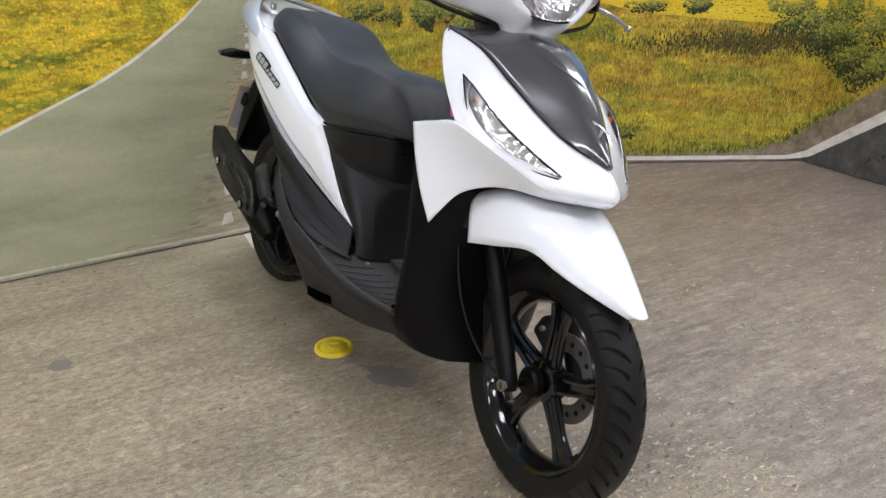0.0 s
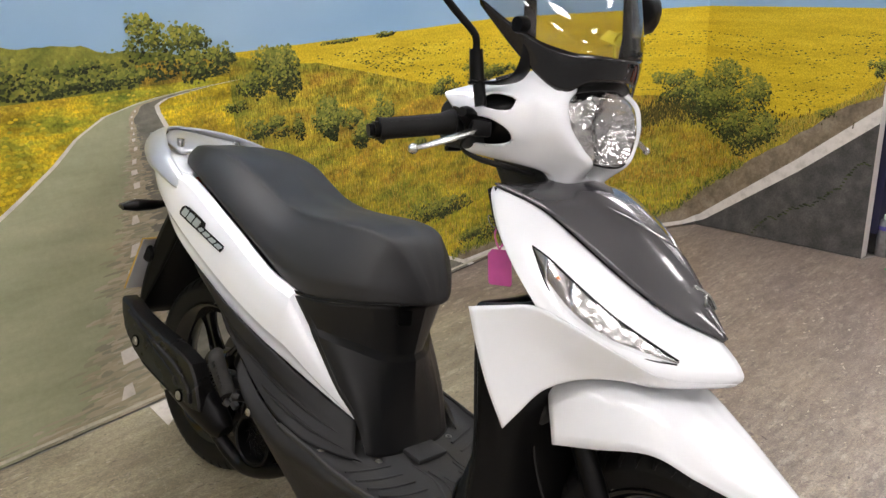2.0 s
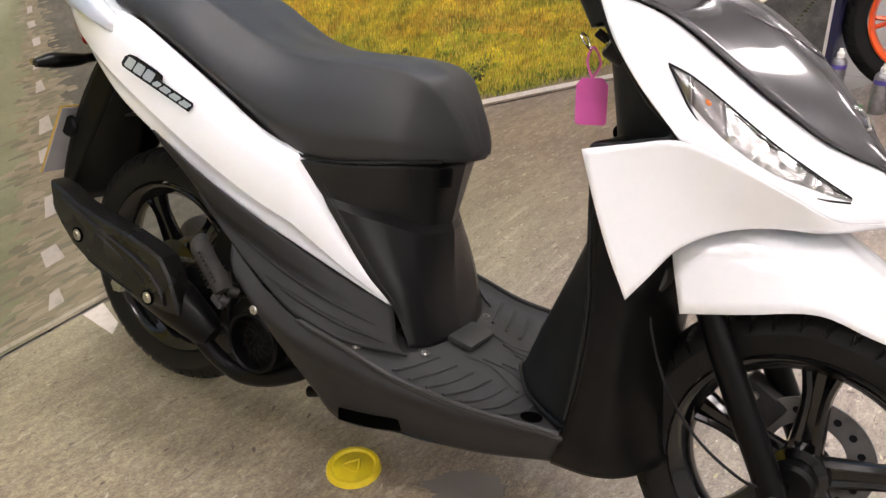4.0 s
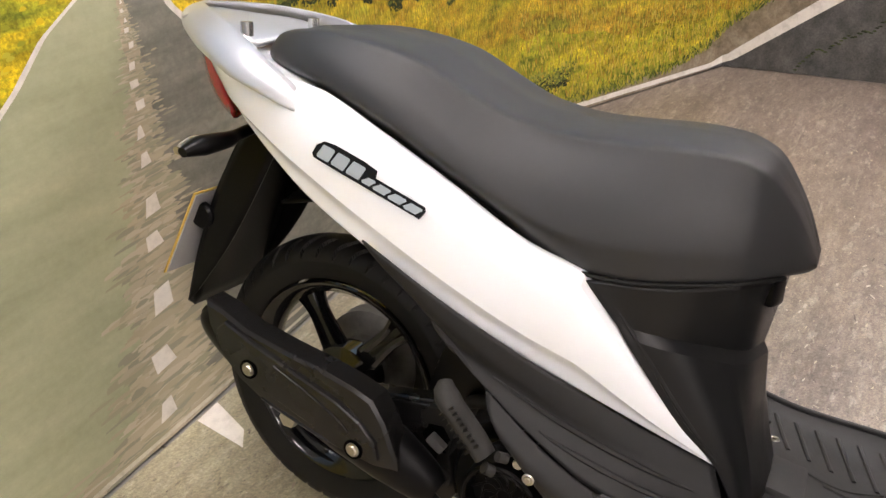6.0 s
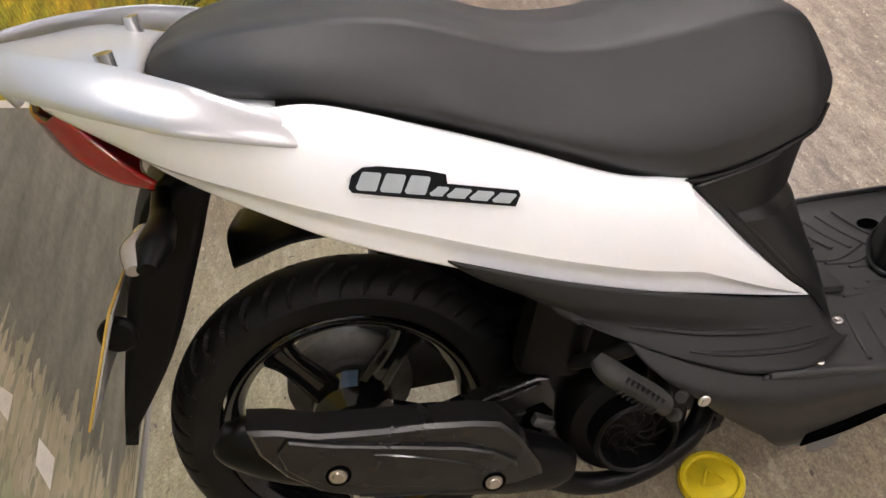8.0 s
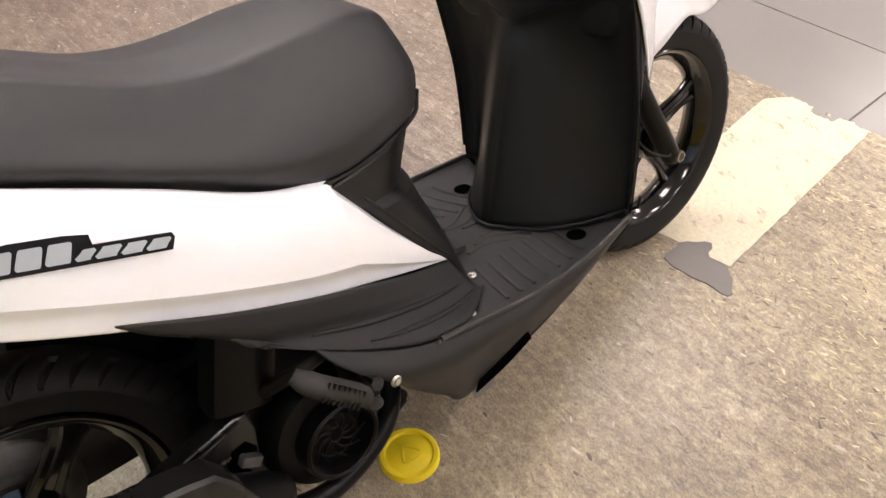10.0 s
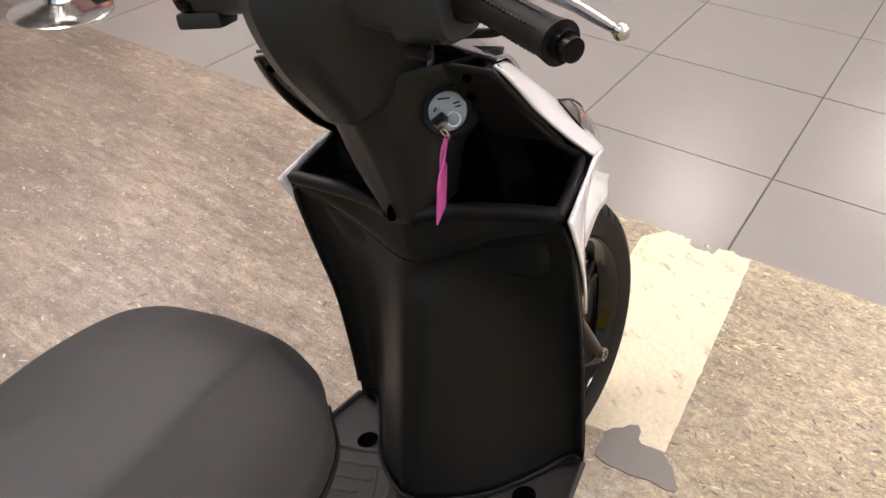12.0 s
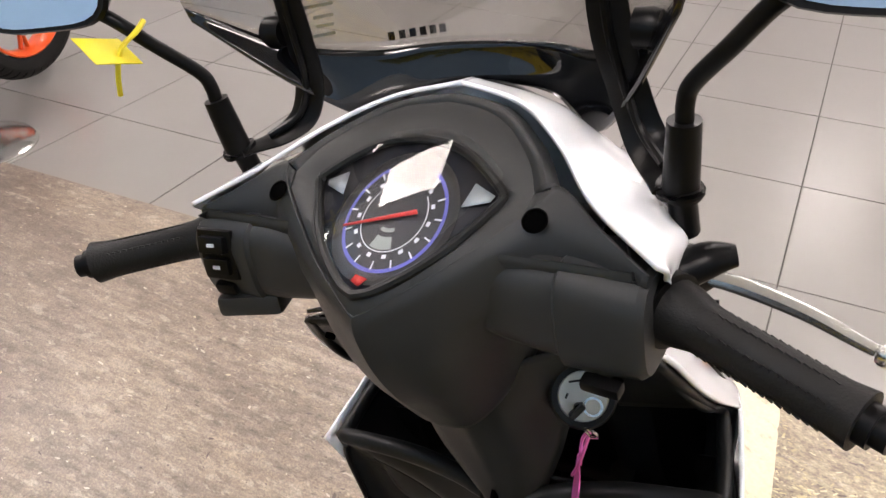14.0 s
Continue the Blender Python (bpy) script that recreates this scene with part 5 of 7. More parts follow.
# rear cover: the arch under the white edge, the raised hood, and the face that runs down into the neck
ARCH = [(1.002, 0.0, 1.109), (0.994, 0.036, 1.106), (0.982, 0.062, 1.102), (0.962, 0.086, 1.094), (0.940, 0.107, 1.086), (0.914, 0.124, 1.077)]
RIDGE = [(0.984, 0.0, 1.108), (0.977, 0.034, 1.106), (0.964, 0.060, 1.101), (0.946, 0.080, 1.094), (0.926, 0.097, 1.085), (0.905, 0.108, 1.074)]
FLANK = [(0.905, 0.108, 1.074), (0.892, 0.106, 1.066), (0.872, 0.084, 1.053), (0.846, 0.053, 1.036), (0.824, 0.025, 1.020), (0.813, 0.006, 1.012)]
mirrored = lambda pts: [(x, -y, z) for x, y, z in pts]
arch_line = np.vstack([curve(mirrored(ARCH), 30)[::-1], curve(ARCH, 30)[1:]])
ridge_top = np.vstack([curve(mirrored(RIDGE), 30)[::-1], curve(RIDGE, 30)[1:]])
rear_rows = [
    [(0.813, 0, 1.012), (0.846, -0.053, 1.036), (0.892, -0.106, 1.066), (0.914, -0.124, 1.077), (0.890, -0.162, 1.062), (0.867, -0.200, 1.047)],
    [(0.811, 0, 1.000), (0.838, -0.050, 1.022), (0.876, -0.104, 1.046), (0.888, -0.126, 1.053), (0.880, -0.162, 1.046), (0.866, -0.198, 1.038)],
    [(0.814, 0, 0.982), (0.836, -0.046, 0.996), (0.866, -0.092, 1.012), (0.880, -0.122, 1.018), (0.880, -0.158, 1.016), (0.876, -0.194, 1.014)],
    [(0.822, 0, 0.955), (0.838, -0.042, 0.965), (0.866, -0.076, 0.985), (0.886, -0.110, 0.992), (0.896, -0.140, 0.992), (0.900, -0.170, 0.994)],
    [(0.838, 0, 0.920), (0.850, -0.037, 0.926), (0.876, -0.062, 0.945), (0.902, -0.092, 0.960), (0.915, -0.120, 0.965), (0.925, -0.150, 0.972)],
    [(0.858, 0, 0.890), (0.867, -0.032, 0.892), (0.894, -0.050, 0.900), (0.935, -0.066, 0.910), (0.962, -0.070, 0.918), (0.988, -0.072, 0.925)],
    [(0.884, 0, 0.850), (0.890, -0.026, 0.851), (0.910, -0.040, 0.858), (0.940, -0.050, 0.870), (0.962, -0.055, 0.878), (0.986, -0.060, 0.886)],
]
rc = net(rear_rows, 56, 46)
rear = steered("handlebar_cover_rear", sheet(np.concatenate([rc, mirror_y(rc)[:, ::-1][:, 1:]], 1)), COVER, scooter, "black handlebar rear cover round the dash", thick=0.003, angle=26)
# the crest between the white edge and the hood
crest = np.stack([arch_line, 0.5 * (arch_line + ridge_top) + np.array([0, 0, 0.0035]), ridge_top], 0)
steered("hood_crest", sheet(crest), COVER, rear, "black crest of the dash hood", thick=0.003, angle=30)
for sy in (-1, 1):
    wedge = net([[(0.905, sy * 0.108, 1.074), (0.909, sy * 0.116, 1.0755), (0.914, sy * 0.124, 1.077)], [(0.892, sy * 0.106, 1.066), (0.903, sy * 0.116, 1.071), (0.914, sy * 0.1242, 1.0768)]], 4, 6)
    steered("hood_corner", sheet(wedge, sy > 0), COVER, rear, thick=0.002)

corner = [(0.943, 0.0), (0.940, 0.028), (0.930, 0.054), (0.913, 0.080), (0.909, 0.0825), (0.903, 0.0815), (0.871, 0.062), (0.847, 0.041), (0.828, 0.017), (0.822, 0.003), (0.822, -0.003), (0.828, -0.017), (0.847, -0.041), (0.871, -0.062), (0.903, -0.0815), (0.909, -0.0825), (0.913, -0.080), (0.930, -0.054), (0.940, -0.028), (0.943, 0.0)]
outline = curve([(x, y, 0) for x, y in corner], 96)[:-1]
tilt = lambda x, y, up=0.0: (x - 0.4 * up, y, 1.0205 + (x - 0.824) * 0.555 + up - 0.9 * y * y)


def fan(pts, up):
    bm = bmesh.new()
    c = bm.verts.new(tilt(0.885, 0, up))
    v = [bm.verts.new(tilt(x, y, up)) for x, y, _ in pts]
    for i in range(len(v)):
        bm.faces.new((c, v[i], v[(i + 1) % len(v)]))
    return bm


dash = steered("dash", fan(outline, 0.004), DIALBLACK, scooter, "speedometer dash under a clear cover", thick=0.002)
steered("dash_rim", tube([tilt(x, y, 0.008) for x, y, _ in np.vstack([outline, outline[:1]])], 0.004, 90, 8), BLACK, dash, "black dash rim")


def bulged(x, y):
    """A place on the domed clear cover of the dash."""
    return (x, y, 1.0205 + (x - 0.824) * 0.555 + 0.020 - 1.5 * (x - 0.895) ** 2 - 1.5 * ((y + 0.032) ** 2 - 0.0010))


rings = [[bulged(0.888 + (x - 0.888) * k, y * k) for x, y, _ in outline] for k in np.linspace(0.02, 1.0, 14)]
steered("dash_cover", sheet(np.array(rings), wrap=True), CLEAR, dash, "clear glossy domed dash cover")
# hood: the ring from the raised ridge down to the rim of the dash
ridge_ring = np.vstack([curve(RIDGE, 40), curve(FLANK, 60)[1:], curve(mirrored(FLANK), 60)[::-1][:-1], curve(mirrored(RIDGE), 40)[::-1][1:-1]])


def ring_point(u, lift):
    """The dash rim's place in the direction of u on the ridge ring."""
    best = outline[np.argmin([abs(math.atan2(p[1], p[0] - 0.885) - math.atan2(u[1], u[0] - 0.885)) for p in outline])]
    return np.array(tilt(best[0], best[1], lift))


inner_ring = np.array([ring_point(u, 0.0065) for u in ridge_ring])
mid_ring = 0.45 * inner_ring + 0.55 * ridge_ring + np.array([0, 0, 0.0028])
steered("dash_surround", sheet(np.stack([ridge_ring, mid_ring, inner_ring], 0), wrap=True), COVER, rear, "raised black hood round the dash", angle=40)
DC = (0.882, -0.003)


def dial_arc(r0, r1, a0, a1, up, n=30):
    rows = []
    for a in np.linspace(radians(a0), radians(a1), n):
        rows.append([tilt(DC[0] + r * math.cos(a), DC[1] + r * math.sin(a), up) for r in (r0, r1)])
    return sheet(np.array(rows))


steered("dial_ring", dial_arc(0.0465, 0.0515, 0, 360, 0.0060, 60), DARK, dash, "grey dial rim")
steered("dial_face", dial_arc(0.0, 0.047, 0, 360, 0.0056, 60), DIALBLACK, dash, "dark round dial")
steered("dial_band", dial_arc(0.0400, 0.0428, 32, 328, 0.0062, 60), DIALBLUE, dash, "blue dial band")
steered("dial_scale", dial_arc(0.0268, 0.0276, 50, 310, 0.0062, 60), DIALWHITE, dash)
ticks = []
for a in np.linspace(40, 320, 13):
    ticks.append(dial_arc(0.0345, 0.0405, a - 1.0, a + 1.0, 0.0064, 3))
for a in np.linspace(45, 315, 12):
    ticks.append(dial_arc(0.0295, 0.0325, a - 3.4, a + 3.4, 0.0064, 3))
steered("dial_marks", joined(*ticks), DIALWHITE, dash, "white dial marks")
steered("dial_needle", sheet(np.array([[tilt(DC[0] + 0.006, DC[1] - 0.018, 0.0075), tilt(DC[0] + 0.003, DC[1] - 0.020, 0.0075)], [tilt(DC[0] - 0.011, DC[1] + 0.040, 0.0075), tilt(DC[0] - 0.0125, DC[1] + 0.040, 0.0075)]])), NEEDLE, dash, "red speedometer needle", thick=0.001)
steered("dial_display", joined(dial_arc(0.010, 0.013, 150, 210, 0.0066, 8), dial_arc(0.0165, 0.026, 158, 202, 0.0066, 8)), LCD, dash, "grey liquid crystal display")
steered("fuel_mark", sheet(np.array([[tilt(0.836, 0.006, 0.007), tilt(0.834, -0.005, 0.007)], [tilt(0.831, 0.008, 0.007), tilt(0.828, 0.000, 0.007)]])), NEEDLE, dash, "red fuel gauge mark", thick=0.0008)
for sy in (-1, 1):
    steered("dash_bar", sheet(np.array([[tilt(0.896, sy * 0.054, 0.0065), tilt(0.915, sy * 0.058, 0.0065)], [tilt(0.904, sy * 0.074, 0.0065), tilt(0.909, sy * 0.076, 0.0065)]])), INKSILVER, dash, "silver dash trim", thick=0.0008)
    hole_m = Matrix.Translation((0.8865, sy * 0.1155, 1.0645)) @ Vector((-0.62, sy * 0.10, 0.78)).to_track_quat("Z", "Y").to_matrix().to_4x4()
    # a shallow dish, coloured near-black for the shade of a deep hole
    steered("screw_hole_shade", local(lathe([(0.0095, 0.0006), (0.0080, 0.0012), (0.0072, 0.0002), (0.0, 0.0)], (0, 0, 0), 20, "z"), hole_m), HOLE_SHADE, rear, "shallow round screw hole with its deep shade coloured in")

# headlight
hl_rows = [
    [(1.034, -0.066, 1.068), (1.050, -0.036, 1.073), (1.057, 0.0, 1.075)],
    [(1.042, -0.097, 1.047), (1.070, -0.052, 1.051), (1.082, 0.0, 1.053)],
    [(1.052, -0.094, 1.011), (1.083, -0.050, 1.012), (1.097, 0.0, 1.012)],
    [(1.064, -0.071, 0.977), (1.085, -0.038, 0.974), (1.096, 0.0, 0.973)],
    [(1.069, -0.050, 0.955), (1.078, -0.022, 0.951), (1.082, 0.0, 0.950)],
]
hl = net([r + [(x, -y, z) for x, y, z in r[::-1][1:]] for r in hl_rows], 26, 35)
hp = hl * 1.0
hp[:, :, 0] = np.minimum(hl[:, :, 0] - 0.003, 1.034 + 9.0 * (hl[:, :, 1] ** 2 + 0.8 * (hl[:, :, 2] - 1.015) ** 2))
head = steered("headlight", sheet(hp), REFLECT, scooter, "clear headlight with a chrome reflector", thick=0.002)
steered("headlight_lens", sheet(hl), CLEAR, head, "clear curved headlight lens")
steered("headlight_rim", tube([tuple(p) for p in np.concatenate([hl[0], hl[1:, -1], hl[-1, ::-1][1:], hl[::-1][1:, 0]])], 0.0018, 90, 8), SATIN, head, "black headlight rim")
steered("headlight_bulb", lathe([(0.0, 0.0), (0.012, 0.002), (0.015, 0.02), (0.018, 0.024)], (0, 0, 0), 20, "z"), ALU, head).data.transform(Matrix.Translation((1.052, 0, 1.012)) @ Matrix.Rotation(radians(-90), 4, "Y"))

steered("headlight_brow", sheet(net([[(1.016, -0.080, 1.094), (1.032, 0, 1.107), (1.016, 0.080, 1.094)], [(1.040, -0.076, 1.080), (1.064, 0, 1.092), (1.040, 0.076, 1.080)], [(1.033, -0.067, 1.069), (1.056, 0, 1.077), (1.033, 0.067, 1.069)]], 8, 20)), SATIN, head, "black brow above the headlight", thick=0.003)


def squared(bm, kx, ky):
    """Turns a round cup into a rounded rectangle of other proportions."""
    for v in bm.verts:
        r = math.hypot(v.co.x, v.co.y)
        if r > 1e-6:
            c, n = v.co.x / r, v.co.y / r
            k = (c ** 4 + n ** 4) ** -0.25
            v.co.x, v.co.y = v.co.x * k * kx, v.co.y * k * ky


# bars, grips, levers, switches, mirrors
for sy in (-1, 1):
    g = lambda x, y, z: (x, sy * y, z)
    name = "right" if sy < 0 else "left"
    bar = steered("handlebar_end", rod(g(0.93, 0.175, 1.010), g(0.912, 0.200, 1.007), 0.013), SATIN, scooter, "black handlebar tube")
    a, b = np.array(g(0.897, 0.200, 1.004) if sy < 0 else g(0.893, 0.196, 1.012)), np.array(g(0.845, 0.326, 0.985) if sy < 0 else g(0.823, 0.304, 1.004))
    prof = [0.0235, 0.0225, 0.0180, 0.0170, 0.0168, 0.0168, 0.0168, 0.0170, 0.0175, 0.0195]
    grip = steered("grip", tube([tuple(a + (b - a) * t) for t in np.linspace(0, 1, 10)], prof, 30, 20), RUBBER, scooter, "black rubber handlebar grip")
    d = (b - a) / np.linalg.norm(b - a)
    ribs = []
    for t in np.linspace(0.26, 0.86, 15):
        c = a + (b - a) * t
        for ang in (40, 90, 140, 220, 270, 320):
            s1 = np.cross(d, (0, 0, 1))
            s1 /= np.linalg.norm(s1)
            s2 = np.cross(s1, d)
            r = 0.0168 * (math.cos(radians(ang)) * s1 + math.sin(radians(ang)) * s2)
            ribs.append(rod(tuple(c + r - d * 0.0025), tuple(c + r + d * 0.0025 + 0.0012 * s1), 0.0010, 5))
    steered("grip_ribs", joined(*ribs), RUBBER, grip)
    steered("bar_end_weight", joined(rod(tuple(b), tuple(b + d * 0.008), 0.0135, 18), rod(tuple(b + d * 0.006), tuple(b + d * 0.017), 0.0105, 18)), SATIN, grip, "black bar end weight")
    axis_pts = [(0.896, 0.060, 1.000), (0.894, 0.090, 1.004), (0.893, 0.118, 1.005), (0.893, 0.136, 1.004), (0.893, 0.139, 1.004), (0.891, 0.165, 1.004), (0.889, 0.194, 1.004), (0.888, 0.199, 1.004)]
    half = [(0.030, 0.026), (0.036, 0.034), (0.038, 0.038), (0.0385, 0.0385), (0.0415, 0.0405), (0.0405, 0.040), (0.038, 0.038), (0.034, 0.034)]
    rings = []
    for (x, y, z), (hx, hz) in zip(axis_pts, half):
        low = 1.0 + (0.12 if sy < 0 else 0.05) * (y > 0.138)
        ring = []
        for t in np.linspace(0, 2 * math.pi, 40, endpoint=False):
            c, n = math.cos(t), math.sin(t)
            k = (abs(c) ** 3.4 + abs(n) ** 3.4) ** (-1 / 3.4)
            ring.append(g(x + hx * k * c, y, z + hz * k * n * (low if n < 0 else 1.0)))
        rings.append(ring)
    sw = steered("switch_housing", sheet(np.array(rings), wrap=True, caps=True), COVER, scooter, "black switch housing", angle=34)
    steered("housing_collar", rod(g(0.896, 0.198, 1.004), g(0.892, 0.207, 1.004), 0.027, 24), SATIN, sw)
    if sy > 0:
        steered("housing_pod", block(g(0.868, 0.160, 0.964), (0.040, 0.060, 0.020), (0, 4, sy * 20), 0.006), COVER, sw)
    if sy > 0:
        steered("switch_panel", block(g(0.852, 0.170, 1.016), (0.006, 0.036, 0.046), (0, 8, 6), 0.003), SATIN, sw, "black switch panel")
        steered("switch_button", block(g(0.849, 0.170, 1.027), (0.010, 0.026, 0.015), (0, 20, 6), 0.002), SATIN, sw, "black rocker switch")
        steered("switch_button", block(g(0.848, 0.170, 1.007), (0.010, 0.026, 0.015), (0, 8, 6), 0.002), SATIN, sw, "black rocker switch")
        steered("switch_mark", block(g(0.8439, 0.168, 1.029), (0.0015, 0.007, 0.0028), (0, 20, 6), 0), DIALWHITE, sw)
        steered("switch_mark", block(g(0.8428, 0.168, 1.008), (0.0015, 0.007, 0.0028), (0, 8, 6), 0), DIALWHITE, sw)
        steered("horn_button", block(g(0.853, 0.172, 0.983), (0.014, 0.022, 0.012), (0, -10, 6), 0.004), SATIN, sw, "black horn button")
    else:
        steered("starter_button", block(g(0.858, 0.166, 0.957), (0.012, 0.030, 0.010), (0, -10, -6), 0.003), SATIN, sw, "black starter button")
    steered("lever_perch", block(g(0.945, 0.195, 1.000), (0.045, 0.034, 0.028), (0, 0, sy * 40), 0.008), SATIN, sw, "black lever clamp")
    steered("lever_bracket", tube([g(0.925, 0.200, 1.014), g(0.934, 0.220, 1.022), g(0.940, 0.236, 1.024)], [0.017, 0.015, 0.009], 12, 12, flat=0.8), SATIN, sw, "black lever bracket")
    lever = steered("brake_lever", tube([g(0.948, 0.203, 0.999), g(0.954, 0.238, 0.990), g(0.950, 0.280, 0.979), g(0.942, 0.312, 0.969), g(0.937, 0.328, 0.965)], [0.007, 0.0085, 0.0075, 0.006, 0.005], 26, 10, flat=0.7), ALU, scooter, "polished aluminium brake lever")
    ball = bmesh.new()
    bmesh.ops.create_icosphere(ball, subdivisions=2, radius=0.0085, matrix=Matrix.Translation(g(0.936, 0.331, 0.964)))
    steered("lever_ball", ball, ALU, lever, "rounded lever tip")
    steered("control_cable", tube([g(0.940, 0.222, 0.985), g(0.932, 0.222, 0.966), g(0.944, 0.192, 0.950), g(0.964, 0.132, 0.936), g(0.974, 0.08, 0.926)], [0.0025, 0.0025, 0.005, 0.005, 0.0035], 30, 8), RUBBER, scooter, "black control cable")
    stem = steered("mirror_stem", tube([g(0.947, 0.200, 1.035), g(0.935, 0.200, 1.08)], [0.010, 0.010], 4, 14, up=(1, 0, 0)), SATIN, scooter, "black mirror stem")
    steered("stem_boot", tube([g(0.935, 0.200, 1.070), g(0.935, 0.200, 1.0735), g(0.9345, 0.2005, 1.0745), g(0.932, 0.203, 1.10), g(0.930, 0.205, 1.124)], [0.0165, 0.0165, 0.0125, 0.0118, 0.011], 20, 18, up=(1, 0, 0)), SATIN, stem, "black rubber boot")
    arm = steered("mirror_arm", tube([g(0.930, 0.205, 1.118), g(0.930, 0.206, 1.136), g(0.927, 0.212, 1.150), g(0.912, 0.238, 1.178), g(0.899, 0.262, 1.204), g(0.893, 0.280, 1.216)], 0.0062, 40, 12, up=(1, 0, 0)), SATIN, stem, "black mirror arm")
    face = Matrix.Translation(g(0.884, 0.325, 1.244)) @ Matrix.Rotation(radians(sy * 12), 4, "Z") @ Matrix.Rotation(radians(-80), 4, "Y")
    cup = lathe([(0.0, -0.035), (0.03, -0.032), (0.055, -0.018), (0.066, 0.0), (0.064, 0.004), (0.058, 0.002), (0.0, 0.002)], (0, 0, 0), 40, "z")
    squared(cup, 0.66, 1.12)
    mh = steered("mirror_head", local(cup, face), SATIN, scooter, "black rounded mirror housing")
    gl = lathe([(0.0, 0.0035), (0.059, 0.0035)], (0, 0, 0), 40, "z")
    squared(gl, 0.66, 1.12)
    steered("mirror_glass", local(gl, face), mat("mirror_glass", (0.75, 0.80, 0.85), 0.02, metal=1.0), mh, "mirror glass")
    steered("screen_bracket", tube([g(0.932, 0.198, 1.0735), g(0.962, 0.180, 1.074), g(0.985, 0.160, 1.088), g(0.991, 0.148, 1.120), g(0.983, 0.141, 1.165), g(0.974, 0.138, 1.250)], [0.0035, 0.0035, 0.0035, 0.0035, 0.0035, 0.003], 34, 14, flat=4.6, up=(0, 1, 0)), SATIN, scooter, "black curved windscreen bracket")
    steered("bracket_rib", tube([g(0.958, 0.182, 1.0785), g(0.981, 0.160, 1.092), g(0.986, 0.148, 1.121), g(0.978, 0.141, 1.166), g(0.970, 0.138, 1.245)], 0.0035, 30, 8), SATIN, scooter)
    steered("bracket_bolt", lathe([(0.0, -0.010), (0.012, -0.010), (0.014, -0.004), (0.014, 0.008), (0.0, 0.010)], g(0.985, 0.166, 1.166), 18, "y"), SATIN, scooter, "black screen bolt")

screen_rows = [
    [(0.930, -0.205, 1.192), (0.984, -0.152, 1.113), (1.030, -0.105, 1.068), (1.058, -0.062, 1.088), (1.072, 0.0, 1.092)],
    [(0.928, -0.209, 1.212), (0.992, -0.164, 1.166), (1.040, -0.108, 1.148), (1.068, -0.056, 1.143), (1.080, 0.0, 1.140)],
    [(0.915, -0.215, 1.300), (0.975, -0.170, 1.275), (1.018, -0.106, 1.263), (1.044, -0.053, 1.257), (1.055, 0.0, 1.255)],
    [(0.890, -0.185, 1.440), (0.930, -0.140, 1.450), (0.960, -0.085, 1.457), (0.982, -0.040, 1.463), (0.990, 0.0, 1.465)],
]
screen = net([r + [(x, -y, z) for x, y, z in r[::-1][1:]] for r in screen_rows], 30, 49)
ws = steered("windscreen", sheet(screen[8:]), SCREEN, scooter, "clear acrylic windscreen with a black lower edge", thick=0.003)
steered("screen_base", sheet(screen[:9]), mat("black_acrylic", (0.004, 0.0045, 0.0055), 0.04, spec=0.45, coat=0.35, vary=0.1), ws, "glossy black lower band of the screen", thick=0.004)
for k in range(6):
    y = 0.050 + 0.0082 * k
    steered("screen_print", block((1.0815 - 3.9 * y * y, y, 1.142), (0.0008, 0.0058, 0.0075), (0, 0, math.degrees(math.atan(8.2 * y))), 0), INK, ws, "small dark print bar")
for y, z, w in ((0.150, 1.180, 0.052), (0.138, 1.170, 0.018), (0.164, 1.170, 0.016), (0.138, 1.162, 0.016), (0.163, 1.162, 0.018), (0.140, 1.154, 0.020), (0.162, 1.154, 0.016)):
    steered("screen_print", block((1.009 - 0.78 * (y - 0.15), y, z), (0.0008, w, 0.003), (0, 0, 38), 0), INKSILVER, ws, "faint grey label bar")

# rear side panels
T = [(-0.205, -0.105, 0.838), (-0.11, -0.148, 0.820), (0.0, -0.168, 0.803), (0.072, -0.166, 0.792), (0.167, -0.168, 0.749), (0.27, -0.167, 0.696), (0.377, -0.164, 0.637), (0.461, -0.158, 0.609), (0.545, -0.149, 0.490), (0.640, -0.132, 0.377)]
L = [(-0.140, -0.128, 0.785), (-0.085, -0.160, 0.746), (-0.01, -0.184, 0.697), (0.068, -0.199, 0.648), (0.170, -0.202, 0.592), (0.28, -0.199, 0.536), (0.388, -0.187, 0.487), (0.470, -0.173, 0.452), (0.560, -0.151, 0.410), (0.642, -0.131, 0.374)]
rowsP = []
for v, out in ((0, 0.0), (0.10, 0.019), (0.28, 0.024), (0.52, 0.023), (0.74, 0.018), (0.86, 0.006), (1.0, 0.0)):
    r = []
    for n, (p, q) in enumerate(zip(T, L)):
        a = np.array(p) * (1 - v) + np.array(q) * v
        a[1] -= out * (0.35 if n == 0 else 0.8 if n == 1 else 0.55 if n == 8 else 0.0 if n == 9 else 1.0)
        r.append(tuple(a))
    rowsP.append(r)
panel_halves = []
for a, b, n in ((0, 8, 64), (7, 10, 19)):
    q = [r[a:b] for r in rowsP]
    panel_halves.append(np.concatenate([net(q[:2], 8, n), net(q[1:5], 22, n)[1:], net(q[4:], 15, n)[1:]], 0))
panel_net = np.concatenate([panel_halves[0], panel_halves[1][:, 1:]], 1)
both("side_panel", panel_net, WHITE, scooter, "glossy white rear side panel", flip=True, angle=14)


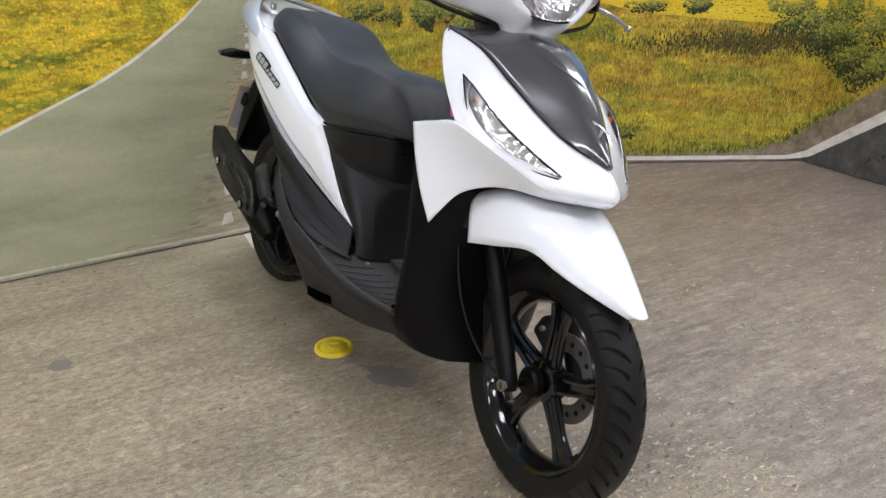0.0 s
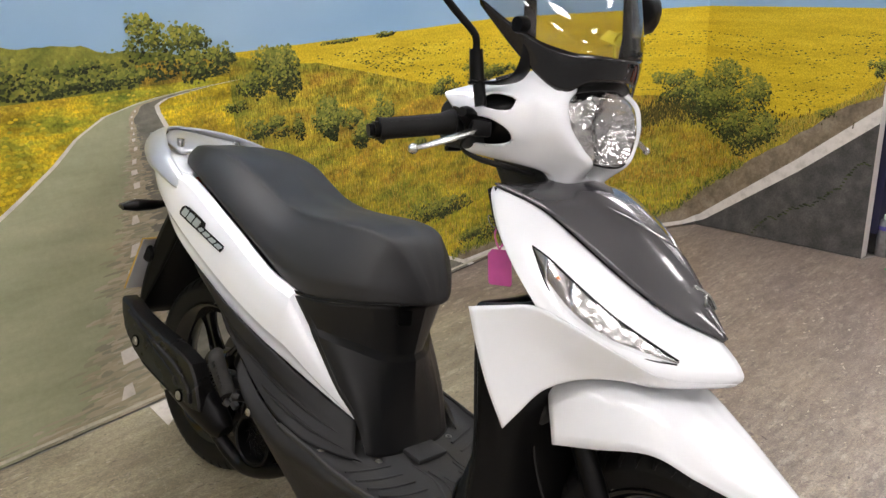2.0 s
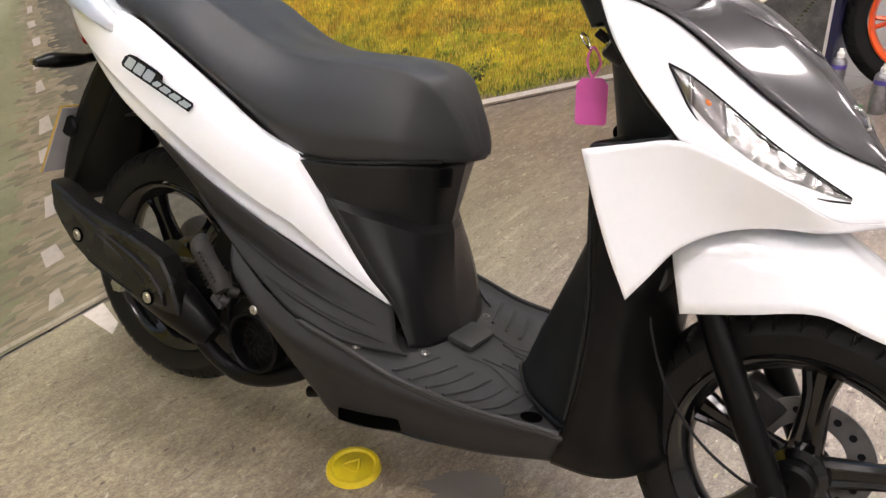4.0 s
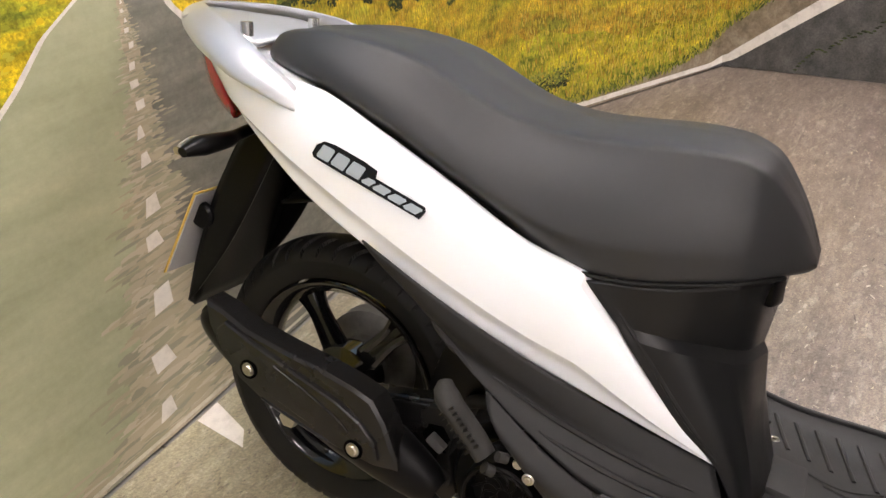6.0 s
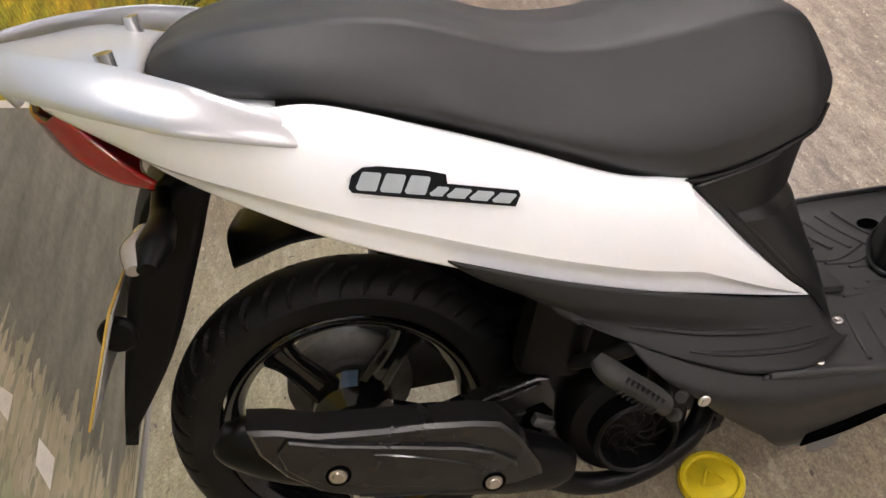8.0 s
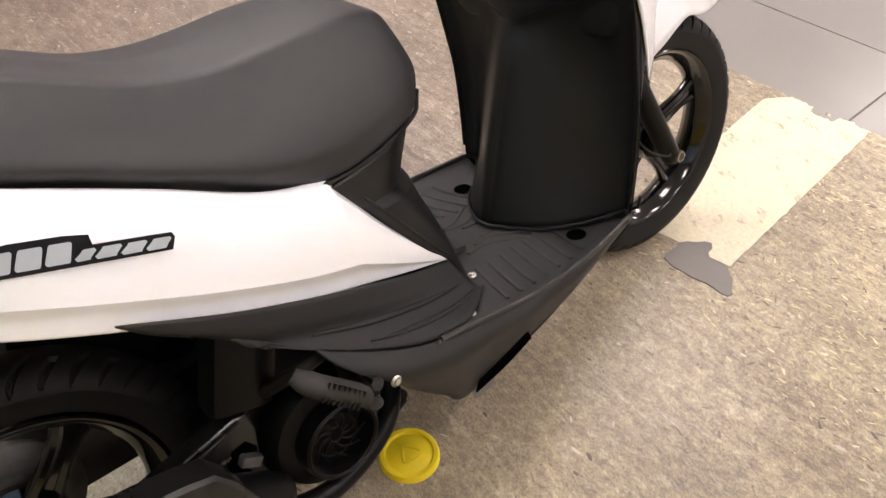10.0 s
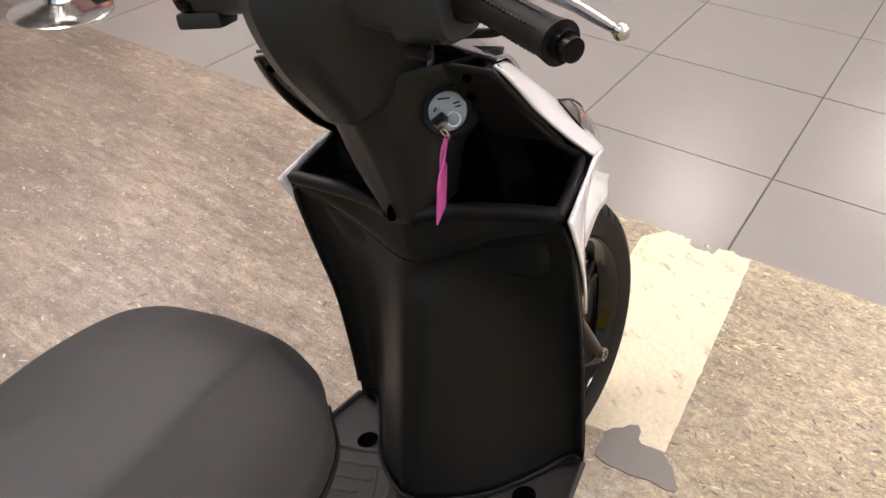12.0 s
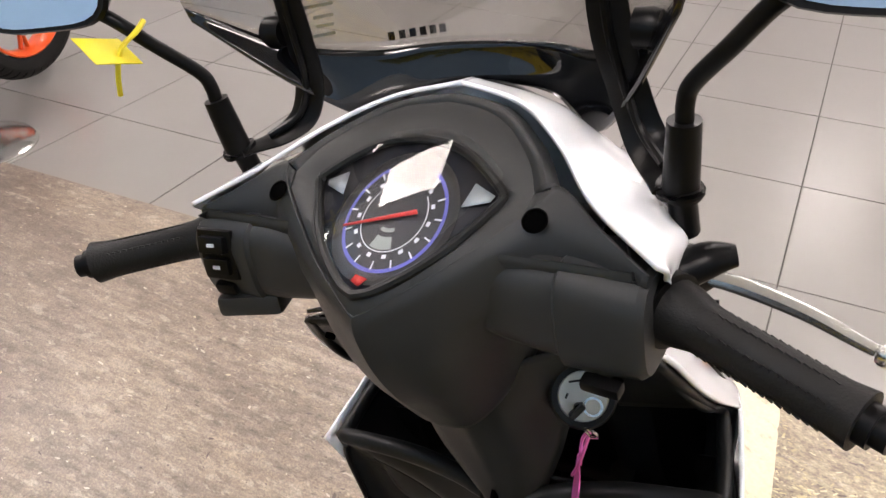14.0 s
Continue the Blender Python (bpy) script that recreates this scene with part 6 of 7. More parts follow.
def on_panel(u, v, off=0.0):
    """A place on the side panel, u along and v down, off metres out."""
    a = panel_net
    i, j = v * (a.shape[0] - 1), u * (a.shape[1] - 1)
    i0, j0 = int(min(i, a.shape[0] - 2)), int(min(j, a.shape[1] - 2))
    fi, fj = i - i0, j - j0
    p = (a[i0, j0] * (1 - fi) + a[i0 + 1, j0] * fi) * (1 - fj) + (a[i0, j0 + 1] * (1 - fi) + a[i0 + 1, j0 + 1] * fi) * fj
    n = np.cross(a[i0 + 1, j0] - a[i0, j0], a[i0, j0 + 1] - a[i0, j0])
    n = n / np.linalg.norm(n)
    return p + n * off * (1 if n[1] < 0 else -1)


def decal(u0, v0, u1, v1, shape, off, material, parent, name, label=""):
    """Flat printed shapes laid on the panel: outlines in a strip from (u0, v0) to (u1, v1)."""
    bits = []
    for pts in shape:
        bm = bmesh.new()
        q = [on_panel(u0 + (u1 - u0) * x - 0.02 * y * (u1 - u0), v0 + (v1 - v0) * x + y * 0.20, off) for x, y in pts]
        c = bm.verts.new(np.mean(q, 0))
        vs = [bm.verts.new(p) for p in q]
        for i in range(len(vs)):
            bm.faces.new((c, vs[i], vs[(i + 1) % len(vs)]))
        bits.append(bm)
    for bm in bits:
        part(name, bm, material, parent, label)


back_shape = [[(0.0, 0.50), (0.03, 0.18), (0.10, -0.02), (0.20, -0.08), (0.46, -0.08), (0.58, -0.02), (0.58, 0.22), (0.99, 0.24), (1.0, 0.36), (0.96, 0.66), (0.20, 0.62), (0.02, 0.60)]]
letters = []
for x0, x1, lo, hi in ((0.05, 0.17, 0.08, 0.52), (0.19, 0.31, 0.08, 0.52), (0.33, 0.45, 0.08, 0.52), (0.47, 0.55, 0.30, 0.53), (0.57, 0.68, 0.31, 0.55), (0.70, 0.81, 0.33, 0.57), (0.83, 0.94, 0.34, 0.59)):
    letters.append([(x0 + 0.004, hi), (x0 - 0.004, hi - 0.06), (x0 + 0.040, lo + 0.05), (x0 + 0.052, lo), (x1 + 0.030, lo), (x1 + 0.036, lo + 0.05), (x1 - 0.002, hi - 0.05), (x1 - 0.012, hi)])
names = [c for c in scooter.children if c.name.startswith("side_panel")]
decal(0.352, 0.385, 0.540, 0.265, back_shape, 0.0045, INK, names[0], "decal", "black slanted panel decal")
decal(0.352, 0.385, 0.540, 0.265, letters, 0.0049, INKSILVER, names[0], "decal_bar")

dark_rows = [
    [(0.167, -0.217, 0.607), (0.28, -0.213, 0.549), (0.388, -0.203, 0.497), (0.470, -0.188, 0.459), (0.560, -0.161, 0.413), (0.644, -0.131, 0.372)],
    [(0.195, -0.212, 0.576), (0.30, -0.214, 0.512), (0.40, -0.203, 0.460), (0.480, -0.193, 0.425), (0.570, -0.170, 0.388), (0.655, -0.140, 0.350)],
    [(0.225, -0.203, 0.548), (0.31, -0.206, 0.485), (0.41, -0.200, 0.436), (0.485, -0.194, 0.405), (0.575, -0.176, 0.370), (0.662, -0.146, 0.336)],
    [(0.262, -0.200, 0.524), (0.33, -0.212, 0.462), (0.42, -0.212, 0.412), (0.495, -0.207, 0.382), (0.585, -0.190, 0.350), (0.672, -0.152, 0.318)],
    [(0.300, -0.196, 0.480), (0.362, -0.213, 0.438), (0.440, -0.221, 0.388), (0.515, -0.226, 0.352), (0.600, -0.214, 0.330), (0.690, -0.150, 0.306)],
]
both("lower_side_panel", net(dark_rows, 20, 40), DARK, scooter, "dark grey lower side panel", flip=True)
for sy in (-1, 1):
    for n, v in enumerate((0.56, 0.80)):
        dn = net(dark_rows, 20, 40)
        line = [tuple(dn[int(v * 19), k] * np.array([1, -sy, 1]) + np.array([0, sy * 0.0015, 0])) for k in range(12 + 5 * n, 38, 2)]
        part("flute", tube(line, [0.0012, 0.0042, 0.0042, 0.0012], 36, 6), DARK, scooter, "moulded flute of the lower panel")
skirt = [
    [(0.360, -0.216, 0.440), (0.440, -0.226, 0.388), (0.520, -0.232, 0.350), (0.617, -0.228, 0.326), (0.720, -0.226, 0.302), (0.845, -0.223, 0.294), (0.985, -0.204, 0.292)],
    [(0.375, -0.234, 0.415), (0.445, -0.244, 0.362), (0.525, -0.246, 0.320), (0.620, -0.240, 0.298), (0.720, -0.234, 0.282), (0.845, -0.227, 0.278), (0.988, -0.202, 0.282)],
    [(0.395, -0.240, 0.388), (0.455, -0.242, 0.335), (0.535, -0.236, 0.285), (0.620, -0.226, 0.260), (0.720, -0.220, 0.248), (0.845, -0.212, 0.248), (0.982, -0.190, 0.258)],
    [(0.420, -0.236, 0.362), (0.475, -0.222, 0.290), (0.535, -0.205, 0.222), (0.590, -0.188, 0.168), (0.720, -0.188, 0.188), (0.842, -0.182, 0.200), (0.968, -0.170, 0.226)],
]
both("footboard_skirt", net(skirt, 22, 50), DARK, scooter, "dark grey footboard skirt", flip=True)
for sy in (-1, 1):
    sl = net([[(0.600, sy * 0.203, 0.205), (0.66, sy * 0.201, 0.212), (0.715, sy * 0.200, 0.222)], [(0.596, sy * 0.196, 0.180), (0.66, sy * 0.197, 0.188), (0.722, sy * 0.198, 0.204)]], 4, 10)
    sl[:, :, 1] += sy * 0.006
    # nothing is cut out: a near-black sheet on the skirt paints the opening's shade
    part("skirt_opening_shade", sheet(sl), HOLE_SHADE, scooter, "near-black sheet for the shaded opening low in the skirt", thick=0.003)
    for p, r in (((0.617, sy * 0.195, 0.3165), 0.0095), ((0.439, sy * 0.2455, 0.347), 0.0085), ((0.70, sy * 0.110, 0.300), 0.008)):
        axis = "z" if abs(p[1]) < 0.2 else "y"
        s = 1 if axis == "z" else sy
        part("screw", lathe([(0.0, 0.004 * s), (0.4 * r, 0.004 * s), (0.45 * r, 0.001 * s), (0.8 * r, 0.002 * s), (r, 0.0)], p, 18, axis), STEEL, scooter, "small fixing screw")
    # a near-black dish on the board paints the hole's shade
    part("board_hole_shade", lathe([(0.0175, 0.0035), (0.0145, 0.0050), (0.0140, 0.0030), (0.0, 0.0026)], (0.916, sy * 0.143, 0.2668), 22, "z"), HOLE_SHADE, scooter, "near-black disc for the shaded hole in the footboard")

belly = net([[(0.56, -0.19, 0.20), (0.75, -0.19, 0.195), (0.97, -0.165, 0.23)], [(0.56, -0.1, 0.16), (0.75, -0.1, 0.165), (1.0, -0.1, 0.21)], [(0.56, 0, 0.155), (0.75, 0, 0.16), (1.05, 0, 0.208)]], 10, 14)
part("belly_cover", sheet(np.concatenate([belly, mirror_y(belly)[::-1][1:]], 0)), BLACK, scooter, "black belly cover", thick=0.004)
board = [
    [(0.520, -0.234, 0.350), (0.620, -0.230, 0.326), (0.720, -0.227, 0.302), (0.845, -0.224, 0.294), (0.990, -0.203, 0.292)],
    [(0.560, -0.205, 0.338), (0.640, -0.200, 0.310), (0.730, -0.200, 0.290), (0.845, -0.196, 0.280), (0.988, -0.185, 0.280)],
    [(0.610, -0.150, 0.326), (0.670, -0.150, 0.303), (0.750, -0.145, 0.284), (0.850, -0.140, 0.270), (0.985, -0.140, 0.265)],
    [(0.640, -0.07, 0.318), (0.700, -0.07, 0.303), (0.760, -0.07, 0.288), (0.850, -0.07, 0.274), (0.960, -0.07, 0.268)],
    [(0.640, 0.0, 0.318), (0.700, 0.0, 0.305), (0.760, 0.0, 0.290), (0.850, 0.0, 0.276), (0.950, 0.0, 0.270)],
]
bo = net(board, 24, 44)
foot = part("footboard", sheet(np.concatenate([bo, mirror_y(bo)[::-1][1:]], 0)), BOARD, scooter, "dark grey ribbed footboard", thick=0.006)


def on_board(x, y):
    j = np.argmin(np.abs(bo[:, :, 0] - x) + 1.5 * np.abs(bo[:, :, 1] + abs(y)))
    return bo.reshape(-1, 3)[j, 2]


for sy in (-1, 1):
    for n in range(7):
        x = 0.705 + 0.031 * n
        pts = [(x - 0.012, 0.196 - 0.004 * n * 0.3), (x + 0.004, 0.14), (x + 0.016, 0.098 - 0.004 * n)]
        part("rib", tube([(px, sy * py, on_board(px, py) + 0.0012) for px, py in pts], 0.0036, 10, 6, flat=0.6), BOARD, foot)
    for n in range(3):
        pts = [(0.745 + 0.03 * n, 0.055 - 0.016 * n), (0.80 + 0.02 * n, 0.05 - 0.014 * n), (0.865, 0.086 - 0.03 * n)]
        part("rib", tube([(px, sy * py, on_board(px, py) + 0.0012) for px, py in pts], 0.0034, 14, 6, flat=0.6), BOARD, foot)
    part("board_edge", tube([(0.530, sy * 0.234, 0.349), (0.620, sy * 0.230, 0.328), (0.720, sy * 0.227, 0.304), (0.845, sy * 0.224, 0.296), (0.985, sy * 0.205, 0.294)], 0.0042, 40, 8), BOARD, foot, "raised footboard edge")
part("board_latch", block((0.728, 0, 0.303), (0.05, 0.09, 0.012), (0, 10, 0), 0.005), BOARD, foot, "small raised cover on the footboard")

post = [
    [(0.463, -0.163, 0.598), (0.560, -0.150, 0.604), (0.636, -0.108, 0.612), (0.668, -0.060, 0.612), (0.682, 0.0, 0.612)],
    [(0.506, -0.156, 0.544), (0.572, -0.128, 0.530), (0.628, -0.066, 0.506), (0.650, -0.040, 0.500), (0.664, 0.0, 0.500)],
    [(0.516, -0.156, 0.530), (0.580, -0.138, 0.516), (0.638, -0.078, 0.490), (0.656, -0.048, 0.486), (0.671, 0.0, 0.486)],
    [(0.590, -0.143, 0.430), (0.634, -0.128, 0.426), (0.664, -0.088, 0.412), (0.672, -0.056, 0.408), (0.679, 0.0, 0.406)],
    [(0.642, -0.130, 0.374), (0.662, -0.120, 0.372), (0.678, -0.090, 0.366), (0.682, -0.058, 0.362), (0.686, 0.0, 0.360)],
    [(0.676, -0.126, 0.310), (0.685, -0.112, 0.306), (0.692, -0.090, 0.302), (0.700, -0.060, 0.302), (0.705, 0.0, 0.302)],
]
bands = [net([r[a:b] for r in post[c:d]], m, n) for c, d, m in ((0, 2, 14), (1, 3, 5), (2, 6, 30)) for a, b, n in ((0, 3, 20), (2, 5, 14))]
po = np.concatenate([np.concatenate([bands[2 * i], bands[2 * i + 1][:, 1:]], 1)[(1 if i else 0):] for i in range(3)], 0)
post_ob = part("seat_base_cover", sheet(np.concatenate([po, mirror_y(po)[:, ::-1][:, 1:]], 1)), POST, scooter, "black moulded cover below the seat", thick=0.004, angle=16)
part("seat_latch", block((0.672, -0.048, 0.588), (0.014, 0.030, 0.034), (0, 0, -24), 0.005), SATIN, post_ob, "black hook recess below the seat")
for sy in (-1, 1):
    part("flute", tube([(0.500, sy * 0.1585, 0.572), (0.545, sy * 0.1515, 0.512), (0.600, sy * 0.1425, 0.436), (0.648, sy * 0.1305, 0.378)], [0.001, 0.004, 0.004, 0.002], 30, 8), POST, post_ob, "moulded rib beside the white panel")

# seat: sections from back to front
SEAT = [(-0.108, 0.045, 0.025, 0.812, 0.832), (-0.094, 0.075, 0.050, 0.803, 0.848), (-0.05, 0.112, 0.078, 0.798, 0.864), (0.05, 0.154, 0.103, 0.782, 0.868), (0.165, 0.173, 0.108, 0.741, 0.849), (0.25, 0.174, 0.102, 0.698, 0.812), (0.31, 0.174, 0.099, 0.667, 0.786), (0.38, 0.173, 0.100, 0.630, 0.772), (0.45, 0.171, 0.104, 0.606, 0.770), (0.53, 0.164, 0.104, 0.606, 0.772), (0.595, 0.150, 0.094, 0.614, 0.768), (0.632, 0.134, 0.082, 0.618, 0.756), (0.652, 0.115, 0.068, 0.619, 0.742), (0.672, 0.092, 0.054, 0.620, 0.716), (0.690, 0.071, 0.042, 0.620, 0.686), (0.704, 0.050, 0.030, 0.620, 0.655), (0.713, 0.028, 0.018, 0.621, 0.632)]
prof = curve(SEAT, 86)
rings = []
for x, wb, wt, zb, zt in prof:
    h = zt - zb
    tuck = float(np.interp(x, (-0.1, 0.0, 0.34, 0.50, 0.72), (0.3 * wb, 0.024, 0.024, 0.006, 0.002)))
    side_pts = [(wb - tuck - 0.010, zb - 0.002), (wb - tuck, zb + 0.004), (wb - 0.25 * tuck, zb + 0.16 * h), (wb + 0.002 - 0.04 * (wb - wt), zb + 0.30 * h), (0.55 * wb + 0.45 * wt + 0.010, zb + 0.58 * h), (wt + 0.011, zb + 0.865 * h), (wt + 0.002, zb + 0.935 * h), (wt - 0.014, zb + 0.962 * h), (0.5 * wt, zt - 0.003), (0.0, zt)]
    c = curve([(0, y, z) for y, z in side_pts], 34)
    ring = [(x, -p[1], p[2]) for p in c] + [(x, p[1], p[2]) for p in c[::-1][1:]]
    rings.append(ring)
seat = part("seat", sheet(np.array(rings), wrap=True, caps=True), VINYL, scooter, "black vinyl dual seat", angle=70)
part("seat_piping", tube([(x, -(wb - float(np.interp(x, (-0.1, 0.0, 0.34, 0.50, 0.72), (0.3 * wb, 0.024, 0.024, 0.006, 0.002))) + 0.001), zb - 0.001) for x, wb, wt, zb, zt in prof[12:76:4]], 0.003, 60, 8), RUBBER, seat, "black seat edge")


# tail: grab rail, lamp, mudguard, plate, indicators
arms = []
for sy in (-1, 1):
    arms.append(tube([(0.066, sy * 0.182, 0.757), (0.03, sy * 0.190, 0.782), (-0.05, sy * 0.186, 0.820), (-0.13, sy * 0.155, 0.850), (-0.21, sy * 0.105, 0.870), (-0.27, sy * 0.05, 0.880), (-0.298, 0.0, 0.884)], [0.005, 0.018, 0.029, 0.031, 0.026, 0.020, 0.017], 50, 18, flat=0.30, up=(0, sy * 0.60, 0.80)))
rail = part("grab_rail", joined(*arms), SILVER, scooter, "silver painted grab rail", angle=60)
part("rail_plate", sheet(net([[(-0.10, -0.10, 0.838), (-0.10, 0.0, 0.846), (-0.10, 0.10, 0.838)], [(-0.17, -0.105, 0.862), (-0.17, 0.0, 0.866), (-0.17, 0.105, 0.862)], [(-0.23, -0.065, 0.871), (-0.23, 0.0, 0.875), (-0.23, 0.065, 0.871)], [(-0.28, -0.025, 0.879), (-0.28, 0.0, 0.881), (-0.28, 0.025, 0.879)]], 16, 14)), SILVER, rail, "silver rail bridge", thick=0.008)
for sy in (-1, 1):
    part("rail_bolt", rod((-0.13, sy * 0.085, 0.845), (-0.13, sy * 0.085, 0.868), 0.010, 16), ALU, rail, "bright rail bolt")
    part("rail_lug", rod((-0.235, sy * 0.105, 0.872), (-0.222, sy * 0.100, 0.838), 0.006, 10), SILVER, rail)
tail_top = net([[(0.03, -0.165, 0.792), (0.03, 0, 0.80), (0.03, 0.165, 0.792)], [(-0.11, -0.146, 0.820), (-0.11, 0, 0.832), (-0.11, 0.146, 0.820)], [(-0.205, -0.104, 0.838), (-0.215, 0, 0.846), (-0.205, 0.104, 0.838)], [(-0.225, -0.07, 0.832), (-0.245, 0, 0.838), (-0.225, 0.07, 0.832)]], 14, 16)
part("tail_cover", sheet(tail_top), WHITE, scooter, "white tail cover", thick=0.004)
red = net([
    [(-0.182, -0.112, 0.829), (-0.157, -0.121, 0.792), (-0.133, -0.129, 0.760), (-0.110, -0.140, 0.740)],
    [(-0.202, -0.100, 0.818), (-0.184, -0.106, 0.775), (-0.155, -0.114, 0.745), (-0.118, -0.128, 0.732)],
    [(-0.226, -0.060, 0.822), (-0.212, -0.062, 0.780), (-0.184, -0.066, 0.752), (-0.138, -0.070, 0.738)],
    [(-0.236, 0.0, 0.824), (-0.224, 0.0, 0.784), (-0.195, 0.0, 0.756), (-0.145, 0.0, 0.742)],
], 16, 14)
part("tail_lamp", sheet(np.concatenate([red, mirror_y(red)[::-1][1:]], 0)), REDLENS, scooter, "red wraparound tail lamp", thick=0.006)
under = net([[(-0.088, -0.150, 0.742), (-0.10, 0, 0.742), (-0.088, 0.150, 0.742)], [(0.02, -0.150, 0.672), (0.02, 0, 0.68), (0.02, 0.150, 0.672)], [(0.16, -0.165, 0.585), (0.16, 0, 0.60), (0.16, 0.165, 0.585)], [(0.30, -0.160, 0.520), (0.30, 0, 0.53), (0.30, 0.160, 0.520)]], 14, 12)
part("tail_underside", sheet(under), SATIN, scooter, "black underside of the tail", thick=0.004)
guard = net([
    [(-0.090, -0.080, 0.735), (-0.110, 0, 0.738), (-0.090, 0.080, 0.735)],
    [(-0.150, -0.085, 0.690), (-0.165, 0, 0.692), (-0.150, 0.085, 0.690)],
    [(-0.200, -0.094, 0.595), (-0.214, 0, 0.597), (-0.200, 0.094, 0.595)],
    [(-0.246, -0.098, 0.480), (-0.258, 0, 0.482), (-0.246, 0.098, 0.480)],
    [(-0.286, -0.090, 0.372), (-0.294, 0, 0.366), (-0.286, 0.090, 0.372)],
], 22, 12)
mud = part("rear_mudguard", sheet(guard), SATIN, scooter, "black rear mudguard with plate holder", thick=0.014)
for sy in (-1, 1):
    part("guard_side", sheet(net([[(-0.060, sy * 0.082, 0.720), (-0.140, sy * 0.086, 0.700)], [(-0.110, sy * 0.088, 0.620), (-0.196, sy * 0.095, 0.605)], [(-0.180, sy * 0.096, 0.500), (-0.246, sy * 0.099, 0.485)], [(-0.272, sy * 0.092, 0.385), (-0.288, sy * 0.091, 0.372)]], 16, 6)), SATIN, mud, thick=0.004)
pm = Matrix.Translation((-0.262, -0.012, 0.512)) @ Matrix.Rotation(radians(28), 4, "Y")
np_ob = part("number_plate", local(block((0.002, 0, 0), (0.002, 0.222, 0.172), bevel=0), pm), GREYTAPE, scooter, "grey backed number plate with yellow edge")
part("plate_face", local(block((-0.001, 0, 0), (0.003, 0.228, 0.178), bevel=0.001), pm), PLATEYELLOW, np_ob, "yellow plate face")
part("plate_bars", local(joined(*[block((-0.0032, 0.075 - 0.05 * (n % 4), 0.036 - 0.075 * (n // 4)), (0.001, 0.028, 0.055), bevel=0) for n in range(7)]), pm), INK, np_ob, "plain dark bars")
for sy in (-1, 1):
    ind = part("rear_indicator", tube([(-0.125, sy * 0.085, 0.705), (-0.122, sy * 0.13, 0.700), (-0.118, sy * 0.160, 0.698), (-0.120, sy * 0.205, 0.697), (-0.124, sy * 0.240, 0.692)], [0.012, 0.012, 0.017, 0.021, 0.010], 30, 14, flat=0.75), SATIN, scooter, "black rear turn signal stalk")
    part("indicator_lens", tube([(-0.136, sy * 0.158, 0.698), (-0.140, sy * 0.200, 0.697), (-0.136, sy * 0.238, 0.693)], [0.009, 0.016, 0.008], 14, 12, flat=0.8), mat("smoked_lens", (0.30, 0.28, 0.25), 0.12, metal=0.4, coat=0.5), ind, "smoked lens")
part("reflector", lathe([(0.0, -0.008), (0.020, -0.008), (0.024, -0.003), (0.024, 0.004), (0.0, 0.004)], (-0.232, -0.098, 0.545), 24), SATIN, mud, "dark round reflector on the mudguard")

# rear wheel, muffler, engine
rear_wheel = cast_wheel("rear_wheel", RC, 0.189, 0.072, 5, 0.062, 48, part, "gloss black cast rear wheel")
part("tyre", tyre_bm(RC, 0.262, 0.094), RUBBER, rear_wheel, "black grooved tyre")
part("brake_drum", lathe([(0.0, 0.048), (0.05, 0.048), (0.056, 0.056), (0.088, 0.058), (0.098, 0.066), (0.100, 0.10), (0.090, 0.105)], RC, 48), GREYCAST, rear_wheel, "dull cast brake drum")
mc = [(-0.138, -0.190, 0.432), (-0.120, -0.192, 0.418), (-0.06, -0.194, 0.388), (0.04, -0.192, 0.345), (0.13, -0.190, 0.305), (0.20, -0.186, 0.272), (0.255, -0.180, 0.240), (0.275, -0.178, 0.228)]
muffler = part("muffler", tube(mc, [0.018, 0.034, 0.046, 0.052, 0.052, 0.048, 0.036, 0.024], 50, 22, up=(0, 1, 0), flat=0.80), SATIN, scooter, "black muffler with a heat shield", angle=50)


def shield_plate(pts, y0, depth, edge):
    """A moulded plate with the outline pts (x, z), its front depth metres out from y0, following the muffler's slant."""
    bm = bmesh.new()
    f = bm.faces.new([bm.verts.new((x, y0, z)) for x, z in pts])
    got = bmesh.ops.extrude_face_region(bm, geom=[f])
    out = [v for v in got["geom"] if isinstance(v, bmesh.types.BMVert)]
    bmesh.ops.translate(bm, vec=(0, -depth, 0), verts=out)
    rim = [e for e in bm.edges if e.verts[0] in out and e.verts[1] in out]
    bmesh.ops.bevel(bm, geom=rim, offset=edge, segments=3, affect="EDGES", profile=0.6)
    for v in bm.verts:
        v.co.y += 0.075 * v.co.x
    bmesh.ops.recalc_face_normals(bm, faces=bm.faces)
    return bm


shell_pts = [(-0.092, 0.474), (-0.058, 0.462), (-0.018, 0.440), (0.052, 0.420), (0.113, 0.405), (0.160, 0.390), (0.192, 0.376), (0.212, 0.344), (0.232, 0.290), (0.234, 0.270), (0.195, 0.268), (0.131, 0.282), (0.070, 0.304), (0.006, 0.326), (-0.036, 0.354), (-0.068, 0.391), (-0.088, 0.434)]
hs = part("heat_shield", shield_plate(shell_pts, -0.200, 0.043, 0.012), SHIELD, muffler, "black plastic muffler heat shield", angle=24)
raised = [(-0.066, 0.436), (-0.050, 0.450), (0.000, 0.424), (0.052, 0.402), (0.140, 0.364), (0.176, 0.342), (0.200, 0.316), (0.206, 0.286), (0.156, 0.286), (0.111, 0.308), (0.019, 0.348), (-0.045, 0.384), (-0.063, 0.410)]
part("shield_panel", shield_plate(raised, -0.238, 0.0125, 0.006), SHIELD, hs, "raised centre panel of the heat shield", angle=24)
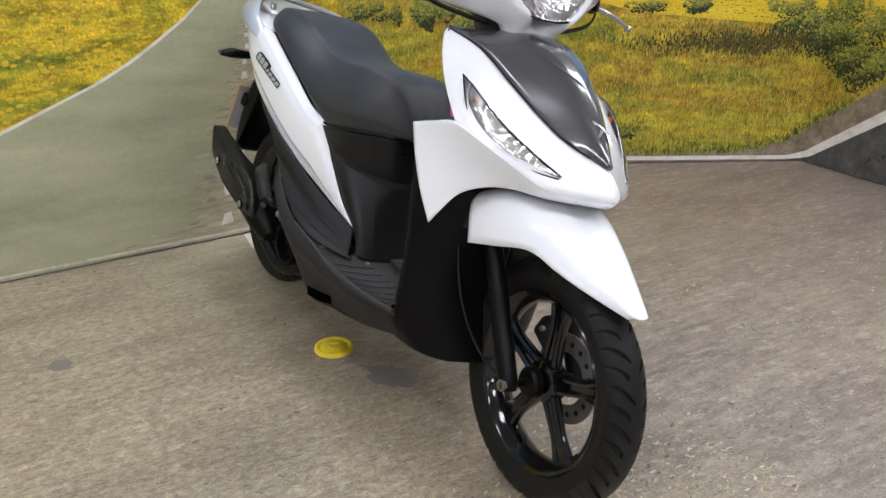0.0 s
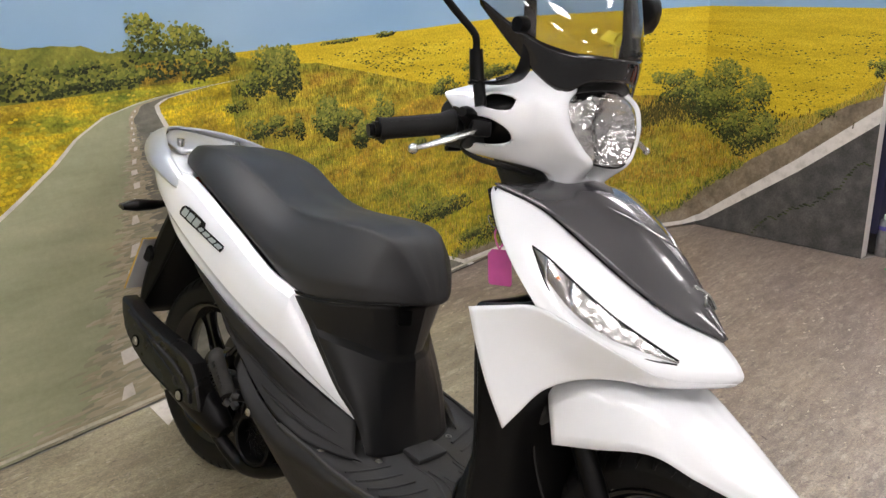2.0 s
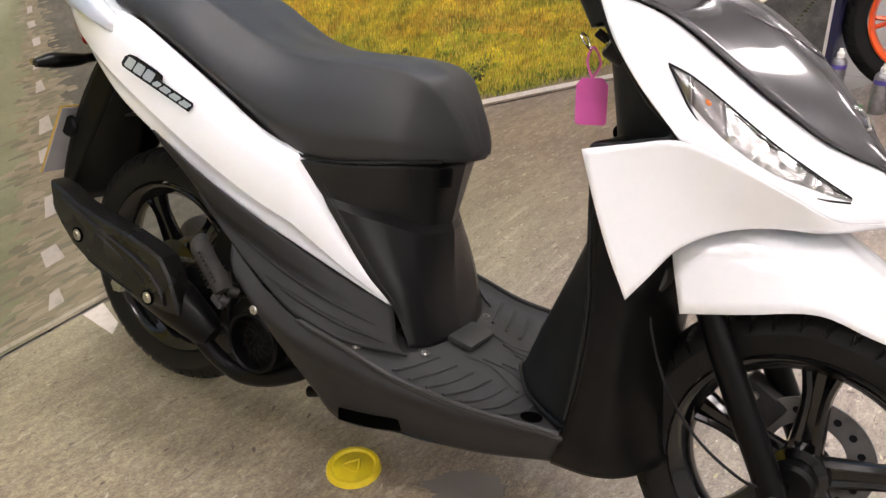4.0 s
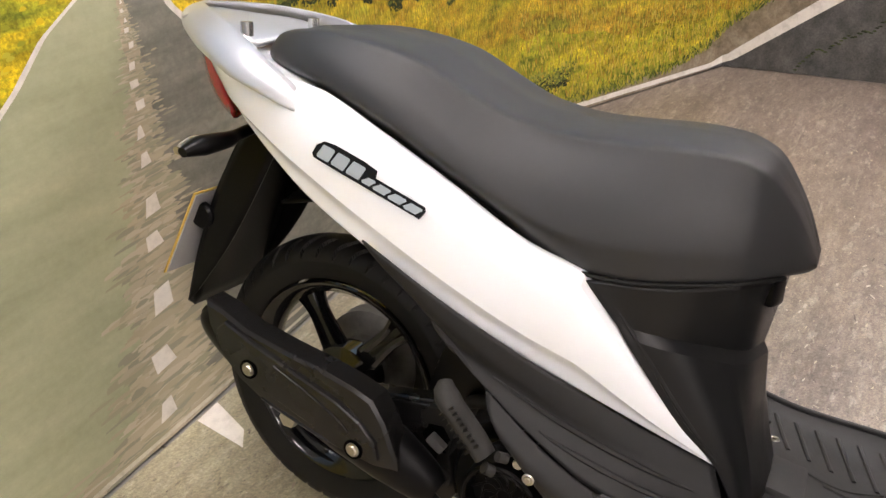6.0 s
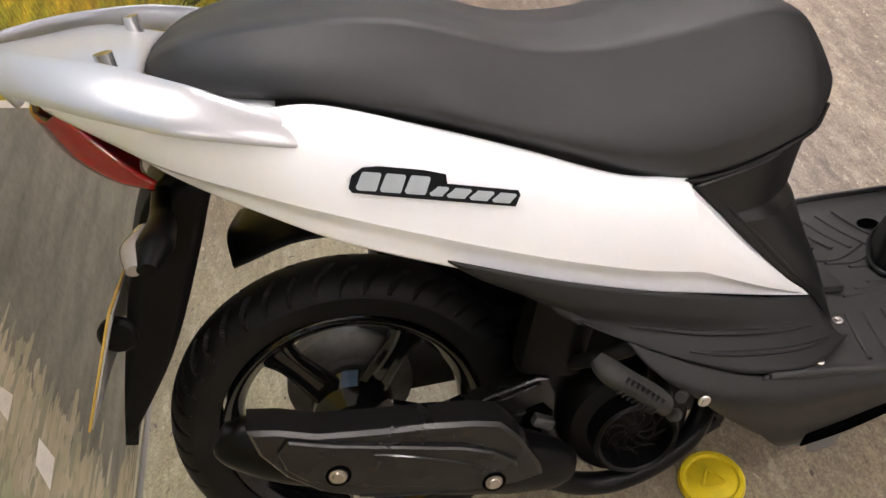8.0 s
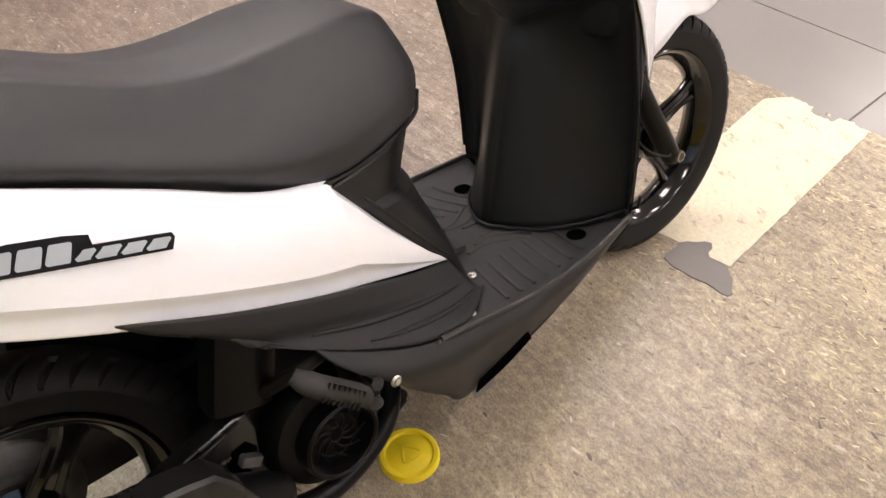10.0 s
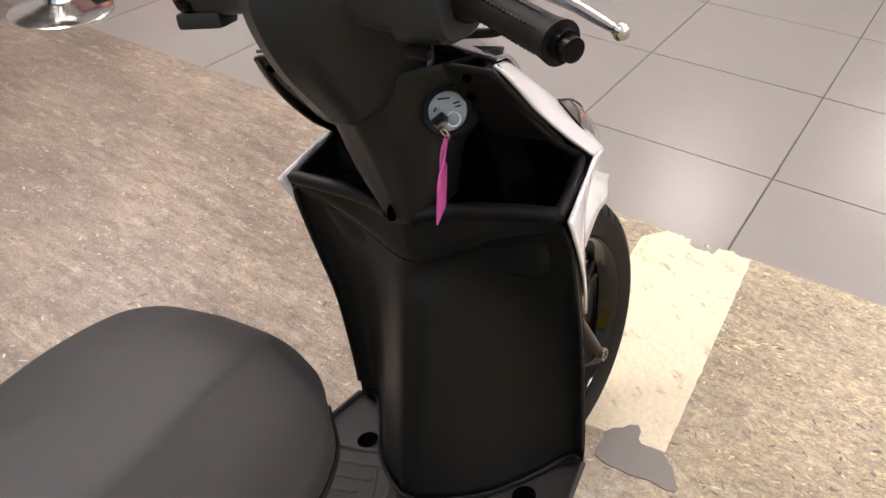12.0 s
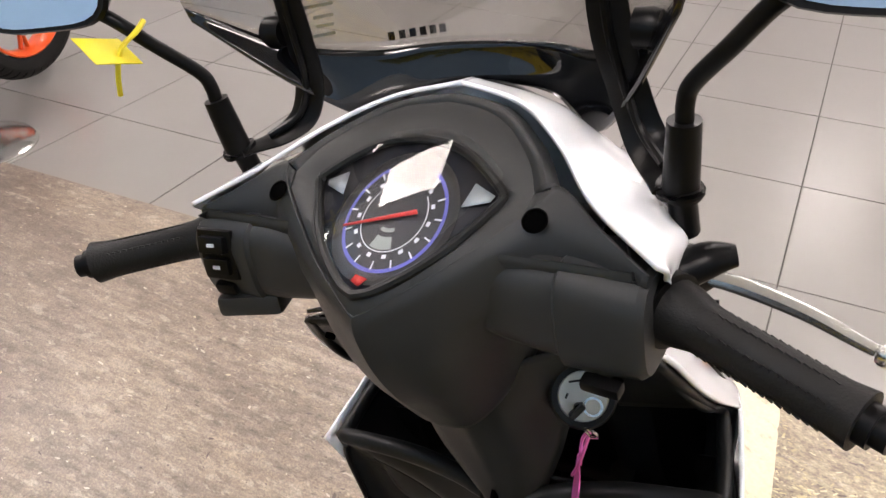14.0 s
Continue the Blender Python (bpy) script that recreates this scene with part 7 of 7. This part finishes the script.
part("shield_slot", tube([(0.036, -0.2480, 0.398), (0.090, -0.2440, 0.370), (0.140, -0.2402, 0.340), (0.160, -0.2386, 0.322)], 0.0020, 20, 6, flat=1.0), GLOSSBLACK, hs, "long groove in the heat shield")
part("shield_slot", tube([(0.006, -0.2400, 0.334), (0.040, -0.2380, 0.320), (0.090, -0.2340, 0.302), (0.120, -0.2320, 0.292)], 0.0035, 20, 6), INK, hs, "low slot in the heat shield")
for p in ((-0.009, -0.2525, 0.382), (0.168, -0.2392, 0.296)):
    # near-black ring: painted shade round the bolt
    part("bolt_recess_shade", lathe([(0.0120, -0.0012), (0.0150, 0.0), (0.0155, 0.004)], p, 24), HOLE_SHADE, hs, "near-black ring for the shade round the bolt")
    part("shield_bolt", lathe([(0.0, -0.004), (0.0065, -0.004), (0.0075, -0.0015), (0.0105, -0.001), (0.0110, 0.004)], p, 20), STEEL, hs, "steel bolt in a recess")
part("exhaust_pipe", tube([(0.225, -0.190, 0.250), (0.255, -0.180, 0.212), (0.295, -0.170, 0.178), (0.345, -0.168, 0.166), (0.410, -0.165, 0.180), (0.470, -0.150, 0.208), (0.52, -0.10, 0.245)], [0.018, 0.0165, 0.016, 0.016, 0.016, 0.016], 40, 14), SATIN, muffler, "black exhaust pipe")
swing = [(0.00, 0.268), (0.02, 0.290), (0.06, 0.318), (0.116, 0.337), (0.258, 0.352), (0.276, 0.346), (0.282, 0.318), (0.272, 0.262), (0.288, 0.200), (0.270, 0.176), (0.200, 0.200), (0.100, 0.230), (0.02, 0.248)]
arm = part("swingarm", shield_plate(swing, -0.128, 0.028, 0.005), SHIELD, scooter, "black cast swingarm plate", angle=24)
part("swing_rib", tube([(0.040, -0.151, 0.300), (0.118, -0.148, 0.327), (0.190, -0.143, 0.336), (0.262, -0.137, 0.344)], 0.004, 20, 8), SHIELD, arm)
part("swing_rib", tube([(0.150, -0.147, 0.268), (0.200, -0.142, 0.300), (0.236, -0.139, 0.306)], 0.0035, 16, 8), SHIELD, arm)
# the plate stays closed here; a near-black disc paints the opening's shade
part("swing_window_shade", lathe([(0.0, -0.0005), (0.022, -0.0005), (0.024, 0.004)], (0.250, -0.139, 0.290), 6), HOLE_SHADE, arm, "near-black disc for the shaded opening in the swingarm")
part("cable_clamp", block((0.256, -0.146, 0.286), (0.030, 0.014, 0.016), (0, 35, 0), 0.003), GREYCAST, arm, "small grey cable clamp")
part("swing_bolt", lathe([(0.0, -0.010), (0.008, -0.010), (0.010, -0.004), (0.015, -0.003), (0.016, 0.004)], (0.264, -0.139, 0.226), 16), CAST, arm, "dark flanged bolt")
part("swing_axle", rod((0.0, -0.160, 0.262), (0.0, 0.10, 0.262), 0.012), STEEL, scooter, "rear axle")
part("swing_nut", lathe([(0.0, -0.012), (0.016, -0.012), (0.018, 0.0)], (0.0, -0.165, 0.262), 6), STEEL, scooter, "axle nut")
eng = part("engine_case", block((0.40, 0.02, 0.235), (0.34, 0.20, 0.17), (0, -6, 0), 0.03), CAST, scooter, "dark cast engine case")
part("belt_case", block((0.19, 0.105, 0.275), (0.44, 0.07, 0.15), (0, 4, 0), 0.035), CAST, eng, "cast belt drive case")
part("cylinder_head", block((0.56, 0.0, 0.26), (0.14, 0.15, 0.13), (0, 0, 0), 0.02), CAST, eng)
fan_at = (0.374, -0.165, 0.244)
fan_case = part("fan_cover", lathe([(0.094, 0.06), (0.092, 0.030), (0.084, 0.018), (0.062, 0.012), (0.060, -0.014), (0.056, -0.017), (0.052, -0.014), (0.051, 0.012), (0.0, 0.014)], fan_at, 48), SATIN, eng, "round black cooling fan cover")
blades = []
for kk in range(11):
    a = 2 * math.pi * kk / 11
    blades.append(tube([(fan_at[0] + r * math.cos(a + b), -0.160, fan_at[2] + r * math.sin(a + b)) for r, b in ((0.010, 0), (0.028, 0.30), (0.050, 0.85))], 0.0017, 10, 6))
blades += [tube([(fan_at[0] + r * math.cos(a), -0.160, fan_at[2] + r * math.sin(a)) for a in np.linspace(0, 2 * math.pi, 25)], 0.0016, 40, 6) for r in (0.012, 0.034)]
part("fan_grille", joined(*blades), SATIN, fan_case, "curved grille bars")
part("frame_bolt", rod((0.408, -0.190, 0.337), (0.408, -0.206, 0.334), 0.007, 12), STEEL, eng, "bright bolt head")
part("hose", tube([(0.30, -0.13, 0.36), (0.33, -0.17, 0.39), (0.37, -0.18, 0.40), (0.42, -0.16, 0.39)], 0.010, 20, 10), RUBBER, eng, "black hose")
part("engine_mount", block((0.30, -0.12, 0.43), (0.09, 0.05, 0.16), (0, 20, 0), 0.015), SATIN, eng, "black frame bracket")
part("air_box", block((0.20, 0.10, 0.42), (0.26, 0.09, 0.13), (0, 18, 0), 0.03), SATIN, eng, "black air box")
peg = part("pillion_peg", tube([(0.312, -0.238, 0.448), (0.325, -0.252, 0.432), (0.368, -0.256, 0.388), (0.384, -0.258, 0.370)], [0.010, 0.019, 0.019, 0.017], 20, 14, flat=0.75), mat("worn_rubber", (0.028, 0.027, 0.025), 0.7, spec=0.2, vary=0.3, vsize=40, grain=0.4, size=300), scooter, "folded ribbed rubber pillion footpeg")
for n in range(8):
    t = 0.16 + 0.085 * n
    c = np.array((0.322, -0.2695, 0.436)) * (1 - t) + np.array((0.386, -0.2745, 0.366)) * t
    part("peg_rib", rod(tuple(c + np.array((-0.009, 0.001, -0.009))), tuple(c + np.array((0.009, 0.001, 0.009))), 0.0022, 6), RUBBER, peg)
part("peg_bolt", joined(rod((0.388, -0.270, 0.362), (0.396, -0.262, 0.354), 0.008, 12), rod((0.402, -0.262, 0.378), (0.410, -0.252, 0.372), 0.007, 12)), CAST, peg, "dark pivot bolt")
part("peg_bracket", tube([(0.386, -0.245, 0.368), (0.40, -0.20, 0.36), (0.42, -0.15, 0.36)], 0.013, 10, 10), SATIN, peg)
part("rear_shock", tube([(0.055, 0.13, 0.29), (0.115, 0.13, 0.45), (0.15, 0.12, 0.55)], 0.022, 16, 12), SATIN, scooter, "black rear shock absorber")
part("inner_fender", sheet(net([[(0.30, -0.09, 0.36), (0.30, 0.0, 0.37), (0.30, 0.09, 0.36)], [(0.275, -0.085, 0.45), (0.27, 0, 0.46), (0.275, 0.085, 0.45)], [(0.18, -0.085, 0.555), (0.17, 0, 0.565), (0.18, 0.085, 0.555)], [(0.03, -0.08, 0.605), (0.02, 0, 0.612), (0.03, 0.08, 0.605)], [(-0.08, -0.078, 0.590), (-0.09, 0, 0.596), (-0.08, 0.078, 0.590)]], 24, 12)), SATIN, scooter, "black inner rear fender", thick=0.005)
part("horn", lathe([(0.0, -0.012), (0.010, -0.014), (0.030, -0.010), (0.034, -0.002), (0.034, 0.014), (0.0, 0.018)], (1.050, -0.120, 0.535), 30), CAST, scooter, "round dark horn behind the cheek")
stand = part("side_stand", tube([(0.62, 0.10, 0.20), (0.61, 0.16, 0.13), (0.60, 0.225, 0.062)], [0.010, 0.010, 0.011], 12, 10), SATIN, scooter, "black side stand")
part("stand_foot", block((0.60, 0.238, 0.058), (0.05, 0.03, 0.008), (13, 0, 0), 0.002), SATIN, stand)
part("centre_stand", joined(rod((0.52, -0.11, 0.17), (0.46, -0.115, 0.150), 0.011), rod((0.52, 0.11, 0.17), (0.46, 0.115, 0.150), 0.011), rod((0.52, -0.11, 0.17), (0.52, 0.11, 0.17), 0.012)), SATIN, scooter, "black folded centre stand")

# ---- small things round the scooter ----
tag = thing("key_tag", pose(0.170, 1.911, 0.752, 0, 0, 147), "pink plastic key tag hanging from the ignition key", "key tag")
tagb = plate([(-0.019, -0.034), (0.019, -0.034), (0.022, -0.030), (0.022, 0.024), (0.014, 0.034), (-0.014, 0.034), (-0.022, 0.024), (-0.022, -0.030)], 0.0012)
tagb.transform(Matrix.Rotation(radians(90), 4, "X"))
part("tag_card", tagb, PINK, tag)
part("tag_loop", tube([(0.0, 0, 0.034), (-0.010, 0, 0.055), (0.0, 0.004, 0.078), (0.008, 0, 0.060), (0.002, -0.002, 0.036), (-0.014, -0.004, 0.004)], 0.0017, 40, 6, up=(0, 1, 0)), PINK, tag, "pink tag loop")
part("key_ring", tube([(0.004, 0.004, 0.074), (0.012, 0.010, 0.084), (0.018, 0.004, 0.096), (0.010, -0.002, 0.090), (0.004, 0.004, 0.076)], 0.0013, 30, 6, up=(0, 1, 0)), ALU, tag, "small steel ring")

ydisc = thing("yellow_disc", pose(-0.186, 2.128, 0, 0, 0, 20), "yellow plastic disc lying on the printed floor", "stand puck")
part("puck", lathe([(0.0, 0.010), (0.030, 0.010), (0.036, 0.007), (0.041, 0.007), (0.044, 0.012), (0.050, 0.012), (0.053, 0.008), (0.054, 0.0)], (0, 0, 0), 48, "z"), YELLOWFLOOR, ydisc)
tri = [(0.020 * math.cos(a), 0.020 * math.sin(a), 0.0105) for a in (0.3, 2.4, 4.5, 0.3)]
part("puck_relief", tube(tri, 0.0028, 24, 6), YELLOWFLOOR, ydisc, "raised emblem shape")

ytag = thing("yellow_tag", Matrix.Translation(scooter.matrix_world @ STEER @ Vector((0.908, 0.245, 1.187))), "yellow paper tag tied to the mirror arm", "tag")
part("tag_card", block((-0.012, 0.030, -0.004), (0.050, 0.032, 0.0008), (30, 18, -52), 0), YELLOWTAG, ytag)
part("tag_tie", tube([(0.004, -0.004, 0.012), (-0.008, 0.004, 0.008), (-0.012, 0.020, -0.004), (-0.012, 0.026, -0.024), (-0.010, 0.028, -0.044)], 0.0024, 16, 6, up=(0, 1, 0)), YELLOWTAG, ytag, "yellow tie")

# chrome stool base by the film's edge
stool = thing("stool", pose(2.93, 2.58, -0.004), "chrome stool with a round trumpet base", "stool")
part("base", lathe([(0.205, 0.0), (0.205, 0.006), (0.195, 0.014), (0.13, 0.026), (0.06, 0.05), (0.03, 0.10), (0.026, 0.2)], (0, 0, 0), 56, "z"), ALU, stool, "polished chrome base")
part("column", rod((0, 0, 0.1), (0, 0, 0.62), 0.025, 20), ALU, stool)
part("seat", lathe([(0.0, 0.70), (0.16, 0.70), (0.18, 0.68), (0.18, 0.63), (0.16, 0.615), (0.0, 0.615)], (0, 0, 0), 40, "z"), VINYL, stool, "black padded seat")

# spray cans and scraps by the end of the printed wall
CANBODY = mat("printed_can", (0.30, 0.30, 0.31), 0.3, metal=0.7, vary=0.25, vsize=40)
CANCAP = mat("can_cap", (0.75, 0.74, 0.72), 0.4)
CANBAND = mat("can_band", (0.10, 0.08, 0.35), 0.3)


def spray_can(m, hgt):
    c = thing("spray_can", m, "grey aerosol can with a pale cap on the floor", "spray can", "spray cans")
    part("body", lathe([(0.0, 0.0), (0.030, 0.0), (0.032, 0.004), (0.032, hgt - 0.02), (0.028, hgt - 0.008), (0.020, hgt), (0.0, hgt)], (0, 0, 0), 28, "z"), CANBODY, c)
    part("band", lathe([(0.0324, hgt - 0.045), (0.0326, hgt - 0.044), (0.0326, hgt - 0.028), (0.0324, hgt - 0.027)], (0, 0, 0), 28, "z"), CANBAND, c, "purple printed band")
    part("cap", lathe([(0.016, hgt), (0.016, hgt + 0.018), (0.010, hgt + 0.024), (0.008, hgt + 0.036), (0.0, hgt + 0.037)], (0, 0, 0), 20, "z"), CANCAP, c, "white nozzle cap")
    return c


spray_can(pose(2.275, 3.535, 0), 0.165)
spray_can(pose(2.262, 3.29, 0, 0, 0, 40), 0.165)
rag = thing("green_strap", pose(2.215, 3.375, 0.003), "flat green strap end on the floor", "strap")
part("strap", plate([(-0.05, -0.004), (0.02, -0.012), (0.06, -0.008), (0.058, 0.006), (0.0, 0.008), (-0.05, 0.005)], 0.003), mat("green_plastic", (0.02, 0.30, 0.08), 0.5, vary=0.1), rag)

# navy display stand beside the printed wall
stand_board = thing("display_board", pose(2.33, 3.62, 0, 0, 0, 34), "navy blue display board with pale upright strips", "display board")
part("board", block((0.0, 0.0, 1.16), (0.26, 0.03, 2.12), bevel=0.004), NAVY, stand_board)
part("board", block((0.62, 0.35, 1.15), (1.1, 0.03, 2.3), bevel=0.004), NAVY, stand_board)
for x in (0.22, 0.42):
    part("strip", block((x, 0.26, 1.15), (0.022, 0.022, 2.3), bevel=0.004), EDGE, stand_board, "pale upright strip")
part("foot", block((0.0, 0.02, 0.05), (0.20, 0.06, 0.10), bevel=0.008), CAST, stand_board)
part("rail", rod((0.0, -0.06, 1.22), (0.65, -0.05, 1.20), 0.012), ALU, stand_board, "chrome clamp rail")

# the motorcycle behind
ORANGE = mat("orange_wheel_paint", (0.85, 0.11, 0.02), 0.35, coat=0.3, vary=0.06)
bike = thing("motorcycle", pose(2.53, 3.37, 0.0, 0, 0, -45.5), "black motorcycle with orange wheels on a stand", "motorcycle")


def bike_wheel(x, turn):
    c = (x, 0, 0.335)
    w = part("wheel", lathe([(0.222, -0.05), (0.214, -0.054), (0.205, -0.04), (0.196, 0.0), (0.205, 0.04), (0.214, 0.054), (0.222, 0.05), (0.212, 0.0), (0.222, -0.05)], c, 72), ORANGE, bike, "orange cast wheel")
    part("hub", lathe([(0.0, -0.05), (0.035, -0.05), (0.055, -0.03), (0.055, 0.03), (0.035, 0.05), (0.0, 0.05)], c, 30), ORANGE, w)
    for k in range(6):
        a = radians(turn) + 2 * math.pi * k / 6
        bits = []
        for sp in (-0.10, 0.10):
            bits.append(tube([(x + 0.045 * math.cos(a), 0, 0.335 + 0.045 * math.sin(a)), (x + 0.12 * math.cos(a + 0.3 * sp), 0, 0.335 + 0.12 * math.sin(a + 0.3 * sp)), (x + 0.203 * math.cos(a + sp), 0, 0.335 + 0.203 * math.sin(a + sp))], [0.013, 0.010, 0.010], 10, 8, up=(0, 1, 0)))
        part("spoke", joined(*bits), ORANGE, w)
    part("tyre", tyre_bm(c, 0.318, 0.125, 560), RUBBER, w, "black tyre")
    part("brake_disc", lathe([(0.07, -0.062), (0.13, -0.062), (0.13, -0.058), (0.07, -0.058), (0.07, -0.062)], c, 48), STEEL, w, "steel brake disc")
    return w


bike_wheel(0.0, 10)
bike_wheel(1.42, 30)
part("swingarm", joined(tube([(0.0, -0.10, 0.335), (0.2, -0.11, 0.36), (0.5, -0.10, 0.40)], 0.028, 16, 12), tube([(0.0, 0.10, 0.335), (0.2, 0.11, 0.36), (0.5, 0.10, 0.40)], 0.028, 16, 12)), SATIN, bike)
part("engine", block((0.68, 0, 0.42), (0.42, 0.30, 0.36), bevel=0.05), CAST, bike)
part("tank", tube([(0.45, 0, 0.82), (0.65, 0, 0.90), (0.88, 0, 0.92), (1.0, 0, 0.86)], [0.10, 0.15, 0.15, 0.08], 20, 16), SATIN, bike)
part("saddle", tube([(-0.1, 0, 0.92), (0.15, 0, 0.84), (0.45, 0, 0.80)], [0.05, 0.11, 0.10], 20, 14, flat=0.5), VINYL, bike)
for sy in (-1, 1):
    part("fork", rod((1.42, sy * 0.095, 0.335), (1.10, sy * 0.095, 1.02), 0.026), SATIN, bike)
part("paddock_stand", joined(rod((-0.05, -0.14, 0.335), (-0.02, -0.17, 0.02), 0.014), rod((-0.05, 0.14, 0.335), (-0.02, 0.17, 0.02), 0.014), rod((-0.02, -0.20, 0.015), (-0.02, 0.20, 0.015), 0.015)), SATIN, bike)
mudg = sheet(net([[(0.14, -0.06, 0.645), (0.14, 0.06, 0.645)], [(0.0, -0.065, 0.68), (0.0, 0.065, 0.68)], [(-0.15, -0.06, 0.66), (-0.15, 0.06, 0.66)]], 10, 6))
part("hugger", mudg, SATIN, bike, thick=0.004)
spill = thing("yellow_strap", pose(2.64, 3.235, 0.0), "yellow strap lying under the motorcycle wheel", "strap")
part("strap", plate([(-0.09, -0.05), (0.0, -0.075), (0.09, -0.05), (0.085, -0.035), (0.0, -0.058), (-0.085, -0.036)], 0.006), YELLOWTAG, spill)

# floor tiles, one by one
ORIGIN, TURN, SIZE = (1.007, 0.577), -52.4, 0.632
tile_bm = block((0, 0, -0.004), (SIZE - 0.005, SIZE - 0.005, 0.008), bevel=0.0015)
tile_me = bpy.data.meshes.new("tile")
tile_bm.to_mesh(tile_me)
tile_bm.free()
tile_me.materials.append(TILE)
ca, sa = math.cos(radians(TURN)), math.sin(radians(TURN))
for i in range(-12, 14):
    for j in range(-8, 16):
        u, v = (i + 0.5) * SIZE, (j - 4 + 0.5) * SIZE
        x, y = ORIGIN[0] + ca * u - sa * v, ORIGIN[1] + sa * u + ca * v
        deep = -EDGE_DIR[1] * (x - EDGE_A[0]) + EDGE_DIR[0] * (y - EDGE_A[1])
        if not (-4.6 < x < 6.6 and -5.3 < y < 6.3) or (0.5 < deep < 2.4 and -3.0 < x < 2.2):
            continue
        t = new("tile", tile_me)
        t.parent = floor
        t.matrix_basis = pose(x, y, -0.0045, 0, 0, TURN)
